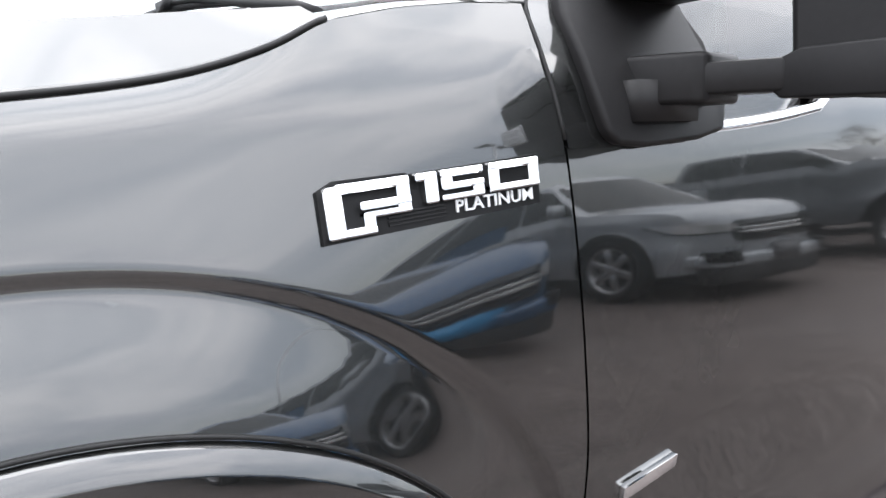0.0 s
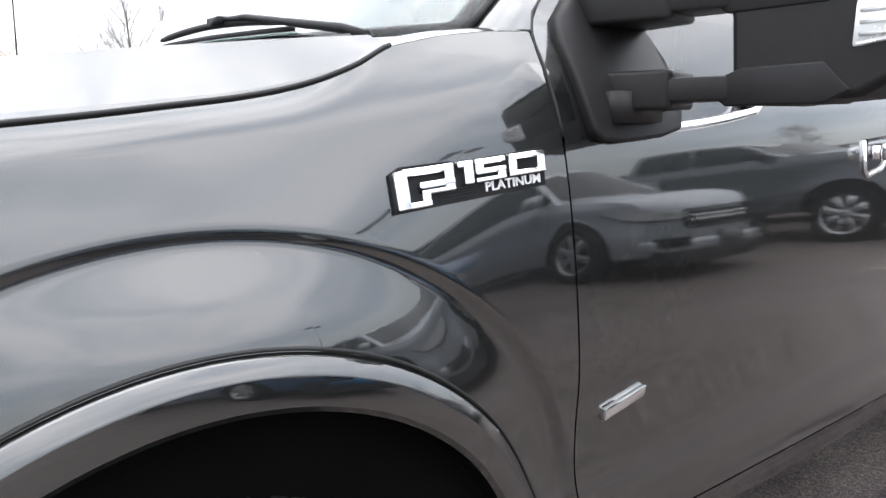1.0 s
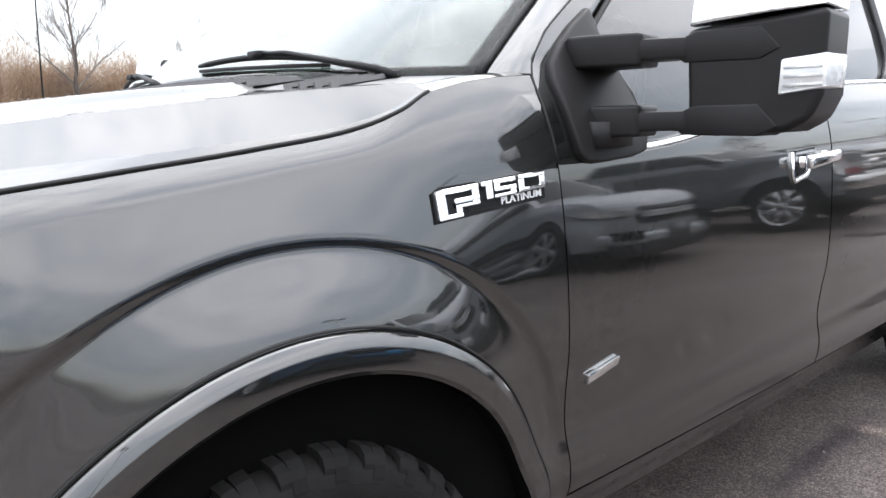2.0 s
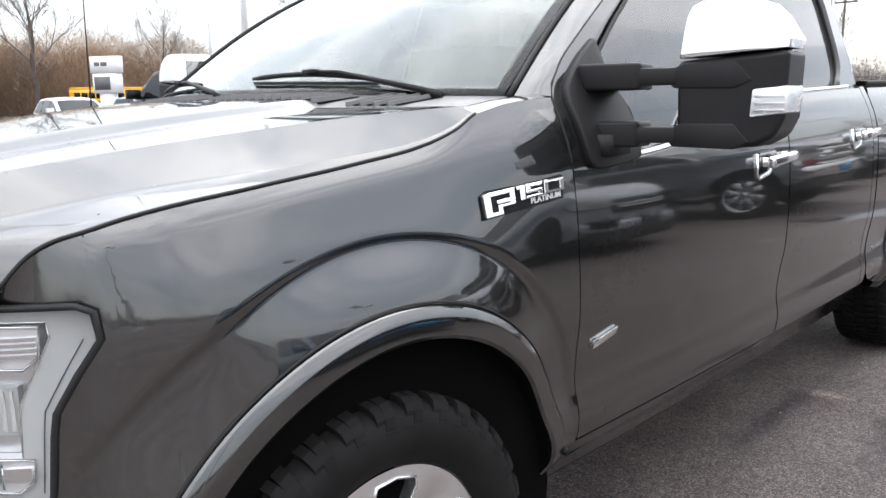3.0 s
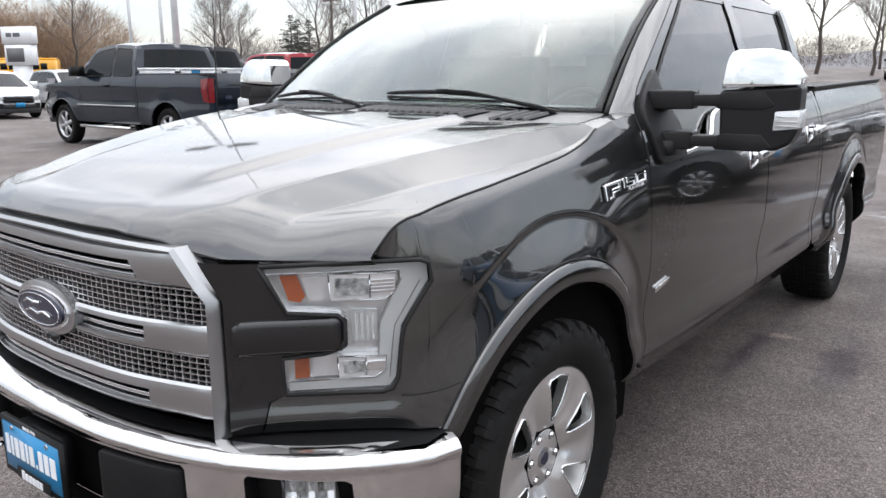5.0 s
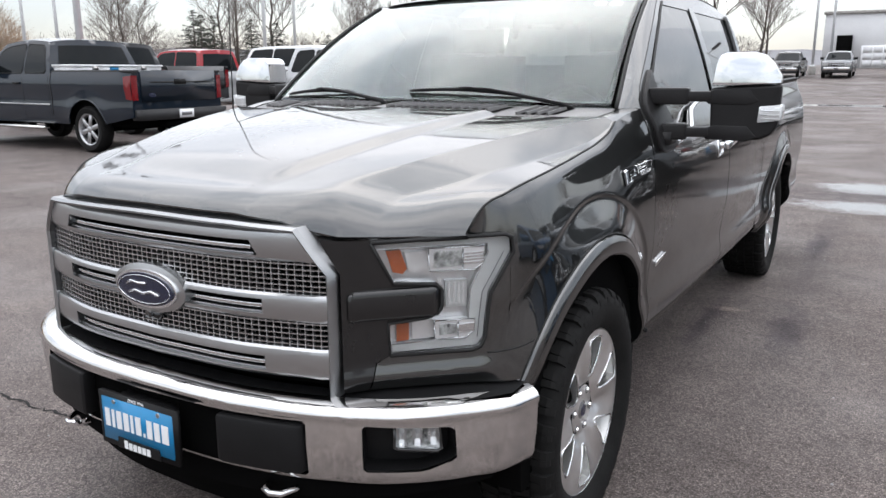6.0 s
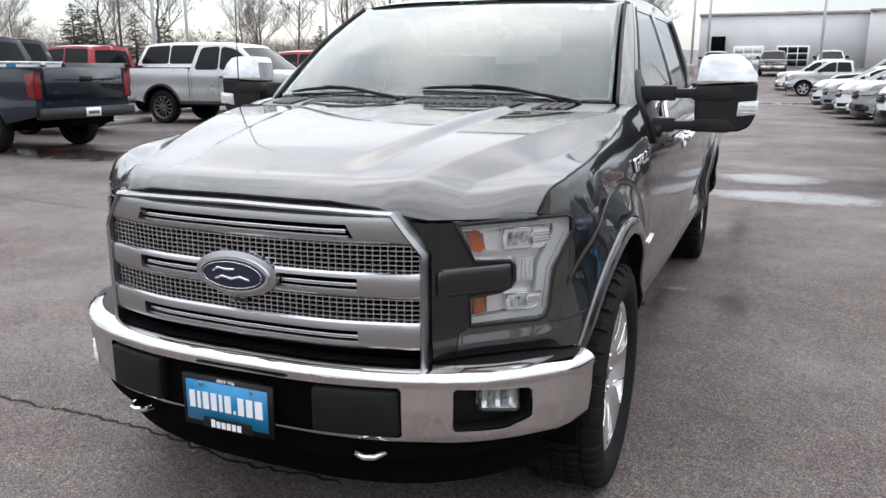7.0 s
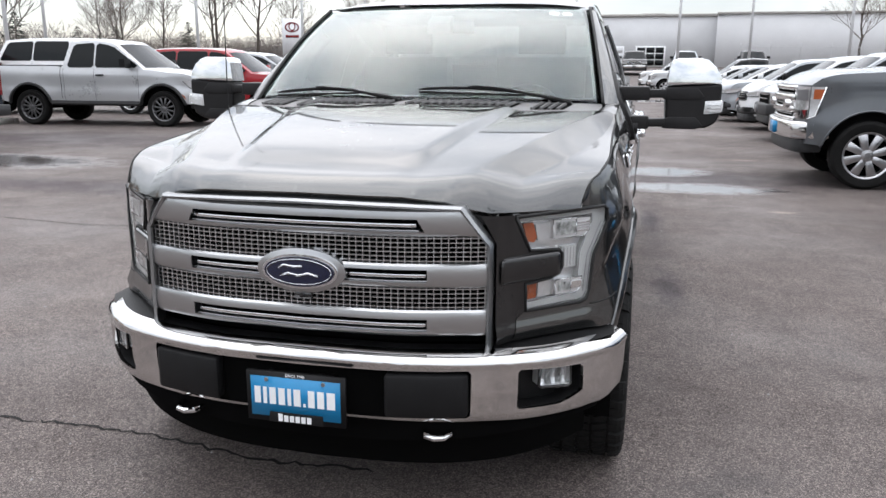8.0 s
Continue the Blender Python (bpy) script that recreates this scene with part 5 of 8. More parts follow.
for s in (False, True):
    base_poly = [(-0.003, -0.004), (0.42 * LB, -0.003), (LB + 0.002, -0.001), (LB + 0.002, 0.40 * HB), (LB, 1.05 * HB), (0.72 * LB, 1.02 * HB), (0.37 * LB, 1.0 * HB), (0.36 * LB, 1.04 * HB), (0.06 * LB, 1.06 * HB), (-0.003, 0.90 * HB)]
    badge = part("badge", badge_block(base_poly, -0.004, 0.004), M_BLACK, truck, "chrome block badge on a black backing", smooth=0, flip=s)
    shapes = [bl(0, 0.075, 0, 0.97, 0.004), bl(0.05, 0.36, 0.82, 1.0), bl(0.14, 0.36, 0.47, 0.62), bl(0.30, 0.36, 0.36, 0.85), bl(0.15, 0.36, 0.30, 0.42), bl(0.07, 0.20, 0.0, 0.15), bl(0.15, 0.20, 0.12, 0.42),
              bl(0.425, 0.485, 0.38, 1.0), bl(0.385, 0.43, 0.84, 1.0),
              bl(0.50, 0.705, 0.85, 1.0), bl(0.50, 0.555, 0.62, 0.86), bl(0.50, 0.705, 0.60, 0.73), bl(0.65, 0.705, 0.44, 0.62), bl(0.50, 0.705, 0.38, 0.50),
              bl(0.73, 0.99, 0.86, 1.01), bl(0.73, 0.785, 0.42, 0.9), bl(0.935, 0.99, 0.42, 0.9), bl(0.73, 0.99, 0.40, 0.54)]
    for k, q in enumerate(shapes):
        part("chrome_block", badge_block(q, 0.002, 0.0115 + 0.0004 * (k % 3), 0.0016), M_CHROME, badge, smooth=20, flip=s)
    for k in range(4):
        part("ridge", badge_block(bl(0.26, 0.52, 0.06 + 0.075 * k, 0.095 + 0.075 * k), 0.003, 0.006), M_MIRRORBLK, badge, flip=s)
    if not s:
        lt = letters("PLATINUM", 0.0172, 0.0008, M_WHITE, "badge_lettering", badge, Matrix.Diagonal((1.2, 1, 1, 1)), heavy=0.012)
        for v in lt.data.vertices:
            v.co = on_fender(0.768 * LB + v.co.x, 0.205 * HB + v.co.y, 0.0052 + v.co.z)
    turbo = [(0.0, 0.0), (0.096, 0.0), (0.097, 0.019), (0.001, 0.019)]
    tb = prism(turbo, -0.004, 0.009, "x", 0.0022, 2)
    for v in tb.verts:
        y, z = 0.676 + v.co.y, 0.718 + v.co.z + 0.21 * v.co.y
        v.co = Vector((side_x(y, z) + v.co.x, y, z))
    part("door_badge", tb, M_CHROME, truck, "small slanting chrome door badge", smooth=30, flip=s)

# --- cowl, wipers, aerial
def cowl_pt(u, v):
    x = (2 * u - 1) * 0.80
    a = abs(x) / 0.80
    f = Vector((x, hood_back(a) + 0.006, hood_z(a, hood_back(a)) - 0.007))
    g = Vector(ws_point(x / 0.795 * 0.995, 0.01)) + Vector((0, 0.01, -0.004))
    p = f.lerp(g, v)
    p.z += 0.004 * math.sin(math.pi * v)
    return p


part("cowl", facing(grid(cowl_pt, 40, 8), (0, 0, 1)), M_COWL, truck, "black slatted cowl under the windscreen", smooth=60)
cw = truck.children[-1]
for x0, n in ((-0.70, 4), (-0.50, 13), (0.00, 13), (0.52, 4)):
    for k in range(n):
        u = (x0 + 0.80) / 1.6 + 0.0215 * k
        a, b = cowl_pt(u, 0.20), cowl_pt(u + 0.020, 0.80)
        part("cowl_slat", prism([(-0.0055, -0.001), (0.0055, -0.001), (0.0035, 0.010), (-0.0035, 0.010)], 0, (b - a).length, "y"), M_COWL, cw, smooth=0).matrix_basis = Matrix.Translation(a) @ (b - a).to_track_quat("Y", "Z").to_matrix().to_4x4()
        # Slots are flat near-black strips on the cowl, their shade put into colour.
        a, b = cowl_pt(u + 0.0105, 0.22), cowl_pt(u + 0.0305, 0.78)
        part("cowl_gap", prism([(-0.0085, 0.0005), (0.0085, 0.0005), (0.0085, 0.0025), (-0.0085, 0.0025)], 0, (b - a).length, "y"), M_DARK, cw, smooth=0).matrix_basis = Matrix.Translation(a) @ (b - a).to_track_quat("Y", "Z").to_matrix().to_4x4()


def on_glass(u, v, d):
    p = Vector(ws_point(u, v))
    return p + Vector((0, -0.55, 0.83)) * d


for u0, v0, u1, v1, up, vp in ((0.03, 0.064, 0.60, 0.050, 0.84, -0.030), (-0.86, 0.032, -0.32, 0.050, -0.06, -0.030)):
    L = (u0 + u1) / 2 + (0.02 if u0 >= 0 else 0.04)
    vm = (v0 + v1) / 2 + 0.008
    wip = part("wiper", tube([on_glass(up, vp, 0.018), on_glass(up - 0.05, vp + 0.016, 0.026), on_glass(L + 0.12, vm - 0.005, 0.031), on_glass(L, vm + 0.005, 0.028)], [0.010, 0.008, 0.0055, 0.0045], 8), M_BLACK, truck, "black windscreen wiper")
    part("wiper_blade", tube([on_glass(u0 + (u1 - u0) * t, v0 + (v1 - v0) * t + 0.012 * math.sin(math.pi * t), 0.016 + 0.005 * math.sin(math.pi * t)) for t in np.linspace(0, 1, 12)], [0.004] + [0.0068] * 10 + [0.004], 6), M_BLACK, wip)
    part("wiper_rubber", tube([on_glass(u0 + (u1 - u0) * t, v0 + (v1 - v0) * t - 0.004, 0.005) for t in np.linspace(0, 1, 12)], 0.0045, 5), M_SEAL, wip)
    part("wiper_joint", box(-0.026, 0.026, -0.010, 0.010, -0.007, 0.008, 0.004), M_BLACK, wip).matrix_basis = Matrix.Translation(on_glass(L, vm + 0.004, 0.026))
part("aerial", tube([(-0.835, 0.285, 1.225), (-0.835, 0.288, 1.30), (-0.832, 0.30, 1.95)], [0.006, 0.003, 0.0016], 6), M_BLACK, truck, "thin black aerial mast")

# --- cabin
part("dashboard", box(-0.74, 0.74, 0.62, 0.98, 1.05, 1.245, 0.05, 3), M_INT, truck, smooth=60)
part("cabin_floor", box(-0.80, 0.80, 0.70, 2.70, 0.62, 0.70), M_INT, truck)
part("roof_lining", box(-0.62, 0.62, 1.30, 2.68, 1.745, 1.765), M_INT, truck)
for x in (-0.40, 0.40):
    seat = part("front_seat", join(box(x - 0.26, x + 0.26, 1.25, 1.75, 0.90, 1.08, 0.06, 3), box(x - 0.25, x + 0.25, 1.64, 1.82, 1.05, 1.52, 0.088, 5)), M_SEAT, truck, "dark leather front seat", smooth=60)
    part("headrest", box(x - 0.13, x + 0.13, 1.68, 1.80, 1.54, 1.70, 0.058, 5), M_SEAT, seat, smooth=60)
part("rear_bench", join(box(-0.70, 0.70, 2.15, 2.60, 0.90, 1.08, 0.05, 3), box(-0.70, 0.70, 2.55, 2.68, 1.05, 1.48, 0.05, 3)), M_SEAT, truck, smooth=60)
stw = part("steering_wheel", lathe([(0.172 + 0.016 * math.cos(a), 0.016 * math.sin(a)) for a in np.linspace(0, 2 * math.pi, 13)], 32, "y"), M_BLACK, truck)
stw.matrix_basis = pose(0.40, 1.08, 1.21, -25, 0, 0)
part("rear_view_mirror", box(-0.12, 0.12, 1.07, 1.10, 1.63, 1.69, 0.015), M_BLACK, truck)
part("sensor_pod", prism([(0.915, 1.672), (1.02, 1.715), (1.02, 1.64), (0.96, 1.62)], -0.085, 0.035, "x", 0.012), M_BLACK, truck, "dark sensor pod behind the windscreen")
for u in (0.72, 0.81):
    a = [Vector(ws_point(u + du, v)) + Vector((0, 0.006, -0.006)) for du, v in ((0, 0.885), (0.065, 0.880), (0.065, 0.925), (0, 0.930))]
    bmq = B()
    bmq.faces.new([bmq.verts.new(p) for p in a])
    part("sticker", facing(bmq, (0, -1, 0.5)), M_WHITE, truck, "small white sticker inside the windscreen", smooth=0)


# beads of melted snow on the hood
def hood_drops():
    rn = random.Random(77)
    bm = B()
    for k in range(170):
        a, y, r = rn.uniform(-0.97, 0.97), rn.uniform(-0.60, 0.18), rn.uniform(0.0008, 0.0022)
        xe = hood_lines(y)[-1]
        c = Vector((a * xe, y, hood_z(a, y)))
        ring = [bm.verts.new(c + Vector((math.cos(q) * r * rn.uniform(0.8, 1.25), math.sin(q) * r * 1.2, 0.0002))) for q in np.linspace(0, 2 * math.pi, 8)[:-1]]
        mid = [bm.verts.new(v.co + (c - v.co) * 0.45 + Vector((0, 0, r * 0.5))) for v in ring]
        tip = bm.verts.new(c + Vector((0, 0, r * 0.62)))
        for i in range(7):
            j = (i + 1) % 7
            bm.faces.new((ring[i], ring[j], mid[j], mid[i]))
            bm.faces.new((mid[i], mid[j], tip))
    return bm


M_DROP = material("water_bead", (0.22, 0.22, 0.225), rough=0.05, spec=0.8, vary=0.2, scale=30)
tagged(finish(hood_drops(), "water_drops", M_DROP, smooth=80), "small beads of melted snow on the hood", "water drops", kind="stuff")

# ---------------------------------------------------------------- other vehicles on the lot
M_CARGLASS = material("dark_car_glass", (0.008, 0.010, 0.011), rough=0.03, vary=0.1, spec=0.18)
M_RIM = material("cast_alloy", (0.50, 0.50, 0.51), rough=0.3, metal=0.9, vary=0.1, scale=12)
M_RIMDARK = material("dark_alloy", (0.15, 0.15, 0.155), rough=0.35, metal=0.8, vary=0.1, scale=12)
M_CLAD = material("grey_black_cladding", (0.022, 0.022, 0.023), rough=0.55, vary=0.2, scale=8)
M_TREADPLATE = material("aluminium_toolbox", (0.80, 0.81, 0.82), rough=0.38, metal=0.15, vary=0.1, scale=12)
CP = {
    "navy": car_paint("dark_blue_paint", (0.005, 0.011, 0.020), rough=0.45),
    "black": car_paint("black_paint", (0.010, 0.010, 0.011), rough=0.35),
    "silver": car_paint("silver_paint", (0.54, 0.55, 0.56), metal=0.4, rough=0.3),
    "white": car_paint("white_paint", (0.78, 0.79, 0.80), rough=0.35),
    "grey": car_paint("mid_grey_paint", (0.12, 0.128, 0.138), metal=0.4, rough=0.3),
    "lightgrey": car_paint("light_grey_paint", (0.34, 0.36, 0.38), metal=0.4, rough=0.3),
    "red": car_paint("red_paint", (0.32, 0.018, 0.024), rough=0.3),
    "blue": car_paint("blue_paint", (0.020, 0.065, 0.14), metal=0.3, rough=0.3),
    "yellow": car_paint("bus_yellow_paint", (0.75, 0.36, 0.02), rough=0.4),
}


def car_wheel(parent, R, at, rim_mat, n=6, out=1, hub=None):
    w = part("wheel", lathe([(R * 0.66, -0.20), (R * 0.67, -0.01), (R * 0.70, 0.0), (R * 0.90, 0.008), (R * 0.985, -0.02), (R, -0.05), (R, -0.18), (R * 0.95, -0.22), (R * 0.66, -0.22)], 32, caps=False), M_RUBBER, parent, "black tyre on an alloy rim", smooth=40)
    part("rim", lathe([(R * 0.60, -0.16), (R * 0.62, -0.02), (R * 0.66, -0.004), (R * 0.685, -0.002), (R * 0.69, -0.02)], 32, caps=False), rim_mat, w, smooth=50)
    # Near-black disc behind the spokes in place of the shaded hollow.
    part("rim_back", lathe([(0, -0.10), (R * 0.62, -0.10)], 24, caps=False), M_DARK, w)
    sp = B()
    for k in range(n):
        a = 2 * math.pi * k / n + 0.3
        c, d = math.cos(a), math.sin(a)
        w0, w1 = (0.09, 0.10) if n < 7 else ((0.075, 0.135) if n < 10 else (0.04, 0.045))
        b = prism([(R * 0.05, -R * w0), (R * 0.64, -R * w1), (R * 0.64, R * w1), (R * 0.05, R * w0)], -0.045, -0.016, "x", 0.006, 1)
        join(sp, b, Matrix(((1, 0, 0, 0), (0, c, -d, 0), (0, d, c, 0), (0, 0, 0, 1))))
    part("spokes", join(sp, lathe([(0, -0.006), (R * 0.12, -0.010), (R * 0.20, -0.03)], 18)), rim_mat, w, smooth=18)
    if hub:
        part("hub_cap", lathe([(0, 0.010), (R * 0.09, 0.008), (R * 0.11, -0.004), (R * 0.17, -0.010), (R * 0.18, -0.03)], 20), hub, w, smooth=40)
    w.matrix_basis = pose(*at, 0, 0, 0 if out > 0 else 180)
    return w


def pane(parent, quad, name="window", mat=None, d=0.006):
    """A pane laid just outside a face given by its corners (anticlockwise seen from outside)."""
    q = [Vector(p) for p in quad]
    n = (q[1] - q[0]).cross(q[2] - q[0]).normalized()
    bm = B()
    hi = [bm.verts.new(p + n * d) for p in q]
    lo = [bm.verts.new(p - n * 0.01) for p in q]
    bm.faces.new(hi)
    bm.faces.new(lo[::-1])
    for k in range(len(q)):
        j = (k + 1) % len(q)
        bm.faces.new((lo[k], lo[j], hi[j], hi[k]))
    return part(name, bm, mat or M_CARGLASS, parent, smooth=0)


def mirrored(bm):
    """Adds the mirror image across x = 0."""
    vs = {v: bm.verts.new((-v.co.x, v.co.y, v.co.z)) for v in bm.verts[:]}
    for f in bm.faces[:]:
        bm.faces.new([vs[v] for v in reversed(f.verts)])
    return bm


def vehicle(name, label, cat, kind, paint, at, rz, W=0.93, wb=3.1, fo=0.90, ro=1.05, R=0.37, hood=1.02, belt=1.08, roof=1.75, low=0.30,
            cab=None, clad=False, rim=None, chrome=True, group="parked vehicles", tool=False, spokes=6, amber=False, scale=1.0, hd=False, strip=None,
            split=None, step=0.07, plate=None):
    """A car that points along its own -y, its front axle over the origin. kind: pickup, suv or sedan."""
    t = thing(name, label, cat, group, (at[0], at[1], at[2] if len(at) > 2 else 0), rz)
    t.scale = (scale, scale, scale)
    f, r = -fo, wb + ro
    pick = kind == "pickup"
    RA = R * (1.27 if pick else 1.18)
    ye, yre = (f + 0.13, r - 0.04) if pick else (f + 0.26, r - 0.16)
    nf, nl = (0.93, 0.55) if pick else (0.80, 0.75)
    rf, rl = (0.97, 0.4) if pick else (0.88, 0.7)
    y0, y1, y2, y3 = cab or {"pickup": (0.42, 1.18, 2.30, 2.42), "suv": (0.32, 1.15, wb + ro - 0.42, wb + ro - 0.08), "sedan": (0.30, 1.15, wb - 0.35, wb + 0.35)}[kind]
    y3 = min(y3, yre - 0.01)
    yc = y0 + 0.14
    back = belt + {"pickup": 0.05, "suv": 0.02, "sedan": 0.0}[kind]
    mid = (low + belt) / 2
    PR = [(low - 0.1, 0.90), (low, 0.945), (low + 0.12, 0.978), (low + 0.28, 0.994), (mid, 0.980), (belt - 0.27, 0.990), (belt - 0.16, 1.0), (belt - 0.06, 0.984), (belt + 0.08, 0.95)]

    def plan(y):
        a, b = min(1.0, max(0.0, (ye + nl - y) / nl)), min(1.0, max(0.0, (y - yre + rl) / rl))
        return W * (1 - (1 - nf) * a ** 2.4 - (1 - rf) * b ** 2.4)

    def sx(y, z):
        x = plan(y) * spl(z, PR)
        for c in (0, wb):
            x += (0.026 if pick else 0.016) * (1 - sstep(RA - 0.02, RA + 0.26, math.hypot(y - c, z - R)))
        return x

    def top(y):
        if y <= yc:
            return spl((y - ye) / (yc - ye), [(0, hood - 0.15), (0.05, hood - 0.085), (0.16, hood - 0.03), (0.4, hood), (1, belt - 0.004)])
        return lin(y, [(yc, belt - 0.004), (yc + 0.3, belt), (y3 + 0.01, belt + 0.01), (y3 + 0.06, back), (r, back)])

    def arc(c, rad=RA):
        return [(c + rad * math.cos(radians(v)), max(low + 0.015, R + rad * math.sin(radians(v)))) for v in np.linspace(4, 176, 19)]
    stops = set(np.linspace(ye, yre, int(2.6 / step)))
    for c in (0, wb):
        stops |= {c + RA * math.cos(q) for q in np.linspace(0.04, math.pi - 0.04, 15)} | {c - RA - 0.004, c + RA + 0.004}
    stops = sorted(q for q in stops if ye <= q <= yre)

    def sill(y):
        for c in (0, wb):
            if abs(y - c) < RA:
                return max(low + 0.01, R + math.sqrt(RA * RA - (y - c) ** 2))
        return lin(y, [(ye, low + 0.05), (-RA, low + 0.03), (RA, low), (wb - RA, low), (wb + RA, low + 0.03), (yre, low + 0.15)])

    def side_pt(u, v):
        y = stops[int(round(u * (len(stops) - 1)))]
        z = sill(y) + (top(y) - sill(y)) * v
        return (sx(y, z), y, z)
    b = mirrored(facing(grid(side_pt, len(stops) - 1, 14), (1, 0, 0)))
    zf = low + 0.05

    def nose(a):
        return f + (ye - f) * abs(a) ** 2.6

    def tail(a):
        return r - (r - yre) * abs(a) ** 2.6

    def npath(x, z=None):
        q = sx(ye, belt - 0.16)
        return nose(abs(x) / q) if abs(x) < q else ye + (abs(x) - q) * 4

    def hood_pt(u, v):
        a = 2 * u - 1
        y = nose(a) + (yc - nose(a)) * v
        ys = ye + (yc - ye) * v
        z = top(ys)
        crown = (0.040 * (1 - a * a) + 0.016 * (1 - sstep(0.50, 0.64, abs(a)))) * sstep(0, 0.25, v)
        return (a * sx(ys, z), y, z + crown)

    def nose_pt(u, v):
        a, z = 2 * u - 1, zf + (top(ye) - zf) * v
        return (a * sx(ye, z), nose(a) - (0.0 if pick else 0.05) * math.sin(math.pi * v) * (1 - a ** 4), z)

    def tail_pt(u, v):
        a, z = 2 * u - 1, low + 0.15 + (top(yre) - low - 0.15) * v
        return (a * sx(yre, z), tail(a), z)
    join(b, facing(grid(hood_pt, 22, 14), (0, 0, 1)))
    join(b, facing(grid(nose_pt, 22, 8), (0, -1, 0)))
    join(b, facing(grid(tail_pt, 16, 6), (0, 1, 0)))
    if kind == "sedan":
        join(b, facing(grid(lambda u, v: (lambda a, y: (a * sx(y, top(y)), y + (tail(a) - yre) * v, top(y) + 0.02 * (1 - a * a)))(2 * u - 1, y3 - 0.12 + (yre - y3 + 0.12) * v), 12, 8), (0, 0, 1)))
    bmesh.ops.remove_doubles(b, verts=b.verts, dist=0.0005)
    part("body", b, paint, t, smooth=38)
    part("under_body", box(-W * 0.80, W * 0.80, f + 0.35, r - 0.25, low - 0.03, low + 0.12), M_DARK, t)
    # Near-black blocks fill the wells, standing in for their shade.
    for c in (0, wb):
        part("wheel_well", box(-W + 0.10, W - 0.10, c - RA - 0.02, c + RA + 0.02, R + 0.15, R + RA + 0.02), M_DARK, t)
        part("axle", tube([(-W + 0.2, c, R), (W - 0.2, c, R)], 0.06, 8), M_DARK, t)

    # the cab above the belt
    wb0, wt = W * 0.957, W * 0.755
    bz = belt - 0.03
    tf = roof - 0.105
    ZR = [(y1, tf), (y1 + 0.35, roof - 0.062), ((y1 + y2) / 2, roof - 0.045), (y2 - 0.3, roof - 0.058), (y2, roof - 0.085)]

    def zroof(y):
        return spl(y, ZR)

    def cabx(z):
        h = min(1.2, max(0.0, (z - bz) / (roof - 0.05 - bz)))
        return wb0 - (wb0 - wt) * h ** 1.25

    def fy(z):
        return y0 + (y1 - y0) * min(1.0, max(0.0, (z - bz) / (tf - bz))) ** 1.06

    def ry(z):
        return y3 + (y2 - y3) * min(1.0, max(0.0, (z - bz) / (roof - 0.085 - bz))) ** 1.2
    zr1 = roof - 0.085

    def cab_side(u, v):
        yt = y1 + (y2 - y1) * u
        z = bz + (zroof(yt) - bz) * v
        y = fy(bz + (tf - bz) * v) * (1 - u) + ry(bz + (zr1 - bz) * v) * u
        return (cabx(z), y, z)
    zb, gap = belt + 0.03, 0.105
    rg = 0.12 if pick else (0.13 if kind == "suv" else 0.24)

    def zt(y):
        return zroof(min(max(y, y1), y2)) - 0.062
    ztf, ztr = zt(y1 + 0.16), zt(y2 - rg)
    ys = [None, ((split or 0.55) if pick else 0.46), None]
    if kind == "suv":
        ys = [None, 0.37, 0.70, None]
    ya, yb = fy(zb) + gap * 1.5, ry(zb) - rg
    cuts = [None] + [ya + (yb - ya) * k for k in ys[1:-1]] + [None]

    def edge(k, z, s):
        """The side of a window: its pillar line, or a door cut."""
        if cuts[k] is None:
            return fy(z) + gap if k == 0 else ry(z) - rg
        return cuts[k] + s * 0.028

    def window(k):
        y_a, y_b = edge(k, zb, 1), edge(k + 1, zb, -1)
        q = [(y_a + 0.05, zb), (y_b - 0.04, zb), (y_b, zb + 0.04)]
        hi_b, hi_a = edge(k + 1, ztr if k + 1 == len(cuts) - 1 else ztf, -1), edge(k, ztf, 1)
        zb2, za2 = zt(hi_b), zt(max(hi_a, y1 + 0.1))
        q += [(edge(k + 1, zb2 - 0.05, -1), zb2 - 0.05), (hi_b - 0.05, zb2)]
        if k == 0:
            q += [(hi_a + 0.08, za2), (edge(0, za2 - 0.05, 1), za2 - 0.05), (y_a, zb + 0.04)]
        else:
            q += [(hi_a + 0.04, za2), (hi_a, za2 - 0.04), (y_a, zb + 0.04)]
        return q
    wins = [window(k) for k in range(len(cuts) - 1)]
    cb = mirrored(facing(grid(cab_side, 18, 10), (1, 0, 0)))
    bow = 0.13

    def front_pt(u, h):
        a, z = 2 * u - 1, bz + (tf - bz) * h
        return Vector((a * cabx(z), fy(z) - bow * (1 - a * a) * (1 - 0.45 * h), z + 0.052 * (1 - abs(a) ** 3) * h ** 3))

    def back_pt(u, h):
        a, z = 2 * u - 1, bz + (zr1 - bz) * h
        return Vector((a * cabx(z), ry(z) + 0.06 * (1 - a * a), z + 0.052 * (1 - abs(a) ** 3) * h ** 3))

    def roof_pt(u, v):
        a = 2 * u - 1
        y = y1 + (y2 - y1) * v
        lo, hi = -bow * 0.55 * (1 - a * a), 0.06 * (1 - a * a)
        return Vector((a * cabx(zroof(y)), y + lo * (1 - v) + hi * v, zroof(y) + 0.052 * (1 - abs(a) ** 3)))
    join(cb, facing(grid(front_pt, 20, 8), (0, -1, 0.5)))
    join(cb, facing(grid(back_pt, 14, 8), (0, 1, 0.2)))
    join(cb, facing(grid(roof_pt, 20, 16), (0, 0, 1)))
    bmesh.ops.remove_doubles(cb, verts=cb.verts, dist=0.0005)
    cabin = part("cabin", cb, paint, t, smooth=38)
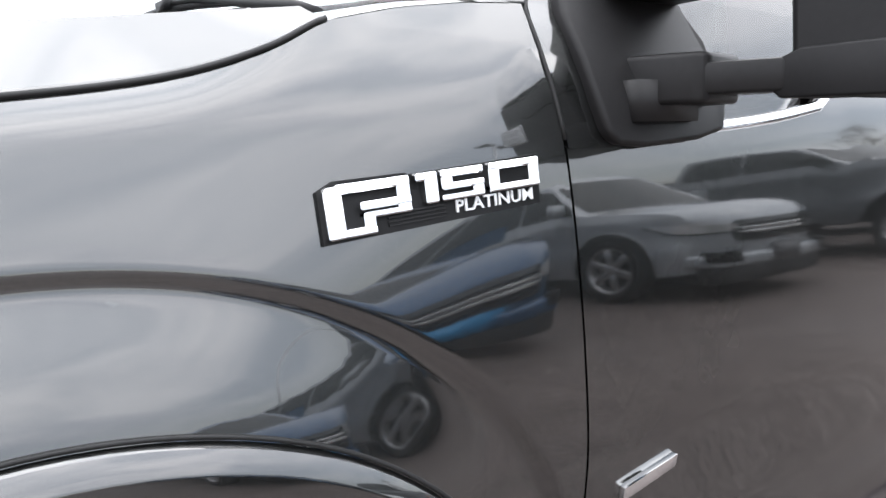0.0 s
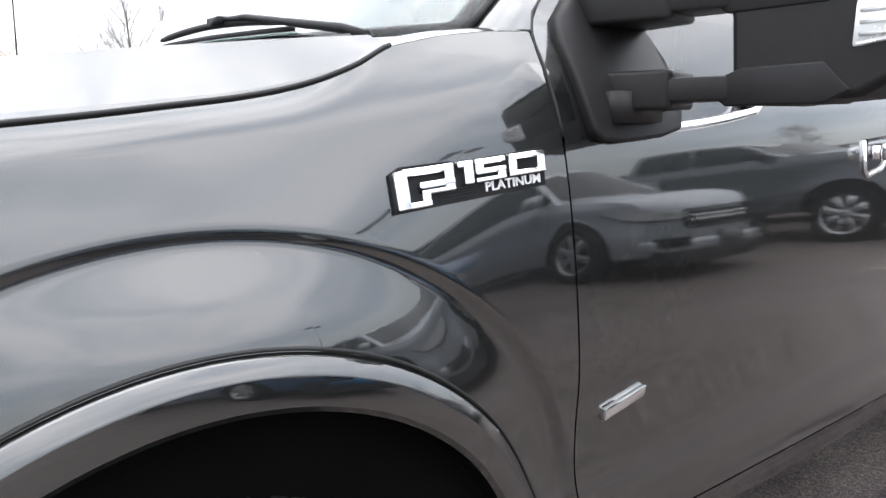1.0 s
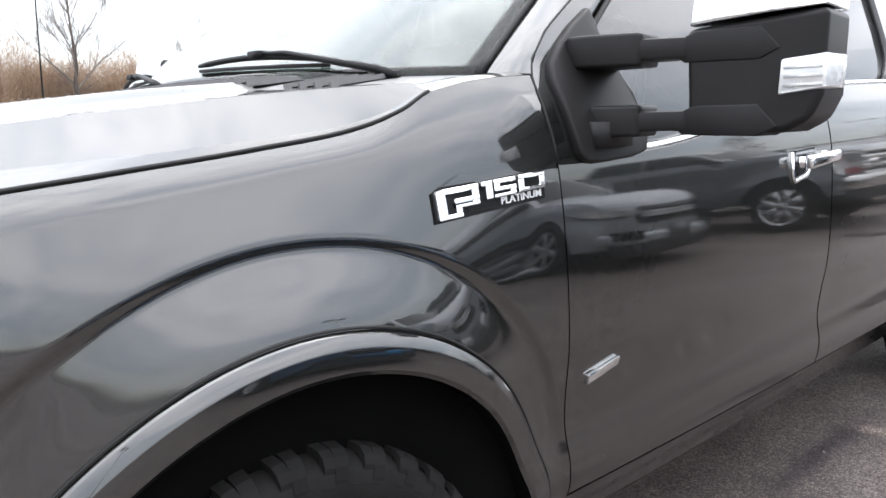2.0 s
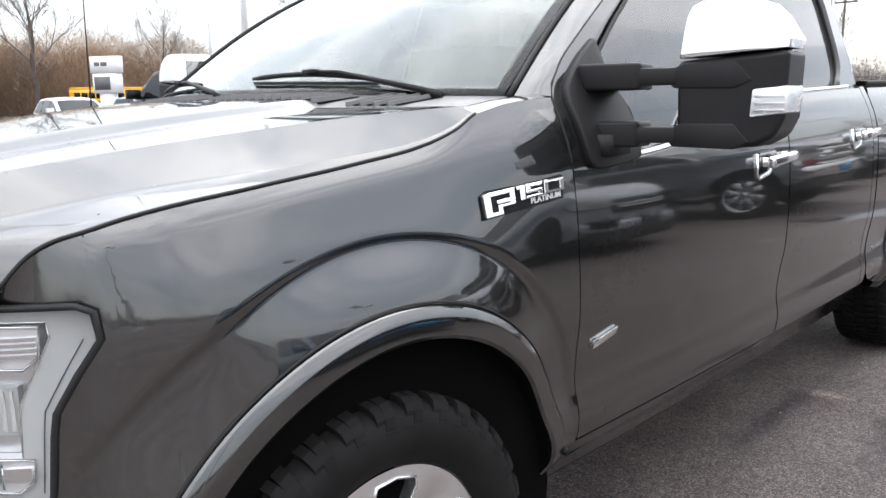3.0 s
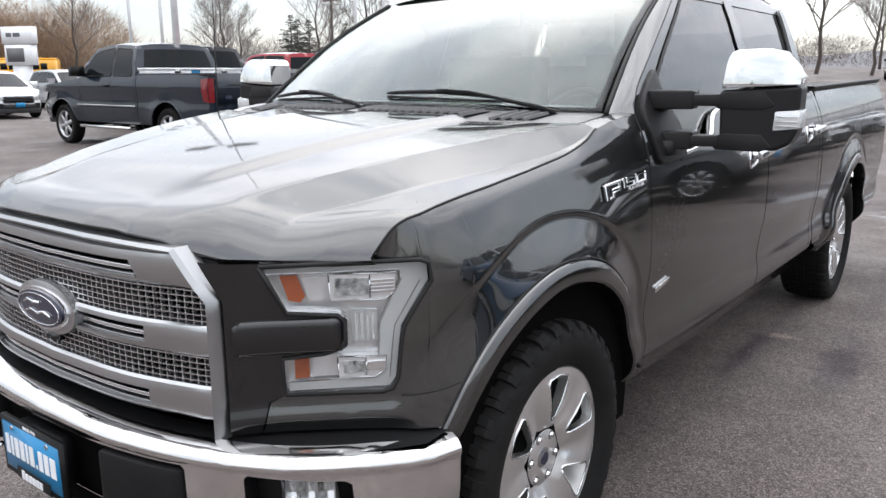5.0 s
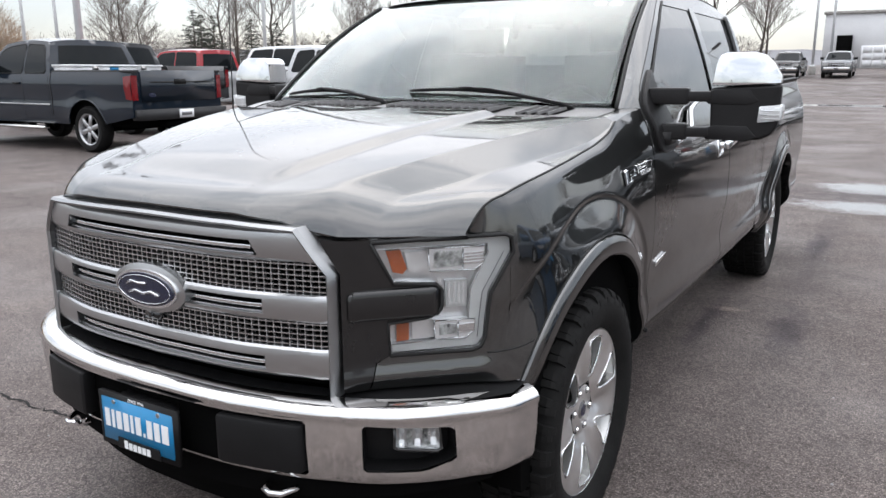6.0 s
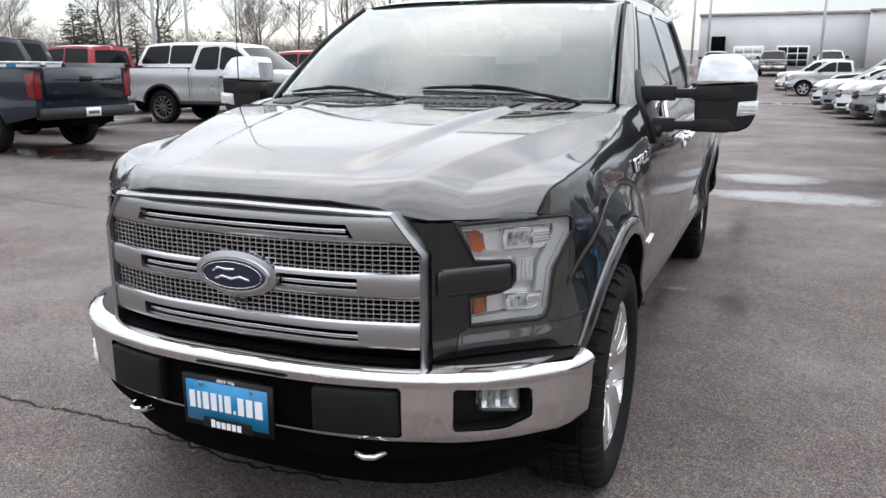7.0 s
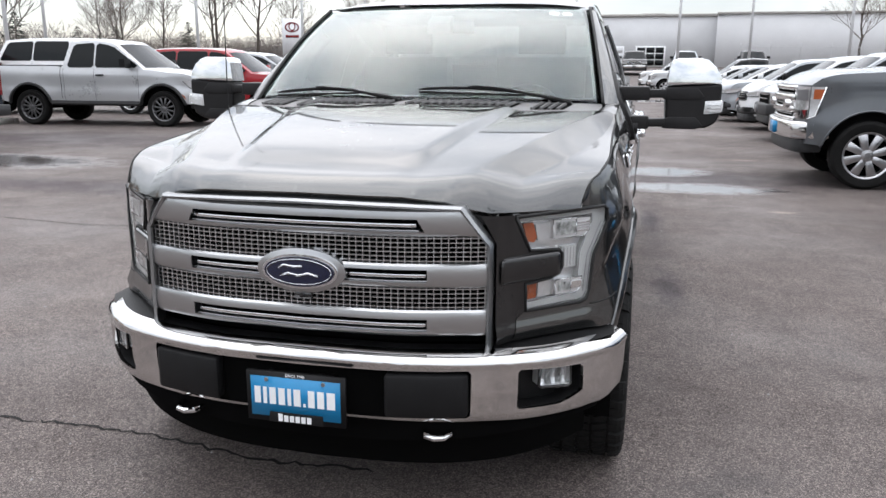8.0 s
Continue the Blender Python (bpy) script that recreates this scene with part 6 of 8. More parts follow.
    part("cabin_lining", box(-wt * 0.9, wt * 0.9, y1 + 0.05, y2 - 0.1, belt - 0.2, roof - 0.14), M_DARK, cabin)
    fo_n, bo_n = Vector((0, -0.6, 0.8)) * 0.007, Vector((0, 0.95, 0.3)) * 0.007
    part("windscreen", facing(grid(lambda u, v: front_pt(0.065 + 0.87 * u, 0.10 + 0.80 * v) + fo_n, 20, 8), (0, -1, 0.5)), M_CARGLASS, t, smooth=60)
    part("rear_window", facing(grid(lambda u, v: back_pt(0.09 + 0.82 * u, 0.14 + 0.72 * v) + bo_n, 14, 8), (0, 1, 0.2)), M_CARGLASS, t, smooth=60)
    for sg in (1, -1):
        fl = sg < 0
        for k, q in enumerate(wins):
            w = part("side_window", facing(sheet(q, [], lambda y, z: (cabx(z) + 0.006, y, z), 9, 0.06), (1, 0, 0)), M_CARGLASS, t, smooth=0, flip=fl)
            part("window_seal", tube([(cabx(z) + 0.003, y, z) for y, z in q + q[:1]], 0.010, 5), M_SEAL, w, flip=fl)
        cut_y = [edge(0, zb, 1) - 0.02] + [c for c in cuts[1:-1]] + ([yb + 0.05] if not pick else [y3 - 0.03])
        for k, y in enumerate(cut_y):
            if kind == "suv" and k == len(cut_y) - 1:
                continue
            zs = np.linspace(low + (0.10 if abs(y - wb) > RA else R + RA - low + 0.02), top(y) - 0.01, 9)
            part("door_seam", tube([(sx(y, z) - 0.0005, y, z) for z in zs], 0.0045, 4), M_SEAL, t, flip=fl)
            if k and not (pick and k == len(cut_y) - 1 and split):
                hx = sx(y - 0.15, belt - 0.14)
                part("door_handle", box(hx - 0.012, hx + 0.026, y - 0.24, y - 0.06, belt - 0.16, belt - 0.125, 0.010), M_BLACK if not chrome or clad else paint, t, flip=fl)
        mz, my = belt + 0.02, fy(belt + 0.08) + 0.16
        mir = part("side_mirror", box(W * 0.99, W + 0.235, my, my + 0.13, mz + 0.01, mz + 0.19, 0.045, 3), M_BLACK if pick or clad else paint, t, smooth=50, flip=fl)
        part("mirror_foot", box(W * 0.90, W + 0.04, my + 0.02, my + 0.09, mz + 0.01, mz + 0.06, 0.012), M_BLACK, mir, flip=fl)
        # lamps laid on the nose and round its corner
        hl0, hl1 = (hood - 0.56, hood - 0.17) if hd else ((hood - 0.36, hood - 0.17) if pick else (hood - 0.31, hood - 0.18))
        x0 = 0.60 if pick else 0.42
        ins = sx(ye, hood - 0.2)
        wrap = 0.16 if hd else (0.30 if pick else 0.34)

        def on_nose(x, z, d):
            q = abs(x) / sx(ye, z)
            v = (z - zf) / (top(ye) - zf)
            return (x, nose(min(1, q)) - (0.0 if pick else 0.05) * math.sin(math.pi * v) * (1 - min(1, q) ** 4) - d, z)
        la = sheet([(x0, hl0), (ins, hl0), (ins, hl1), (x0 - 0.02, hl1 - (0.0 if pick else 0.05))], [], lambda x, z: on_nose(x, z, 0.010), 0.05, 0.1)
        lb = sheet([(ye, hl0), (ye + wrap * 0.45, hl0 + 0.03), (ye + wrap, hl1 + (0 if hd else 0.0)), (ye, hl1)], [], lambda y, z: (sx(y, z) + 0.008, y, z), 0.05, 0.1)
        facing(la, (0, -1, 0))
        lm = part("headlamp", join(la, facing(lb, (1, 0, 0))), M_REFLECTOR, t, "clear headlamp", smooth=40, flip=fl)
        part("lamp_unit", facing(sheet([(x0 + 0.04, hl0 + 0.03), (ins - 0.10, hl0 + 0.03), (ins - 0.06, hl1 - 0.035), (x0 + 0.04, hl1 - 0.05)], [], lambda x, z: on_nose(x, z, 0.016), 0.05, 0.1), (0, -1, 0)), M_LED, lm, flip=fl)
        part("lamp_frame", tube([on_nose(x, z, 0.010) for x, z in ((x0 - 0.02, hl1 - (0 if pick else 0.05)), (x0, hl0), ((x0 + ins) / 2, hl0), (ins, hl0))] + [(sx(y, z) + 0.006, y, z) for y, z in ((ye + wrap * 0.45, hl0 + 0.03), (ye + wrap, hl1))], 0.010, 5), M_CHROME if hd else M_BLACK, lm, flip=fl)
        if hd:
            part("lamp_unit", facing(sheet([(x0 + 0.02, hl0 - 0.01), (ins, hl0 - 0.01), (ins, hl0 + 0.11), (x0 + 0.02, hl0 + 0.09)], [], lambda x, z: on_nose(x, z, 0.022), 0.05, 0.1), (0, -1, 0)), M_CHROME, lm, flip=fl)
            part("lamp_unit", facing(sheet([(x0 + 0.05, hl0 + 0.22), (ins - 0.02, hl0 + 0.22), (ins - 0.02, hl1 - 0.03), (x0 + 0.05, hl1 - 0.05)], [], lambda x, z: on_nose(x, z, 0.022), 0.05, 0.1), (0, -1, 0)), M_GREYLABEL, lm, flip=fl)
        if amber:
            part("amber_lamp", facing(sheet([(ye + 0.03, hl1 - 0.15), (ye + 0.12, hl1 - 0.15), (ye + 0.14, hl1 - 0.03), (ye + 0.03, hl1 - 0.03)], [], lambda y, z: (sx(y, z) + 0.014, y, z), 0.05, 0.1), (1, 0, 0)), M_AMBER, lm, "amber side marker", flip=fl)
        elif clad:
            part("marker_lamp", facing(sheet([(-RA - 0.06, R + 0.20), (-RA + 0.0, R + 0.27), (-RA + 0.03, R + 0.33), (-RA - 0.03, R + 0.28)], [], lambda y, z: (sx(y, z) + 0.010, y, z), 0.05, 0.1), (1, 0, 0)), M_AMBER, t, "amber side marker", flip=fl)
        tl0, tl1 = (belt - 0.40, belt - 0.01) if kind != "sedan" else (belt - 0.26, belt - 0.06)
        tx, tw = sx(yre, belt - 0.2), (0.11 if pick else 0.26)
        ta = facing(sheet([(tx - tw, tl0), (tx, tl0), (tx, tl1), (tx - tw, tl1)], [], lambda x, z: (x, tail(min(1, x / tx)) + 0.012, z), 0.05, 0.2), (0, 1, 0))
        tb = facing(sheet([(yre - 0.12, tl0 + 0.02), (yre, tl0), (yre, tl1), (yre - 0.16, tl1 - 0.02)], [], lambda y, z: (sx(y, z) + 0.010, y, z), 0.05, 0.2), (1, 0, 0))
        tlm = part("tail_lamp", join(ta, tb), M_RED, t, "red tail lamp", smooth=40, flip=fl)
        if pick:
            part("reverse_lamp", facing(sheet([(tx - tw + 0.01, tl0 + 0.06), (tx - 0.01, tl0 + 0.06), (tx - 0.01, tl0 + 0.12), (tx - tw + 0.01, tl0 + 0.12)], [], lambda x, z: (x, tail(min(1, x / tx)) + 0.017, z), 0.1, 0.2), (0, 1, 0)), M_RED, tlm, flip=fl)
        for c in (0, wb):
            pts = arc(c, RA + (0.030 if clad else 0.006))
            part("arch_trim" if clad else "arch_lip", tube([(sx(y, z) - 0.004, y, z) for y, z in pts], 0.036 if clad else 0.014, 6), M_CLAD if clad else paint, t, smooth=60, flip=fl)
        if clad:
            part("sill_trim", tube([(sx(y, low + 0.04) - 0.01, y, low + 0.04) for y in np.linspace(RA + 0.05, wb - RA - 0.05, 8)], 0.06, 6), M_CLAD, t, flip=fl)
        if strip:
            part("side_moulding", tube([(sx(y, low + 0.32), y, low + 0.32) for y in np.linspace(RA + 0.06, min(y3, wb - RA) - 0.03, 10)], 0.016, 6), strip, t, flip=fl)
        for c in (0, wb):
            car_wheel(t, R, (sg * (W - 0.015), c, R), rim or M_RIM, spokes, sg, M_RIM if hd else None)

    # nose
    def face(name, q, d, mat, parent, lab=""):
        def on(x, z):
            a = abs(x) / sx(ye, z)
            v = (z - zf) / (top(ye) - zf)
            return (x, nose(min(1, a)) - (0.0 if pick else 0.05) * math.sin(math.pi * v) * (1 - min(1, a) ** 4) - d, z)
        bm = facing(sheet(q, [], on, 0.06, 0.12), (0, -1, 0))
        return part(name, facing(join(bm, walls(q, lambda a, c, v: (lambda p: (p[0], p[1] + 0.03 * v, p[2]))(on(a, c)), 0.06)), (0, -1, 0)), mat, parent, lab, smooth=30)
    gx = 0.58 if pick else 0.50
    g0, g1 = (hood - 0.60, hood - 0.16) if pick else (hood - 0.42, hood - 0.19)
    g = face("grille", [(-gx + 0.04, g0), (gx - 0.04, g0), (gx, g0 + 0.06), (gx, g1 - 0.03), (gx - 0.05, g1), (-gx + 0.05, g1), (-gx, g1 - 0.03), (-gx, g0 + 0.06)], 0.014, M_CHROME if chrome and pick and not hd else M_BLACKGLOSS, t)
    face("grille_mesh", [(-gx + 0.07, g0 + 0.04), (gx - 0.07, g0 + 0.04), (gx - 0.04, g0 + 0.08), (gx - 0.05, g1 - 0.05), (-gx + 0.05, g1 - 0.05), (-gx + 0.04, g0 + 0.08)], 0.020, M_DARK, g)
    if hd:
        for z0, z1, d in ((hood - 0.36, hood - 0.27, 0.075), (hood - 0.50, hood - 0.42, 0.075), (hood - 0.22, hood - 0.16, 0.05), (hood - 0.60, hood - 0.55, 0.05)):
            part("grille_bar", cbar(-gx - 0.03, gx + 0.03, z0, z1, d, -0.02, npath, 20, 0.018), M_CHROME_B, g, smooth=50)
        for k in range(5):
            part("grille_slat", cbar(-gx + 0.05, gx - 0.05, g0 + 0.07 + 0.065 * k, g0 + 0.085 + 0.065 * k, 0.03, 0.0, npath, 12, 0.003), M_FRAME, g)
        for q in (-1, 1):
            part("grille_bracket", box(min(q * gx * 0.62, q * gx * 1.03), max(q * gx * 0.62, q * gx * 1.03), f - 0.075, f + 0.03, hood - 0.44, hood - 0.34, 0.025, 3), M_CHROME_B, g, smooth=50)
    else:
        n = 3 if pick else 2
        for k in range(n):
            z = g0 + 0.07 + (g1 - g0 - 0.14) * (k + 0.5) / n
            part("grille_bar", cbar(-gx + 0.05, gx - 0.05, z - 0.014, z + 0.014, 0.035 if pick else 0.068, 0.0, npath, 14, 0.006), M_CHROME if chrome else M_BLACKGLOSS, g, smooth=40)
    bmat = M_CHROME_B if (chrome and pick) else (M_CLAD if clad or not chrome else paint)
    pw = sx(ye, low + 0.25)

    def bpath(x):
        return f - 0.02 + 0.10 * (abs(x) / pw) ** 2.6 + 0.16 * max(0.0, abs(x) / pw - 0.9) / 0.1
    bh = 0.22 if pick else 0.13
    fb = part("front_bumper", cbar(-pw - 0.02, pw + 0.02, low + 0.10, low + 0.10 + bh, 0.085 if pick else 0.055, -0.12, bpath, 30, 0.030), bmat, t, smooth=50)
    part("lower_intake", cbar(-pw * 0.92, pw * 0.92, low - 0.07, low + 0.11, 0.03, -0.25, bpath, 20, 0.03), M_CLAD, fb)
    if not pick:
        for q in (-1, 1):
            part("fog_lamp_pocket", cbar(min(q * 0.50, q * 0.72), max(q * 0.50, q * 0.72), low + 0.15, low + 0.26, 0.060, 0.0, bpath, 6, 0.01), M_BLACK, fb)
    part("front_plate", box(-0.15, 0.15, f - 0.125 if pick else f - 0.10, f - 0.05, low + 0.13, low + 0.28, 0.006), plate or M_GREYLABEL, fb, "dealer plate")
    # tail
    rb = part("rear_bumper", box(-W * 0.93, W * 0.93, r - 0.10, r + 0.12, low + 0.10, low + 0.27, 0.04, 3), M_CHROME_B if (chrome and pick) else (M_CLAD if clad or pick else paint), t, smooth=50)
    part("rear_plate", box(-0.15, 0.15, r + 0.12, r + 0.132, low + 0.12, low + 0.26, 0.004), M_WHITE, rb, "white plate with plain bars")
    part("plate_bars", box(-0.11, 0.11, r + 0.132, r + 0.135, low + 0.16, low + 0.21), M_GREYLABEL, rb)
    if pick:
        for sg in (1, -1):
            xs = W * 0.80
            part("bed_wall", box(min(sg * xs, sg * (xs + 0.03)), max(sg * xs, sg * (xs + 0.03)), y3 + 0.05, r - 0.05, back - 0.50, back), M_CLAD, t)
            part("bed_rail", box(min(sg * xs, sg * W * 0.955), max(sg * xs, sg * W * 0.955), y3 + 0.05, r - 0.03, back - 0.015, back + 0.025, 0.012), M_CLAD, t)
            zs = np.linspace(low + 0.14, back - 0.02, 8)
            part("bed_seam", tube([(sx(y3 + 0.04, z), y3 + 0.04, z) for z in zs], 0.009, 4), M_SEAL, t, flip=sg < 0)
        part("bed_floor", box(-W * 0.82, W * 0.82, y3 + 0.03, r - 0.05, back - 0.52, back - 0.49), M_CLAD, t)
        part("bed_front", box(-W * 0.90, W * 0.90, y3 + 0.01, y3 + 0.06, low + 0.1, back, 0.01), paint, t)
        tg = part("tailgate", box(-W * 0.79, W * 0.79, r - 0.05, r + 0.014, belt - 0.42, back + 0.02, 0.018, 3), paint, t, smooth=40)
        # The fold is a black strip: its shade is put into the colour.
        part("tailgate_crease", box(-W * 0.62, W * 0.62, r + 0.006, r + 0.019, belt - 0.125, belt - 0.105, 0.003), M_SEAL, tg)
        part("tailgate_handle", box(-0.12, 0.12, r + 0.010, r + 0.028, belt - 0.15, belt - 0.07, 0.008), M_BLACK, tg)
        part("tailgate_badge", oval_disc(0.075, 0.035, r + 0.016), M_BLUEOVAL, tg).location = (W * 0.60, 0, belt - 0.32)
        part("tow_bar", box(-0.35, 0.35, r - 0.20, r + 0.06, low - 0.02, low + 0.07, 0.02), M_DARK, t)
        if tool:
            bx = part("toolbox", box(-W * 0.93, W * 0.93, y3 + 0.10, y3 + 0.62, back - 0.04, back + 0.10, 0.012), M_TREADPLATE, t, "bright aluminium toolbox across the bed", smooth=30)
            part("toolbox_lid", box(-W * 0.95, W * 0.95, y3 + 0.08, y3 + 0.64, back + 0.085, back + 0.12, 0.01), M_TREADPLATE, bx, smooth=30)
            for q in (-0.5, 0.5):
                part("latch", box(q - 0.05, q + 0.05, y3 + 0.635, y3 + 0.66, back + 0.03, back + 0.09, 0.006), M_STEEL, bx)
            part("toolbox_sticker", box(0.02, 0.20, y3 + 0.621, y3 + 0.626, back + 0.01, back + 0.08), M_PLATE, bx, "pale blue sticker")
            part("running_board", box(W - 0.06, W + 0.08, 0.75, 2.4, 0.36, 0.41, 0.015), M_CHROME_B, t)
    return t


def oval_disc(rx, rz, y, n=20):
    bm = B()
    hi = [bm.verts.new((rx * math.cos(2 * math.pi * k / n), y + 0.006, rz * math.sin(2 * math.pi * k / n))) for k in range(n)]
    lo = [bm.verts.new((rx * math.cos(2 * math.pi * k / n), y - 0.006, rz * math.sin(2 * math.pi * k / n))) for k in range(n)]
    bm.faces.new(hi)
    for k in range(n):
        bm.faces.new((lo[k], lo[(k + 1) % n], hi[(k + 1) % n], hi[k]))
    return facing(bm, (0, 1, 0))


vehicle("pickup_truck", "older dark blue extended-cab pickup with an aluminium toolbox", "pickup truck", "pickup", CP["navy"], (-14.85, 7.85), -90, scale=1.08, W=0.98, wb=3.52, fo=0.95, ro=1.18, R=0.385, hood=1.18, belt=1.28, roof=1.92, low=0.46, cab=(0.55, 1.15, 2.42, 2.58), chrome=False, tool=True, strip=M_SATIN, split=0.62, group="pickups in the row")
vehicle("pickup_truck", "black crew-cab pickup with large red tail lamps", "pickup truck", "pickup", CP["black"], (-18.1, 10.95), -90, scale=1.06, W=1.0, wb=3.95, fo=0.98, ro=1.15, R=0.42, hood=1.30, belt=1.40, roof=2.04, low=0.50, cab=(0.55, 1.2, 2.75, 2.88), group="pickups in the row")
ranger = vehicle("pickup_truck", "silver extended-cab pickup with black arch trim and dark wheels", "pickup truck", "pickup", CP["silver"], (-10.18, 15.25), 94, scale=1.10, W=0.93, wb=3.22, fo=0.92, ro=1.18, R=0.395, hood=1.18, belt=1.26, roof=1.92, low=0.47, cab=(0.40, 1.18, 2.22, 2.38), split=0.60, chrome=False, clad=True, rim=M_RIMDARK, group="pickups in the row", spokes=12)
for k in range(3):
    part("decal_bar", box(0.895, 0.925, 3.85 + 0.09 * k, 3.92 + 0.09 * k, 1.06, 1.12), M_GREYLABEL, ranger)
part("side_step", box(0.80, 0.97, 0.62, 2.6, 0.40, 0.45, 0.02), M_CLAD, ranger, "black side step")
part("fender_vent", prism([(0.40, 1.02), (0.62, 1.03), (0.58, 1.09), (0.40, 1.11)], 0.900, 0.940, "x", 0.006), M_BLACK, ranger, "black fender vent")
part("window_sticker", prism([(0.98, 1.40), (1.32, 1.40), (1.32, 1.60), (1.02, 1.60)], 0.800, 0.812, "x"), M_WHITE, ranger, "white paper sticker in the side window")
vehicle("pickup_truck", "red crew-cab pickup parked behind the black one", "pickup truck", "pickup", CP["red"], (-22.2, 17.6), -90, scale=1.02, W=1.0, wb=3.7, fo=0.98, ro=1.1, R=0.40, hood=1.22, belt=1.30, roof=2.14, low=0.46, cab=(0.6, 1.35, 3.2, 3.35), group="pickups in the row")
vehicle("sport_utility", "white utility vehicle behind the silver pickup", "car", "suv", CP["white"], (-14.0, 19.6), 90, scale=1.12, W=0.98, wb=3.2, fo=0.95, ro=1.15, R=0.39, hood=1.24, belt=1.40, roof=2.05, low=0.42)
vehicle("sport_utility", "red crossover beside white cars in the row", "car", "suv", CP["red"], (-9.9, 20.2), 93, scale=1.12, W=0.93, wb=2.75, fo=0.90, ro=0.95, R=0.36, hood=1.08, belt=1.12, roof=1.80, low=0.32)
vehicle("sedan_car", "silver sedan beyond the red crossover", "car", "sedan", CP["lightgrey"], (-10.6, 24.0), 93, scale=1.1, W=0.90, wb=2.75, fo=0.92, ro=1.0, R=0.34, hood=1.10, belt=1.20, roof=1.78, low=0.22)
vehicle("sedan_car", "white sedan in the far row", "car", "sedan", CP["white"], (-11.6, 28.0), 93, W=0.90, wb=2.75, fo=0.92, ro=1.0, R=0.34, hood=1.12, belt=1.22, roof=1.82, low=0.22)
vehicle("sport_utility", "white compact crossover with a bright blue dealer plate", "car", "suv", CP["white"], (-26.5, 10.9), 84, W=0.92, wb=2.71, fo=0.95, ro=0.95, R=0.36, hood=0.94, belt=1.02, roof=1.62, low=0.26, cab=(0.12, 1.22, 2.95, 3.50), chrome=False, rim=M_RIMDARK, spokes=10, plate=M_PLATE)
vehicle("sport_utility", "light grey crossover behind the white one", "car", "suv", CP["lightgrey"], (-30.5, 15.8), 86, W=0.92, wb=2.71, fo=0.92, ro=0.95, R=0.36, hood=1.05, belt=1.10, roof=1.68, low=0.28, chrome=False)
vehicle("sedan_car", "white sedan at the end of the row", "car", "sedan", CP["white"], (-28.5, 5.9), 86, W=0.90, wb=2.75, fo=0.92, ro=1.0, R=0.34, hood=0.92, belt=0.98, roof=1.46, low=0.24)

# the row that faces the lane
ROW = [("pickup_truck", "grey heavy-duty pickup with a tall chrome grille", "pickup truck", "pickup", "grey", 3.81, 8.62, dict(W=1.03, wb=4.05, fo=0.84, ro=1.2, R=0.425, hood=1.42, belt=1.47, roof=2.02, low=0.50, cab=(0.62, 1.3, 2.85, 3.0), spokes=8, amber=True, hd=True, plate=M_PLATE)),
       ("pickup_truck", "white pickup with black arch trim beside the heavy-duty one", "pickup truck", "pickup", "white", 4.55, 11.7, dict(W=0.93, wb=3.22, R=0.375, roof=1.86, hood=1.17, belt=1.23, low=0.45, cab=(0.40, 1.18, 2.45, 2.6), clad=True, chrome=False, rim=M_RIMDARK)),
       ("pickup_truck", "grey pickup with black arch trim facing the lane", "pickup truck", "pickup", "lightgrey", 4.55, 14.8, dict(W=0.93, wb=3.22, R=0.375, roof=1.83, hood=1.15, belt=1.21, low=0.45, cab=(0.40, 1.18, 2.45, 2.6), clad=True, chrome=False)),
       ("sport_utility", "white utility vehicle with black lower cladding", "car", "suv", "white", 4.55, 18.0, dict(roof=1.78, hood=1.12, belt=1.16, clad=True, chrome=False, rim=M_RIMDARK, R=0.385)),
       ("sport_utility", "grey utility vehicle with black lower cladding", "car", "suv", "lightgrey", 4.3, 21.2, dict(roof=1.74, hood=1.10, belt=1.14, clad=True, chrome=False)),
       ("sedan_car", "white car facing the lane", "car", "sedan", "white", 4.1, 24.2, dict(W=0.90, roof=1.62, hood=1.05, belt=1.10, R=0.34, low=0.22)),
       ("sedan_car", "silver car facing the lane", "car", "sedan", "lightgrey", 3.9, 27.2, dict(W=0.90, roof=1.60, hood=1.03, belt=1.08, R=0.34, low=0.22)),
       ("sedan_car", "white car facing the lane", "car", "sedan", "white", 3.7, 30.2, dict(W=0.90, roof=1.60, hood=1.03, belt=1.08, R=0.34, low=0.22)),
       ("pickup_truck", "black pickup with a dark cap over its bed", "pickup truck", "pickup", "black", 4.5, 35.5, dict(W=0.98, wb=3.6, roof=1.92, hood=1.22, belt=1.28, low=0.45, R=0.40)),
       ("pickup_truck", "silver pickup facing the lane", "pickup truck", "pickup", "silver", 2.9, 46.0, dict(W=1.0, wb=3.6, roof=1.93, hood=1.22, belt=1.28, low=0.45, R=0.40)),
       ("pickup_truck", "white pickup beside the silver one", "pickup truck", "pickup", "white", 2.4, 50.5, dict(W=1.0, wb=3.6, roof=1.98, hood=1.25, belt=1.32, low=0.45, R=0.40)),
       ("sport_utility", "light grey crossover in the facing row", "car", "suv", "lightgrey", 4.70, 5.25, dict(roof=1.72, hood=1.02, belt=1.08, low=0.26, fo=0.95)),
       ("sedan_car", "bright blue sedan in the facing row", "car", "sedan", "blue", 4.6, 2.25, dict(W=0.90, roof=1.47, hood=0.92, belt=0.96, R=0.34, low=0.22, plate=M_PLATE))]
for nm, lab, cat, kind, col, x, y, kw in ROW:
    vehicle(nm, lab, cat, kind, CP[col], (x, y), -90, group="cars facing the lane", **kw)

FAR = [(-6.4, 62.0, "black"), (-3.0, 62.5, "grey"), (1.2, 63.5, "black"), (5.2, 63.5, "lightgrey"), (10.4, 64.0, "black")]


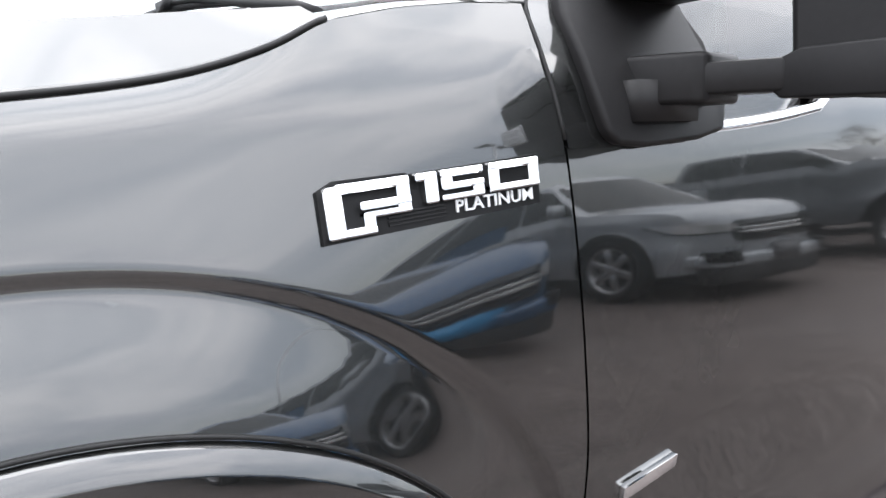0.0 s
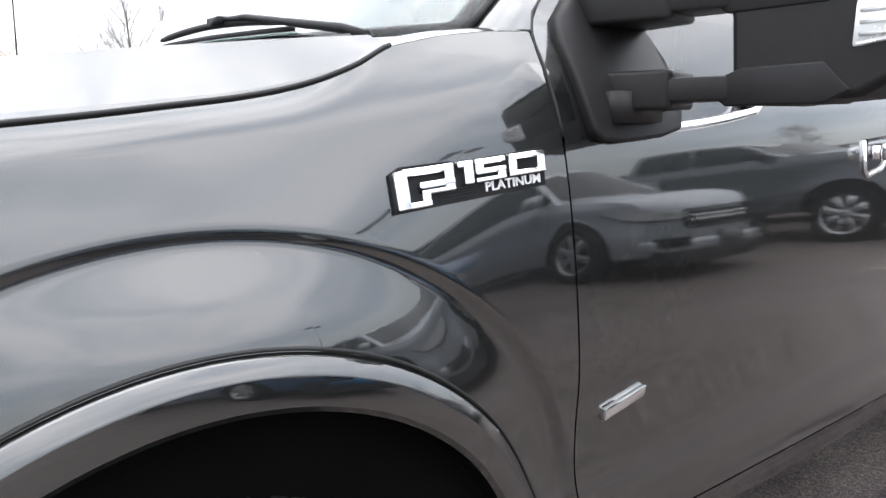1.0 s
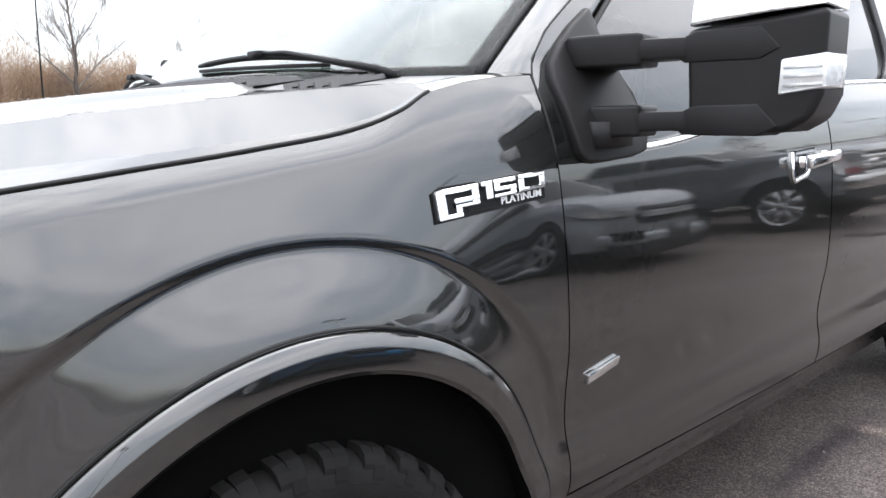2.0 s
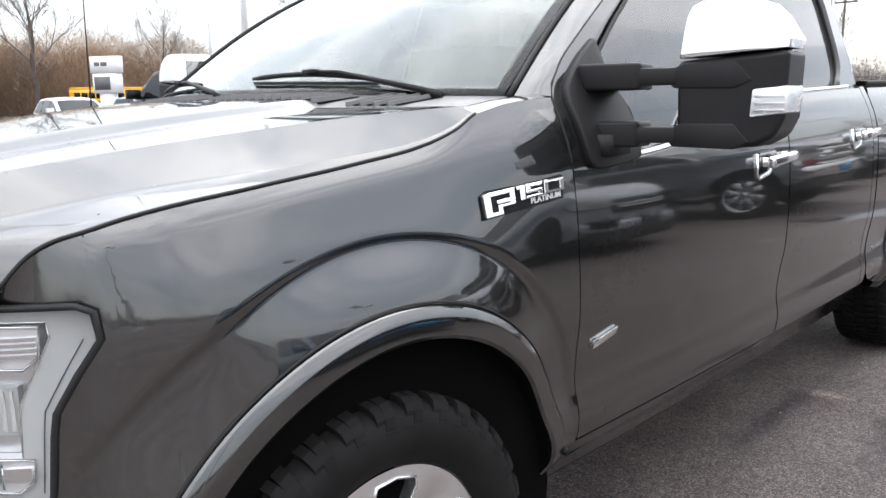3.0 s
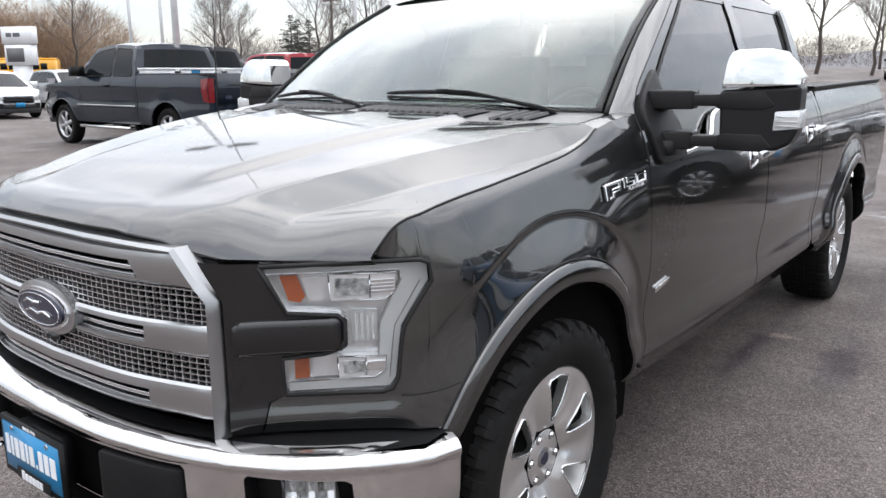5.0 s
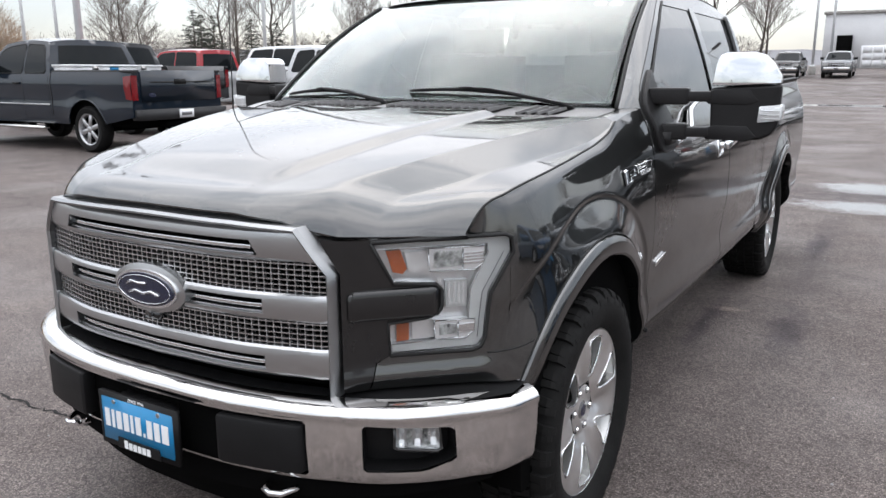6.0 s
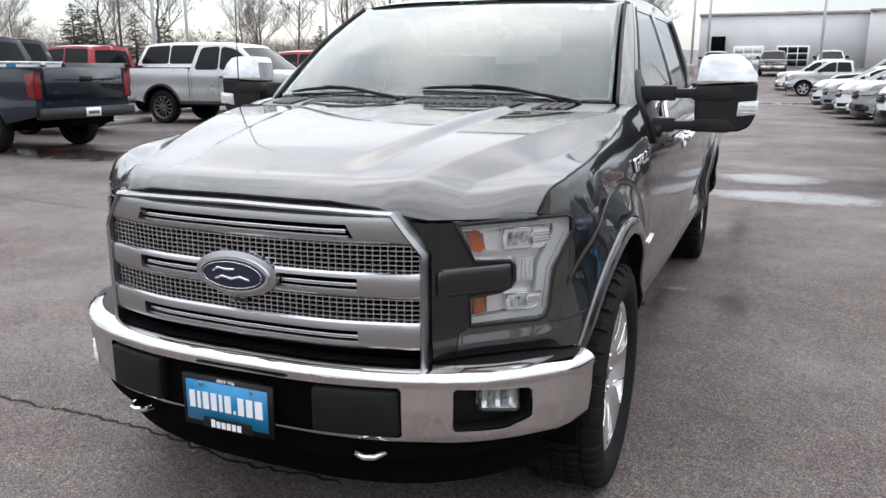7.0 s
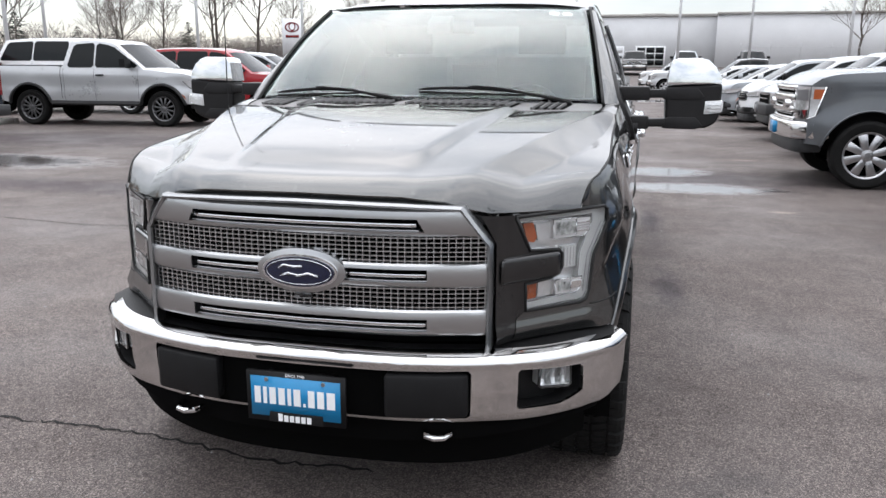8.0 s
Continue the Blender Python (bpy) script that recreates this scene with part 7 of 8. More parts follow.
def lot_z(y):
    return lin(y, [(46, 0.0), (64, 0.95), (88, 1.65), (140, 2.2), (400, 3.0)])


for x, y, col in FAR:
    vehicle("pickup_truck", "full-size pickup in front of the dealership building", "pickup truck", "pickup", CP[col], (x, y, lot_z(y)), 0, W=1.0, wb=3.6, roof=1.95, hood=1.22, belt=1.28, low=0.45, R=0.40, group="pickups before the building", step=0.2)

# ---------------------------------------------------------------- ground
def asphalt():
    m = bpy.data.materials.new("worn_asphalt")
    m.use_nodes = True
    n, l = m.node_tree.nodes, m.node_tree.links
    b = n["Principled BSDF"]
    tc = n.new("ShaderNodeTexCoord")

    def noise_node(scale, detail=4.0, rough=0.55, vec=None):
        k = n.new("ShaderNodeTexNoise")
        k.inputs["Scale"].default_value, k.inputs["Detail"].default_value, k.inputs["Roughness"].default_value = scale, detail, rough
        l.new(vec or tc.outputs["Object"], k.inputs["Vector"])
        return k.outputs["Fac"]

    def ramp(src, stops):
        r = n.new("ShaderNodeValToRGB")
        e = r.color_ramp.elements
        while len(e) < len(stops):
            e.new(0.5)
        for el, (p, c) in zip(e, stops):
            el.position, el.color = p, (*c, 1)
        l.new(src, r.inputs["Fac"])
        return r.outputs["Color"]

    def mul(a, c, f=1.0):
        x = n.new("ShaderNodeMix")
        x.data_type, x.blend_type = "RGBA", "MULTIPLY"
        x.inputs[0].default_value = f
        l.new(a, x.inputs[6])
        l.new(c, x.inputs[7])
        return x.outputs[2]
    v = n.new("ShaderNodeTexVoronoi")
    v.inputs["Scale"].default_value = 210
    l.new(tc.outputs["Object"], v.inputs["Vector"])
    grit = ramp(v.outputs["Color"], [(0.08, (0.046, 0.037, 0.0345)), (0.50, (0.108, 0.091, 0.0855)), (0.93, (0.28, 0.242, 0.229))])
    fine = ramp(noise_node(130, 4, 0.7), [(0.30, (0.58, 0.56, 0.55)), (0.50, (1.0, 1.0, 1.0)), (0.72, (1.42, 1.38, 1.34))])
    blot = ramp(noise_node(30, 8, 0.8), [(0.36, (0.36, 0.35, 0.35)), (0.46, (0.94, 0.94, 0.94)), (0.58, (1.06, 1.05, 1.04)), (0.68, (1.55, 1.50, 1.45))])
    broad = ramp(noise_node(0.35, 6), [(0.30, (0.78, 0.77, 0.77)), (0.55, (1.0, 1.0, 1.0)), (0.75, (1.16, 1.15, 1.12))])
    mid = ramp(noise_node(3.4, 7, 0.65), [(0.30, (0.74, 0.73, 0.73)), (0.70, (1.14, 1.14, 1.13))])
    col = mul(mul(mul(mul(grit, fine), blot), broad), mid)
    # oil stains, tyre-darkened wheel tracks
    st = ramp(noise_node(1.1, 4, 0.6), [(0.64, (1, 1, 1)), (0.70, (0.55, 0.55, 0.56))])
    col = mul(col, st, 0.6)
    edge = noise_node(4.5, 9, 0.85)

    def spot(cx, cy, rx, ry, soft, ragged):
        """1 inside an uneven ellipse, 0 outside."""
        mp = n.new("ShaderNodeMapping")
        mp.inputs["Location"].default_value = (-cx / rx, -cy / ry, 0)
        mp.inputs["Scale"].default_value = (1 / rx, 1 / ry, 0)
        l.new(tc.outputs["Object"], mp.inputs["Vector"])
        ln = n.new("ShaderNodeVectorMath")
        ln.operation = "LENGTH"
        l.new(mp.outputs[0], ln.inputs[0])
        ad = n.new("ShaderNodeMath")
        ad.operation = "MULTIPLY_ADD"
        ad.inputs[1].default_value = ragged
        l.new(edge, ad.inputs[0])
        l.new(ln.outputs["Value"], ad.inputs[2])
        r = n.new("ShaderNodeMapRange")
        r.inputs["From Min"].default_value, r.inputs["From Max"].default_value = 1 + ragged * 0.5, 1 + ragged * 0.5 - soft
        l.new(ad.outputs[0], r.inputs["Value"])
        return r.outputs[0]

    def both(a, c, op="MAXIMUM"):
        x = n.new("ShaderNodeMath")
        x.operation = op
        l.new(a, x.inputs[0])
        l.new(c, x.inputs[1])
        return x.outputs[0]

    def tone(src, fac, color):
        x = n.new("ShaderNodeMix")
        x.data_type, x.blend_type = "RGBA", "MULTIPLY"
        l.new(fac, x.inputs[0])
        l.new(src, x.inputs[6])
        x.inputs[7].default_value = (*color, 1)
        return x.outputs[2]
    water = None
    for e in PUDDLES:
        m1 = spot(*e, 0.45, 2.2)
        water = m1 if water is None else both(water, m1)
    damp = None
    for e in STAINS:
        m1 = spot(*e, 0.75, 3.2)
        damp = m1 if damp is None else both(damp, m1)
    worn = None
    for e in TRACKS:
        m1 = spot(*e, 1.0, 2.4)
        worn = m1 if worn is None else both(worn, m1)
    pale = None
    for e in SCUFFS:
        m1 = spot(*e, 0.8, 1.6)
        pale = m1 if pale is None else both(pale, m1)
    col = tone(col, worn, (0.74, 0.73, 0.76))
    col = tone(col, damp, (0.50, 0.48, 0.54))
    col = tone(col, water, (0.55, 0.54, 0.55))
    col = tone(col, pale, (2.2, 2.15, 2.0))
    l.new(col, b.inputs["Base Color"])
    wet = noise_node(0.55, 5, 0.6)
    mr = n.new("ShaderNodeMapRange")
    mr.inputs["From Min"].default_value, mr.inputs["From Max"].default_value = 0.40, 0.64
    mr.inputs["To Min"].default_value, mr.inputs["To Max"].default_value = 0.86, 0.52
    l.new(wet, mr.inputs["Value"])
    rm = n.new("ShaderNodeMix")
    l.new(water, rm.inputs[0])
    l.new(mr.outputs[0], rm.inputs[2])
    rm.inputs[3].default_value = 0.06
    l.new(rm.outputs[0], b.inputs["Roughness"])
    sp = n.new("ShaderNodeMapRange")
    sp.inputs["To Min"].default_value, sp.inputs["To Max"].default_value = 0.35, 1.0
    l.new(water, sp.inputs["Value"])
    l.new(sp.outputs[0], b.inputs["Specular IOR Level"])
    bp = n.new("ShaderNodeBump")
    bs = n.new("ShaderNodeMapRange")
    bs.inputs["To Min"].default_value, bs.inputs["To Max"].default_value = 0.42, 0.02
    l.new(water, bs.inputs["Value"])
    l.new(bs.outputs[0], bp.inputs["Strength"])
    bp.inputs["Distance"].default_value = 0.004
    l.new(v.outputs["Distance"], bp.inputs["Height"])
    l.new(bp.outputs[0], b.inputs["Normal"])
    return m


PUDDLES = ((1.75, 7.20, 1.25, 0.50), (1.45, 8.8, 0.75, 0.60), (-9.2, 7.4, 2.9, 1.0), (1.2, 34.5, 6.5, 1.4))
TRACKS = ((1.20, 4.6, 0.17, 3.6), (0.80, 2.4, 0.16, 1.6), (0.62, 1.0, 0.2, 1.6))
STAINS = ((1.25, 2.40, 0.14, 0.52), (0.80, 2.35, 0.06, 0.6), (1.17, 4.9, 0.12, 0.6), (1.9, 8.1, 2.2, 1.3), (-10.5, 10.9, 5.0, 2.0), (-6.0, 5.4, 4.0, 0.7))
SCUFFS = ((0.86, 2.68, 0.13, 0.06), (2.55, 5.7, 0.2, 0.1), (2.75, 10.6, 0.5, 0.1))
M_ASPHALT = asphalt()
M_CRACK = material("open_crack", (0.010, 0.0095, 0.009), rough=0.95, vary=0.3, scale=30)
M_CONC = material("kerb_concrete", (0.33, 0.32, 0.30), rough=0.85, vary=0.18, scale=5, bump=0.4, bscale=90)
M_GRAVEL = material("grey_gravel", (0.26, 0.255, 0.25), rough=0.9, vary=0.3, scale=10, island=0.35)


def ground_sheet():
    xs = [-400, -200, -120, -80, -50, -30, -15, -6, 0, 6, 15, 30, 50, 80, 120, 200, 400]
    ys = [-300, -120, -60, -30, -15, -6, 0, 6, 15, 30, 46, 50, 55, 60, 64, 70, 78, 88, 110, 140, 220, 420]
    bm = B()
    g = [[bm.verts.new((x, y, lot_z(y))) for y in ys] for x in xs]
    for i in range(len(xs) - 1):
        for j in range(len(ys) - 1):
            bm.faces.new((g[i][j], g[i + 1][j], g[i + 1][j + 1], g[i][j + 1]))
    return bm


tagged(finish(ground_sheet(), "ground", M_ASPHALT, smooth=60), "worn brown-grey asphalt of a car lot", "ground", kind="structure")


def crack(pts, w, seed):
    rnd = random.Random(seed)
    line = []
    for (x0, y0), (x1, y1) in zip(pts, pts[1:]):
        n = max(2, int(math.hypot(x1 - x0, y1 - y0) / 0.03))
        for k in range(n):
            t = k / n
            line.append((x0 + (x1 - x0) * t + rnd.uniform(-1, 1) * 0.008, y0 + (y1 - y0) * t + rnd.uniform(-1, 1) * 0.014))
    bm = B()
    L = [bm.verts.new((x, y - w * rnd.uniform(0.2, 1.0), 0.003)) for x, y in line]
    R = [bm.verts.new((x, y + w * rnd.uniform(0.2, 1.0), 0.003)) for x, y in line]
    for k in range(len(line) - 1):
        bm.faces.new((L[k], L[k + 1], R[k + 1], R[k]))
    return facing(bm, (0, 0, 1))


for pts, w, sd in (([(-4.2, -0.15), (-3.0, -0.30), (-1.63, -0.37), (-1.2, -0.355), (-0.85, -0.37), (-0.4, -0.45), (0.1, -0.42)], 0.011, 1), ([(-9, 4.4), (-6.5, 3.6), (-4.0, 3.3), (-2.6, 3.55)], 0.010, 2)):
    tagged(finish(crack(pts, w, sd), "crack", M_CRACK, smooth=0), "long open crack in the asphalt", "crack", kind="structure")

# small stones lying on the asphalt near the walk
rnd = random.Random(5)
st = B()
for k in range(420):
    x, y, s = rnd.uniform(-3.5, 4.5), rnd.uniform(-1.6, 9), rnd.uniform(0.003, 0.008)
    c = Vector((x, y, s * 0.3))
    vs = [st.verts.new(c + Vector((math.cos(a) * s * rnd.uniform(0.7, 1.2), math.sin(a) * s * rnd.uniform(0.7, 1.2), -s * 0.4))) for a in (0, 1.25, 2.5, 3.8, 5.0)]
    tp = st.verts.new(c + Vector((0, 0, s * rnd.uniform(0.4, 0.8))))
    for i in range(5):
        st.faces.new((vs[i], vs[(i + 1) % 5], tp))
tagged(finish(st, "loose_grit", M_GRAVEL, smooth=0), "loose pale grit on the asphalt", "grit", kind="stuff")

# island with a kerb and gravel, left of the silver pickup
isl = thing("kerb", "concrete kerb round a gravel island", "kerb", kind="structure")
for x0, x1, y0, y1 in ((-26, -14.4, 12.15, 12.33), (-14.58, -14.4, 12.33, 14.2), (-26, -14.4, 14.2, 14.38)):
    part("kerb_stone", box(x0, x1, y0, y1, -0.02, 0.13, 0.02), M_CONC, isl)
gv = B()
for k in range(2600):
    x, y, s = rnd.uniform(-25.8, -14.6), rnd.uniform(12.35, 14.18), rnd.uniform(0.02, 0.045)
    vs = [gv.verts.new((x + math.cos(a) * s, y + math.sin(a) * s * rnd.uniform(0.6, 1.2), 0.07)) for a in (0, 1.6, 3.1, 4.7)]
    tp = gv.verts.new((x, y, 0.08 + s * rnd.uniform(0.6, 1.3)))
    for i in range(4):
        gv.faces.new((vs[i], vs[(i + 1) % 4], tp))
join(gv, box(-26, -14.5, 12.25, 14.3, 0.0, 0.075))
tagged(finish(gv, "gravel", M_GRAVEL, smooth=0), "grey gravel filling the island", "gravel", kind="stuff")

# ---------------------------------------------------------------- buildings, poles and signs
M_WALL = material("grey_stucco", (0.58, 0.585, 0.595), rough=0.85, vary=0.06, scale=0.6, bump=0.2, bscale=30)
M_WALL2 = material("pale_grey_stucco", (0.66, 0.665, 0.675), rough=0.85, vary=0.05, scale=0.6, bump=0.2, bscale=30)
M_POLE = material("galvanised_pole", (0.62, 0.63, 0.64), rough=0.5, metal=0.2, vary=0.1, scale=3)
M_BARK = material("grey_bark", (0.085, 0.070, 0.060), rough=0.95, vary=0.3, scale=6, island=0.25)
M_TWIG = material("brown_twigs", (0.165, 0.142, 0.128), rough=0.95, vary=0.25, scale=2, island=0.35)
M_WILLOW = material("golden_willow_twigs", (0.36, 0.262, 0.185), rough=0.95, vary=0.25, scale=1, island=0.35)
M_NEEDLE = material("dark_needles", (0.050, 0.055, 0.043), rough=0.9, vary=0.3, scale=3, island=0.45)
M_HILL = material("hazy_hillside", (0.20, 0.20, 0.21), rough=1.0, vary=0.12, scale=0.02)


def dealership():
    t = thing("dealership_building", "long grey stucco dealership building with glazed garage doors", "building")
    z0 = lot_z(86)
    part("wall", box(-6.2, 9.5, 86, 110, z0 - 0.5, 6.95), M_WALL, t)
    part("wall", box(9.5, 62, 85.4, 112, z0 - 0.5, 7.05), M_WALL2, t)
    part("parapet", box(-6.35, 9.6, 85.85, 86.05, 6.75, 7.05), M_CONC, t)
    part("parapet", box(9.4, 62.1, 85.2, 85.45, 6.9, 7.15), M_CONC, t)
    # No recess is cut; the slab's near-black colour is the doorway's shade.
    part("entrance", box(-5.0, -3.6, 85.9, 86.2, z0, 4.75), M_DARK, t, "entrance drawn as a near-black slab for its shade")
    for x0, x1, zt, m in ((-2.75, 0.15, 3.75, M_WALL2), (1.35, 4.45, 3.75, M_CARGLASS), (31.5, 36.0, 4.4, M_WALL)):
        d = part("garage_door", box(x0, x1, 85.85 if x0 < 9 else 85.3, 86.3, z0, zt), M_WHITE if m is not M_WALL else M_WALL, t)
        n = 4
        for i in range(3):
            for k in range(3):
                xa = x0 + 0.12 + (x1 - x0 - 0.24) * k / 3
                za = z0 + 0.12 + (zt - z0 - 0.2) * i / 3
                yy = (85.85 if x0 < 9 else 85.3)
                part("pane", box(xa + 0.05, xa + (x1 - x0 - 0.24) / 3 - 0.05, yy - 0.03, yy + 0.02, za + 0.05, za + (zt - z0 - 0.2) / 3 - 0.05), m, d)
    part("roof_unit", box(2, 4.4, 92, 95, 6.9, 7.5, 0.05), M_CONC, t)
    part("roof_unit", box(12, 13.5, 92, 95, 7.0, 7.6, 0.05), M_CONC, t)
    part("vent", lathe([(0.25, 0), (0.25, 0.5), (0.4, 0.6), (0.4, 0.75)], 12, "z"), M_POLE, t).location = (21, 92, 7.0)
    return t


dealership()


def wire_fence(x0, x1, y, z, n, h=2.1):
    """Galvanised posts, a top rail, strands and a diamond mesh."""
    t = thing("wire_fence", "galvanised chain-link fence before the building", "fence", at=(x0, y, z))
    L = x1 - x0
    for k in range(n + 1):
        part("fence_post", tube([(L * k / n, 0, 0), (L * k / n, 0, h + 0.05), (L * k / n, -0.18, h + 0.35)], 0.035, 6), M_POLE, t)
    for zz in (h, h + 0.14, h + 0.26):
        part("fence_rail", tube([(0, -0.5 * max(0, zz - h), zz), (L, -0.5 * max(0, zz - h), zz)], 0.022 if zz == h else 0.008, 5), M_POLE, t)
    me = B()
    step = 0.30
    for k in range(int((L + h) / step)):
        for sg in (1, -1):
            a = k * step - (h if sg > 0 else 0)
            p = Vector((a, 0, 0)) if sg > 0 else Vector((a, 0, h))
            q = p + Vector((h, 0, sg * h))
            if p.x >= 0 and q.x <= L:
                join(me, tube([p, q], 0.006, 3, caps=False))
    tagged(part("fence_mesh", me, M_POLE, t, smooth=0), kind="stuff")
    return t


wire_fence(10.5, 46.0, 74.0, lot_z(74), 14)


def light_pole(at, h, r=0.11, heads=2, rz=0, z=0.0, w=1.0):
    t = thing("street_lamp", "tall pale grey parking-lot light pole", "street lamp", "light poles of the lot", (at[0], at[1], z), rz)
    part("base", lathe([(0.28, 0), (0.28, 0.6), (0.24, 0.66), (0, 0.66)], 16, "z"), M_CONC, t)
    part("pole", tube([(0, 0, 0.6), (0, 0, h)], [r, r * 0.7], 10), M_POLE, t, smooth=60)
    part("collar", lathe([(r * 1.7, 0.66), (r * 1.7, 0.72), (r, 0.76)], 12, "z"), M_POLE, t)
    for k in range(heads):
        s = 1 if k == 0 else -1
        a = part("arm", tube([(0, 0, h - 0.1), (s * 0.5, 0, h - 0.02), (s * 0.75, 0, h)], 0.04, 6), M_POLE, t)
        part("lamp_head", prism([(s * 0.5, -0.28 * w), (s * (0.5 + 0.75 * w), -0.22 * w), (s * (0.55 + 0.75 * w), 0.0), (s * (0.5 + 0.75 * w), 0.22 * w), (s * 0.5, 0.28 * w)], h - 0.06, h + 0.10, "z", 0.03), M_GREYLABEL, a)
    return t


for x, y, h, r, n, rz in ((-24, 16, 9.5, 0.14, 2, 20), (-46, 30, 10, 0.12, 2, 40), (-40, 24, 9, 0.10, 1, 10), (-31, 33, 9.5, 0.12, 2, 0), (-27, 31, 9.5, 0.09, 1, 50),
                          (-24, 40, 9.5, 0.10, 2, 15), (-22.5, 52, 9.5, 0.10, 1, 15), (-17, 50, 9.5, 0.09, 2, 80), (-13.5, 46, 9, 0.12, 1, 0), (-15.6, 55, 9, 0.10, 1, 30),
                          (-5.2, 68, 10, 0.11, 1, 0), (-3.8, 66, 10, 0.11, 2, 0), (4.2, 58, 9.5, 0.11, 2, 30), (9.4, 60, 10, 0.11, 2, 0), (15.2, 56, 9.5, 0.11, 1, 0), (18.6, 60, 10, 0.11, 2, 0), (27, 17, 9.5, 0.12, 2, 60), (16, -6, 9, 0.12, 2, 0)):
    light_pole((x, y), h, r, n, rz, lot_z(y), 1.5 if (x, y) in ((-24, 16), (27, 17)) else 1.0)

# utility poles with a cross-arm
for x, y in ((-36, 64), (-20, 72), (-52, 52)):
    t = thing("utility_pole", "wooden utility pole with a cross-arm", "utility pole", "utility poles", (x, y, lot_z(y)))
    part("pole", tube([(0, 0, 0), (0, 0, 8.5)], [0.14, 0.09], 8), M_BARK, t)
    part("cross_arm", box(-1.0, 1.0, -0.06, 0.06, 7.7, 7.85, 0.01), M_BARK, t)
    for k in (-0.8, 0, 0.8):
        part("insulator", lathe([(0.05, 7.85), (0.06, 7.95), (0.02, 8.02)], 8, "z"), M_CONC, t).location = (k, 0, 0)


def sign_pylon():
    t = thing("display_sign", "white roadside sign with a dark display panel", "sign", at=(-39.8, 17.7, -0.1), rz=-66 + 90)
    t.scale = (0.82, 0.82, 1.02)
    part("pedestal", box(-0.55, 0.55, -0.2, 0.2, 0, 2.0, 0.02), M_WHITE, t)
    part("cabinet", box(-0.95, 0.95, -0.28, 0.28, 2.0, 2.98, 0.03), M_WHITE, t)
    part("display", box(-0.80, 0.45, -0.30, -0.27, 2.16, 2.82, 0.01), M_GREYLABEL, t, "dark display panel")
    part("top_board", box(-1.05, 1.05, -0.30, 0.30, 3.02, 3.85, 0.03), M_WHITE, t)
    for x0, x1 in ((-0.7, -0.3), (-0.2, 0.3)):
        part("board_bar", box(x0, x1, -0.312, -0.29, 3.35, 3.55), M_GREYLABEL, t, smooth=0)
    return t


sign_pylon()


def brand_sign(at, col, cat_label, z):
    t = thing("dealer_sign", cat_label, "sign", at=(*at, z), rz=12)
    part("post", box(-0.12, 0.12, -0.1, 0.1, 0, 3.4), M_POLE, t)
    part("board", box(-0.85, 0.85, -0.15, 0.15, 1.6, 4.6, 0.04), M_WHITE, t)
    part("mark", tube([(0.55 * math.cos(a), -0.17, 3.9 + 0.36 * math.sin(a)) for a in np.linspace(0, 2 * math.pi, 25)], 0.06, 6), col, t, "plain coloured ring")
    part("mark", tube([(0.25 * math.cos(a), -0.17, 3.95 + 0.3 * math.sin(a)) for a in np.linspace(0, 2 * math.pi, 25)], 0.05, 6), col, t)
    part("word_bar", box(-0.55, 0.55, -0.17, -0.14, 3.05, 3.28), col, t)


brand_sign((-26.8, 60), M_RED, "white dealer sign with a plain red ring", lot_z(60))


def school_bus():
    t = thing("school_bus", "yellow school bus parked beyond the lot", "bus", at=(-75.5, 33.8, 0.2), rz=48)
    t.scale = (0.75, 0.85, 0.95)
    part("body", box(-4.8, 4.8, -1.2, 1.2, 0.5, 2.75, 0.12, 3), CP["yellow"], t, smooth=50)
    part("roof", box(-4.7, 4.7, -1.1, 1.1, 2.7, 2.98, 0.12, 3), CP["yellow"], t, smooth=50)
    for k in range(9):
        part("window", box(-4.2 + 0.92 * k, -4.2 + 0.92 * k + 0.78, -1.215, -1.19, 1.85, 2.45, 0.01), M_CARGLASS, t)
    part("rub_rail", box(-4.75, 4.75, -1.22, -1.19, 1.45, 1.55), M_CLAD, t)
    part("rub_rail", box(-4.75, 4.75, -1.22, -1.19, 1.05, 1.12), M_CLAD, t)
    for x in (-3.0, 2.6):
        car_wheel(t, 0.48, (0, 0, 0), M_RIM).matrix_basis = pose(x, -1.2, 0.48, 0, 0, -90)
        car_wheel(t, 0.48, (0, 0, 0), M_RIM).matrix_basis = pose(x, 1.2, 0.48, 0, 0, 90)


school_bus()

# ---------------------------------------------------------------- trees
def limb(bm, p, d, L, r, depth, rn, droop=0.0, spread=0.6, kids=3, minr=0.006):
    """A tapered limb and its branches, down to the twigs."""
    n = 3
    pts, rs = [p], [r]
    q, dd = p.copy(), d.copy()
    for k in range(n):
        dd = (dd + Vector((rn.uniform(-1, 1), rn.uniform(-1, 1), rn.uniform(-0.5, 0.7) - droop)) * 0.16).normalized()
        q = q + dd * (L / n)
        pts.append(q.copy())
        rs.append(max(minr, r * (1 - 0.5 * (k + 1) / n)))
    join(bm, tube(pts, rs, 5 if depth > 2 else 3, caps=False))
    if depth <= 0:
        return
    for k in range(kids + (1 if depth > 1 else 0)):
        t = rn.uniform(0.35, 1.0)
        i = min(n - 1, int(t * n))
        base = pts[i].lerp(pts[i + 1], t * n - i)
        side = Vector((rn.uniform(-1, 1), rn.uniform(-1, 1), rn.uniform(-0.1, 0.7)))
        nd = (dd * (1 - spread * 0.5) + side.normalized() * spread).normalized()
        limb(bm, base, nd, L * rn.uniform(0.5, 0.72), max(minr, rs[i] * 0.55), depth - 1, rn, droop, spread, kids, minr)


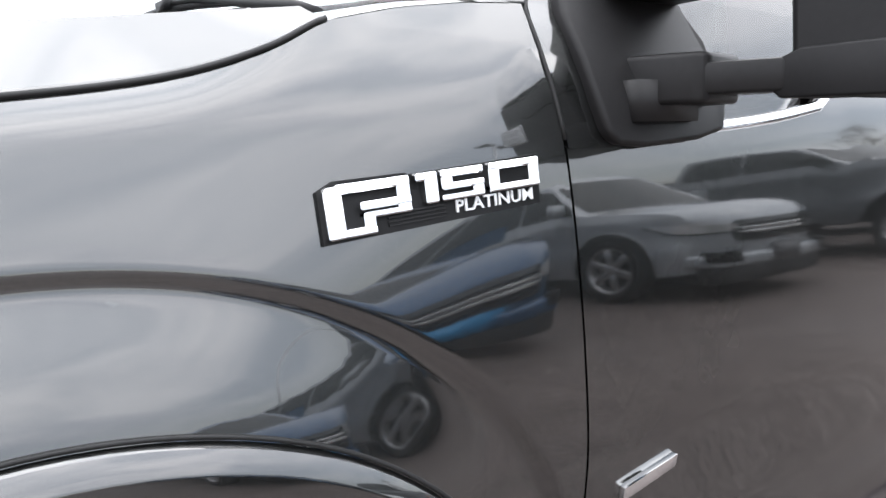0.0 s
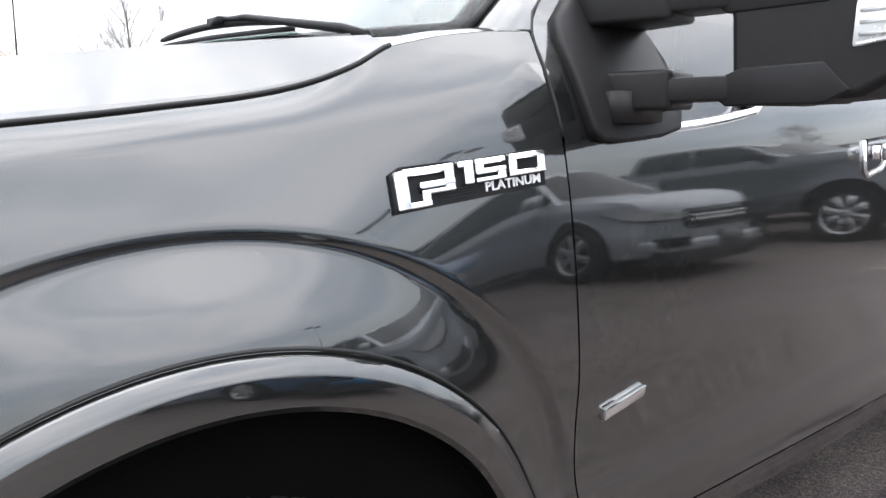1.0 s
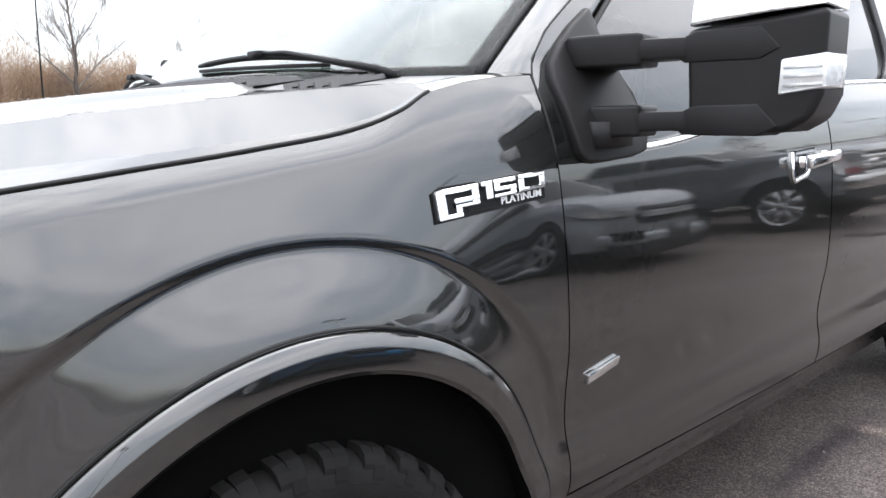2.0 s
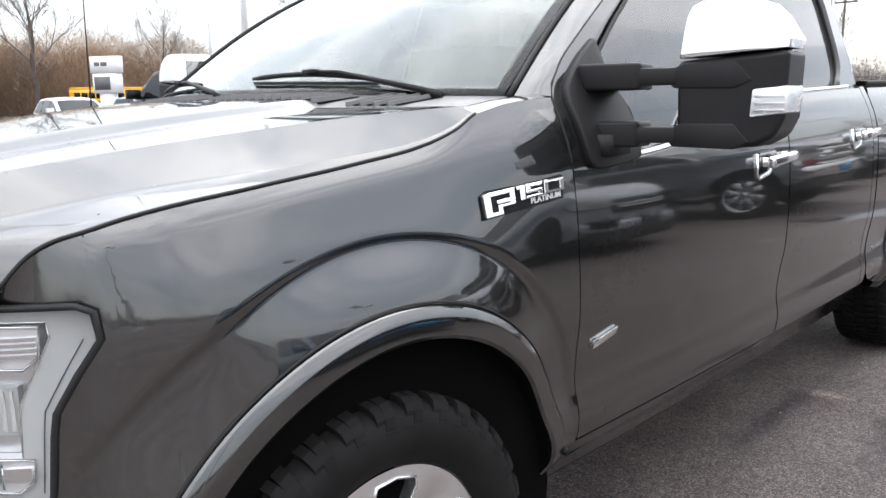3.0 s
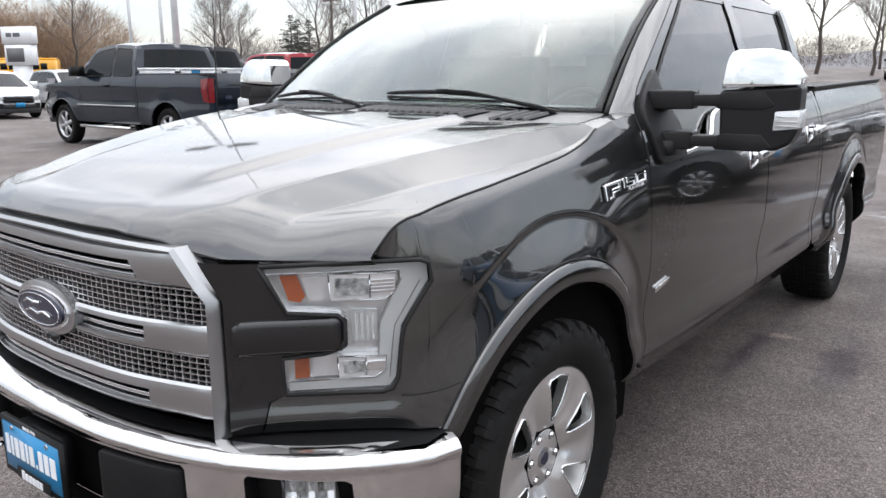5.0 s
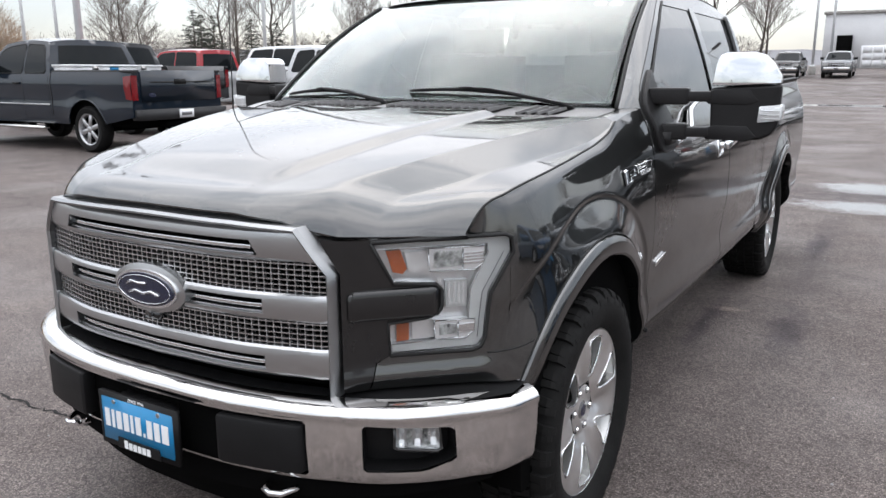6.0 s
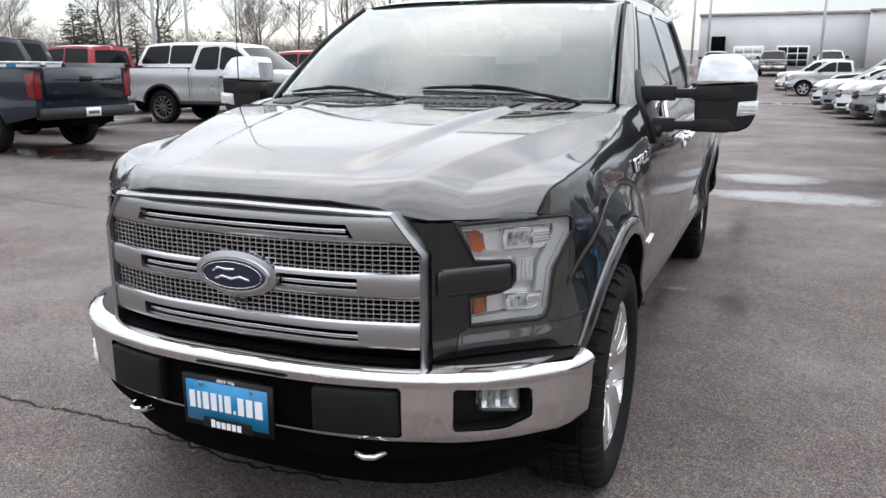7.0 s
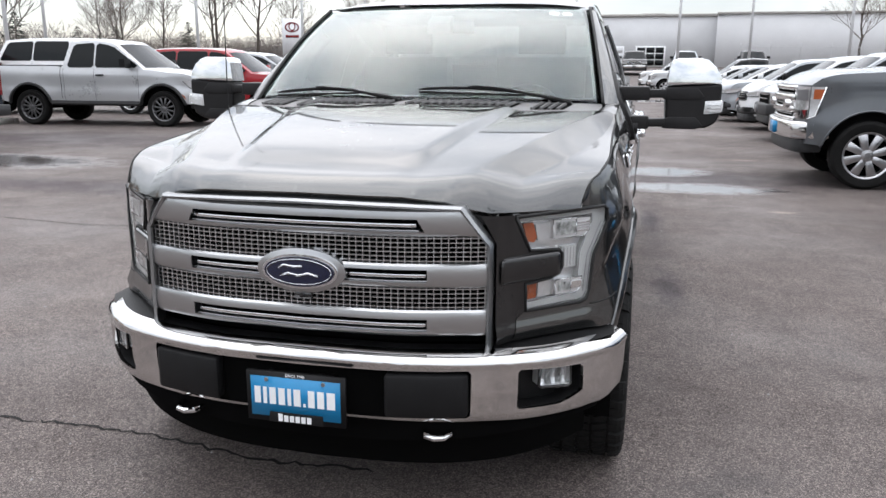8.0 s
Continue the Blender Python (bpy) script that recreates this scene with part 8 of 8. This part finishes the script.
def bare_tree(seed, h=9.0, minr=0.006):
    """A leader with ascending limbs all the way up, each with three orders of twigs."""
    rn = random.Random(seed)
    tr, cr = B(), B()
    lead, rad = [], []
    x = y = 0.0
    for k in range(9):
        lead.append(Vector((x, y, h * 0.10 * k)))
        rad.append(h * 0.016 * (1 - k / 9.5))
        x, y = x + rn.uniform(-0.02, 0.02) * h, y + rn.uniform(-0.02, 0.02) * h
    join(tr, tube(lead, rad, 7, caps=False))
    for k in range(13):
        f = 0.22 + 0.56 * (k + rn.random() * 0.6) / 13
        i = min(7, int(f * 10))
        base = lead[i].lerp(lead[i + 1], f * 10 - i)
        a = 2.4 * k + rn.uniform(-0.4, 0.4)
        d = Vector((math.cos(a) * 0.8, math.sin(a) * 0.8, 0.62 + 0.5 * f)).normalized()
        limb(cr, base, d, h * (0.34 - 0.24 * f) * rn.uniform(0.85, 1.2), rad[i] * 0.45, 3, rn, 0, 0.55, 4, minr)
    return tr, cr


TREES = []
for sd, h in ((1, 9.5), (2, 8.5), (3, 10.5)):
    t = thing("bare_tree", "leafless deciduous tree with fine grey-brown twigs", "tree", "bare trees beyond the lot", (-60, 80, lot_z(80)))
    tr, cr = bare_tree(sd, h)
    part("trunk", tr, M_BARK, t)
    part("crown", cr, M_TWIG, t, smooth=0)
    TREES.append(t)
rnd = random.Random(21)
for k, (x, y) in enumerate([(-52, 72), (-44, 68), (-37, 74), (-31, 70), (-26, 76), (-20, 68), (-14.5, 74), (-9.5, 70), (-64, 62), (-72, 54), (-58, 46), (-76, 40), (-50, 38), (-84, 30), (-62, 22), (-46, 50), (-40, 56), (-34, 60), (-12, 90), (-66, 12), (22, 80), (36, 70)]):
    s = rnd.uniform(0.85, 1.3)
    c = copy_thing(TREES[k % 3], pose(x, y, lot_z(y), 0, 0, rnd.uniform(0, 360)))
    c.scale = (s, s, s * rnd.uniform(0.95, 1.15))
TREES[0].matrix_basis = pose(-57, 76, lot_z(76))
TREES[1].matrix_basis = pose(-90, 48, 0.4)
TREES[2].matrix_basis = pose(-70, 70, lot_z(70))


def conifer(seed, h=7.0):
    """A trunk with whorls of drooping boughs, each bough a run of small sprays."""
    rn = random.Random(seed)
    cr = B()
    z = h * 0.06
    while z < h * 0.98:
        f = z / h
        R = h * 0.30 * (1 - f) ** 0.8 * rn.uniform(0.75, 1.15) + 0.08
        for k in range(int(5 + 5 * (1 - f))):
            a = rn.uniform(0, 6.283)
            c, t = Vector((math.cos(a), math.sin(a), 0)), Vector((-math.sin(a), math.cos(a), 0))
            L, rise, droop = R * rn.uniform(0.6, 1.15), rn.uniform(0.0, 0.35), rn.uniform(0.1, 0.4)
            for j in range(7):
                q = 0.18 + 0.82 * (j + rn.random() * 0.6) / 7
                p = Vector((0, 0, z + L * (rise * q - droop * q * q))) + c * L * q
                for sg in (1, -1):
                    e = p + (c * rn.uniform(0.3, 0.9) + t * sg * rn.uniform(0.3, 1.0)) * L * 0.30 + Vector((0, 0, rn.uniform(-0.12, 0.10)))
                    n = Vector((rn.uniform(-1, 1), rn.uniform(-1, 1), rn.uniform(-0.6, 1))) * 0.07
                    cr.faces.new([cr.verts.new(v) for v in (p - n * 0.5, p + n, e)])
        z += h * rn.uniform(0.022, 0.040)
    tr = tube([(0, 0, 0), (0, 0, h * 0.97)], [h * 0.022, 0.02], 6)
    return tr, cr


CON = thing("conifer", "dark green conifer with ragged branches", "tree", "conifers beyond the lot", (-48, 44, lot_z(44)))
_tr, _cr = conifer(4)
part("trunk", _tr, M_BARK, CON)
part("crown", _cr, M_NEEDLE, CON, smooth=0)
for x, y, s in ((-44.5, 42, 0.95), (-40, 44, 0.85), (-37.5, 47, 0.7), (-35, 46, 0.6), (-33.5, 55, 0.75), (-51, 46, 1.1), (-29, 66, 0.7), (-56, 58, 1.0), (-45, 62, 0.7), (40, 96, 1.3), (48, 98, 1.2), (14, 118, 1.1), (60, 95, 1.2)):
    c = copy_thing(CON, pose(x, y, lot_z(y), 0, 0, rnd.uniform(0, 360)))
    c.scale = (1.15 * s, 1.15 * s, s * 0.85)
CON.scale = (1.2, 1.2, 0.85)


def thicket(name, label, mat, centres, n, h, w, seed, lean=0.25, blade=0.05, length=0.16, floor=0.0):
    """Masses of fine twigs: short, mostly upright slivers through a domed body."""
    rn = random.Random(seed)
    V, F = [], []
    for cx, cy, s in centres:
        z0 = lot_z(cy)
        for k in range(n):
            a, q, g = rn.uniform(0, 6.283), rn.random() ** 0.5, rn.random() ** 0.75
            x, y = cx + math.cos(a) * q * w * s, cy + math.sin(a) * q * w * s
            dome = h * s * math.sqrt(max(0.05, 1 - 0.85 * q * q)) * (0.86 + 0.14 * math.sin(5 * a + seed) * math.sin(3.1 * cx))
            z = z0 + dome * (floor + (1 - floor) * g)
            L = h * s * length * rn.uniform(0.5, 1.5)
            out = 0.25 + 0.75 * q
            dx, dy = math.cos(a) * lean * out + rn.uniform(-lean, lean), math.sin(a) * lean * out + rn.uniform(-lean, lean)
            b = blade * rn.uniform(0.5, 1.4)
            ang = rn.uniform(0, 3.14)
            c, d = math.cos(ang) * b, math.sin(ang) * b
            i = len(V)
            V += [(x - c, y - d, z), (x + c, y + d, z), (x + dx * L, y + dy * L, z + L * rn.uniform(0.4, 1.0))]
            F.append((i, i + 1, i + 2))
    me = bpy.data.meshes.new(name)
    me.from_pydata(V, [], F)
    me.materials.append(mat)
    return tagged(new(name, me), label, "woods", kind="stuff")


rn = random.Random(8)
# Unseen conifers, added behind the camera to darken reflections at the nose.
for k in range(16):
    a = radians(rn.uniform(195, 345))
    d = rn.uniform(100, 135)
    c = copy_thing(CON, pose(d * math.cos(a), d * math.sin(a), 0, 0, 0, rn.uniform(0, 360)))
    q = rn.uniform(1.0, 1.5)
    c.scale = (1.5 * q, 1.5 * q, q)
thicket("willow_thicket", "golden-brown mass of leafless willows", M_WILLOW, [(-92 + 1.0 * k + rn.uniform(-4, 4), 14 + 2.9 * k + rn.uniform(-2, 2), rn.uniform(0.75, 1.25)) for k in range(11)], 16000, 10.5, 6.5, 3, 0.7, 0.022, 0.10)
ring = []
for k in range(110):
    a = 2 * math.pi * k / 110 + rn.uniform(-0.02, 0.02)
    d = rn.uniform(105, 135)
    x, y = d * math.cos(a), 20 + d * math.sin(a)
    if not (-20 < x < 75 and y > 60):
        ring.append((x, y, rn.uniform(0.7, 1.25)))
thicket("tree_line", "distant leafless tree line round the lot", M_TWIG, ring, 2600, 6.4, 7.5, 5, 0.7, 0.035, 0.13)
for k in range(7):
    ring2 = [(-64 + 7 * k + rn.uniform(-2, 2), 82 + rn.uniform(-3, 3), rn.uniform(0.55, 0.9))]
    thicket("hedge", "leafless brown hedge behind the lot", M_TWIG, ring2, 6000, 4.6, 5.6, 30 + k, 0.7, 0.018, 0.14)

# distant hills
def hills():
    bm = B()
    n = 120
    a0, b0 = [], []
    for k in range(n + 1):
        a = 2 * math.pi * k / n
        h = 10 + 9 * noise.noise(Vector((math.cos(a) * 2.2, math.sin(a) * 2.2, 3.1))) + 5 * noise.noise(Vector((math.cos(a) * 7, math.sin(a) * 7, 1.1)))
        a0.append(bm.verts.new((330 * math.cos(a), 330 * math.sin(a), -2)))
        b0.append(bm.verts.new((390 * math.cos(a), 390 * math.sin(a), max(4, h))))
    for k in range(n):
        bm.faces.new((a0[k], a0[k + 1], b0[k + 1], b0[k]))
    return facing(bm, (0, 0, 1))


tagged(finish(hills(), "backdrop", M_HILL, smooth=80), "low hazy hills round the horizon", "hills", kind="structure")
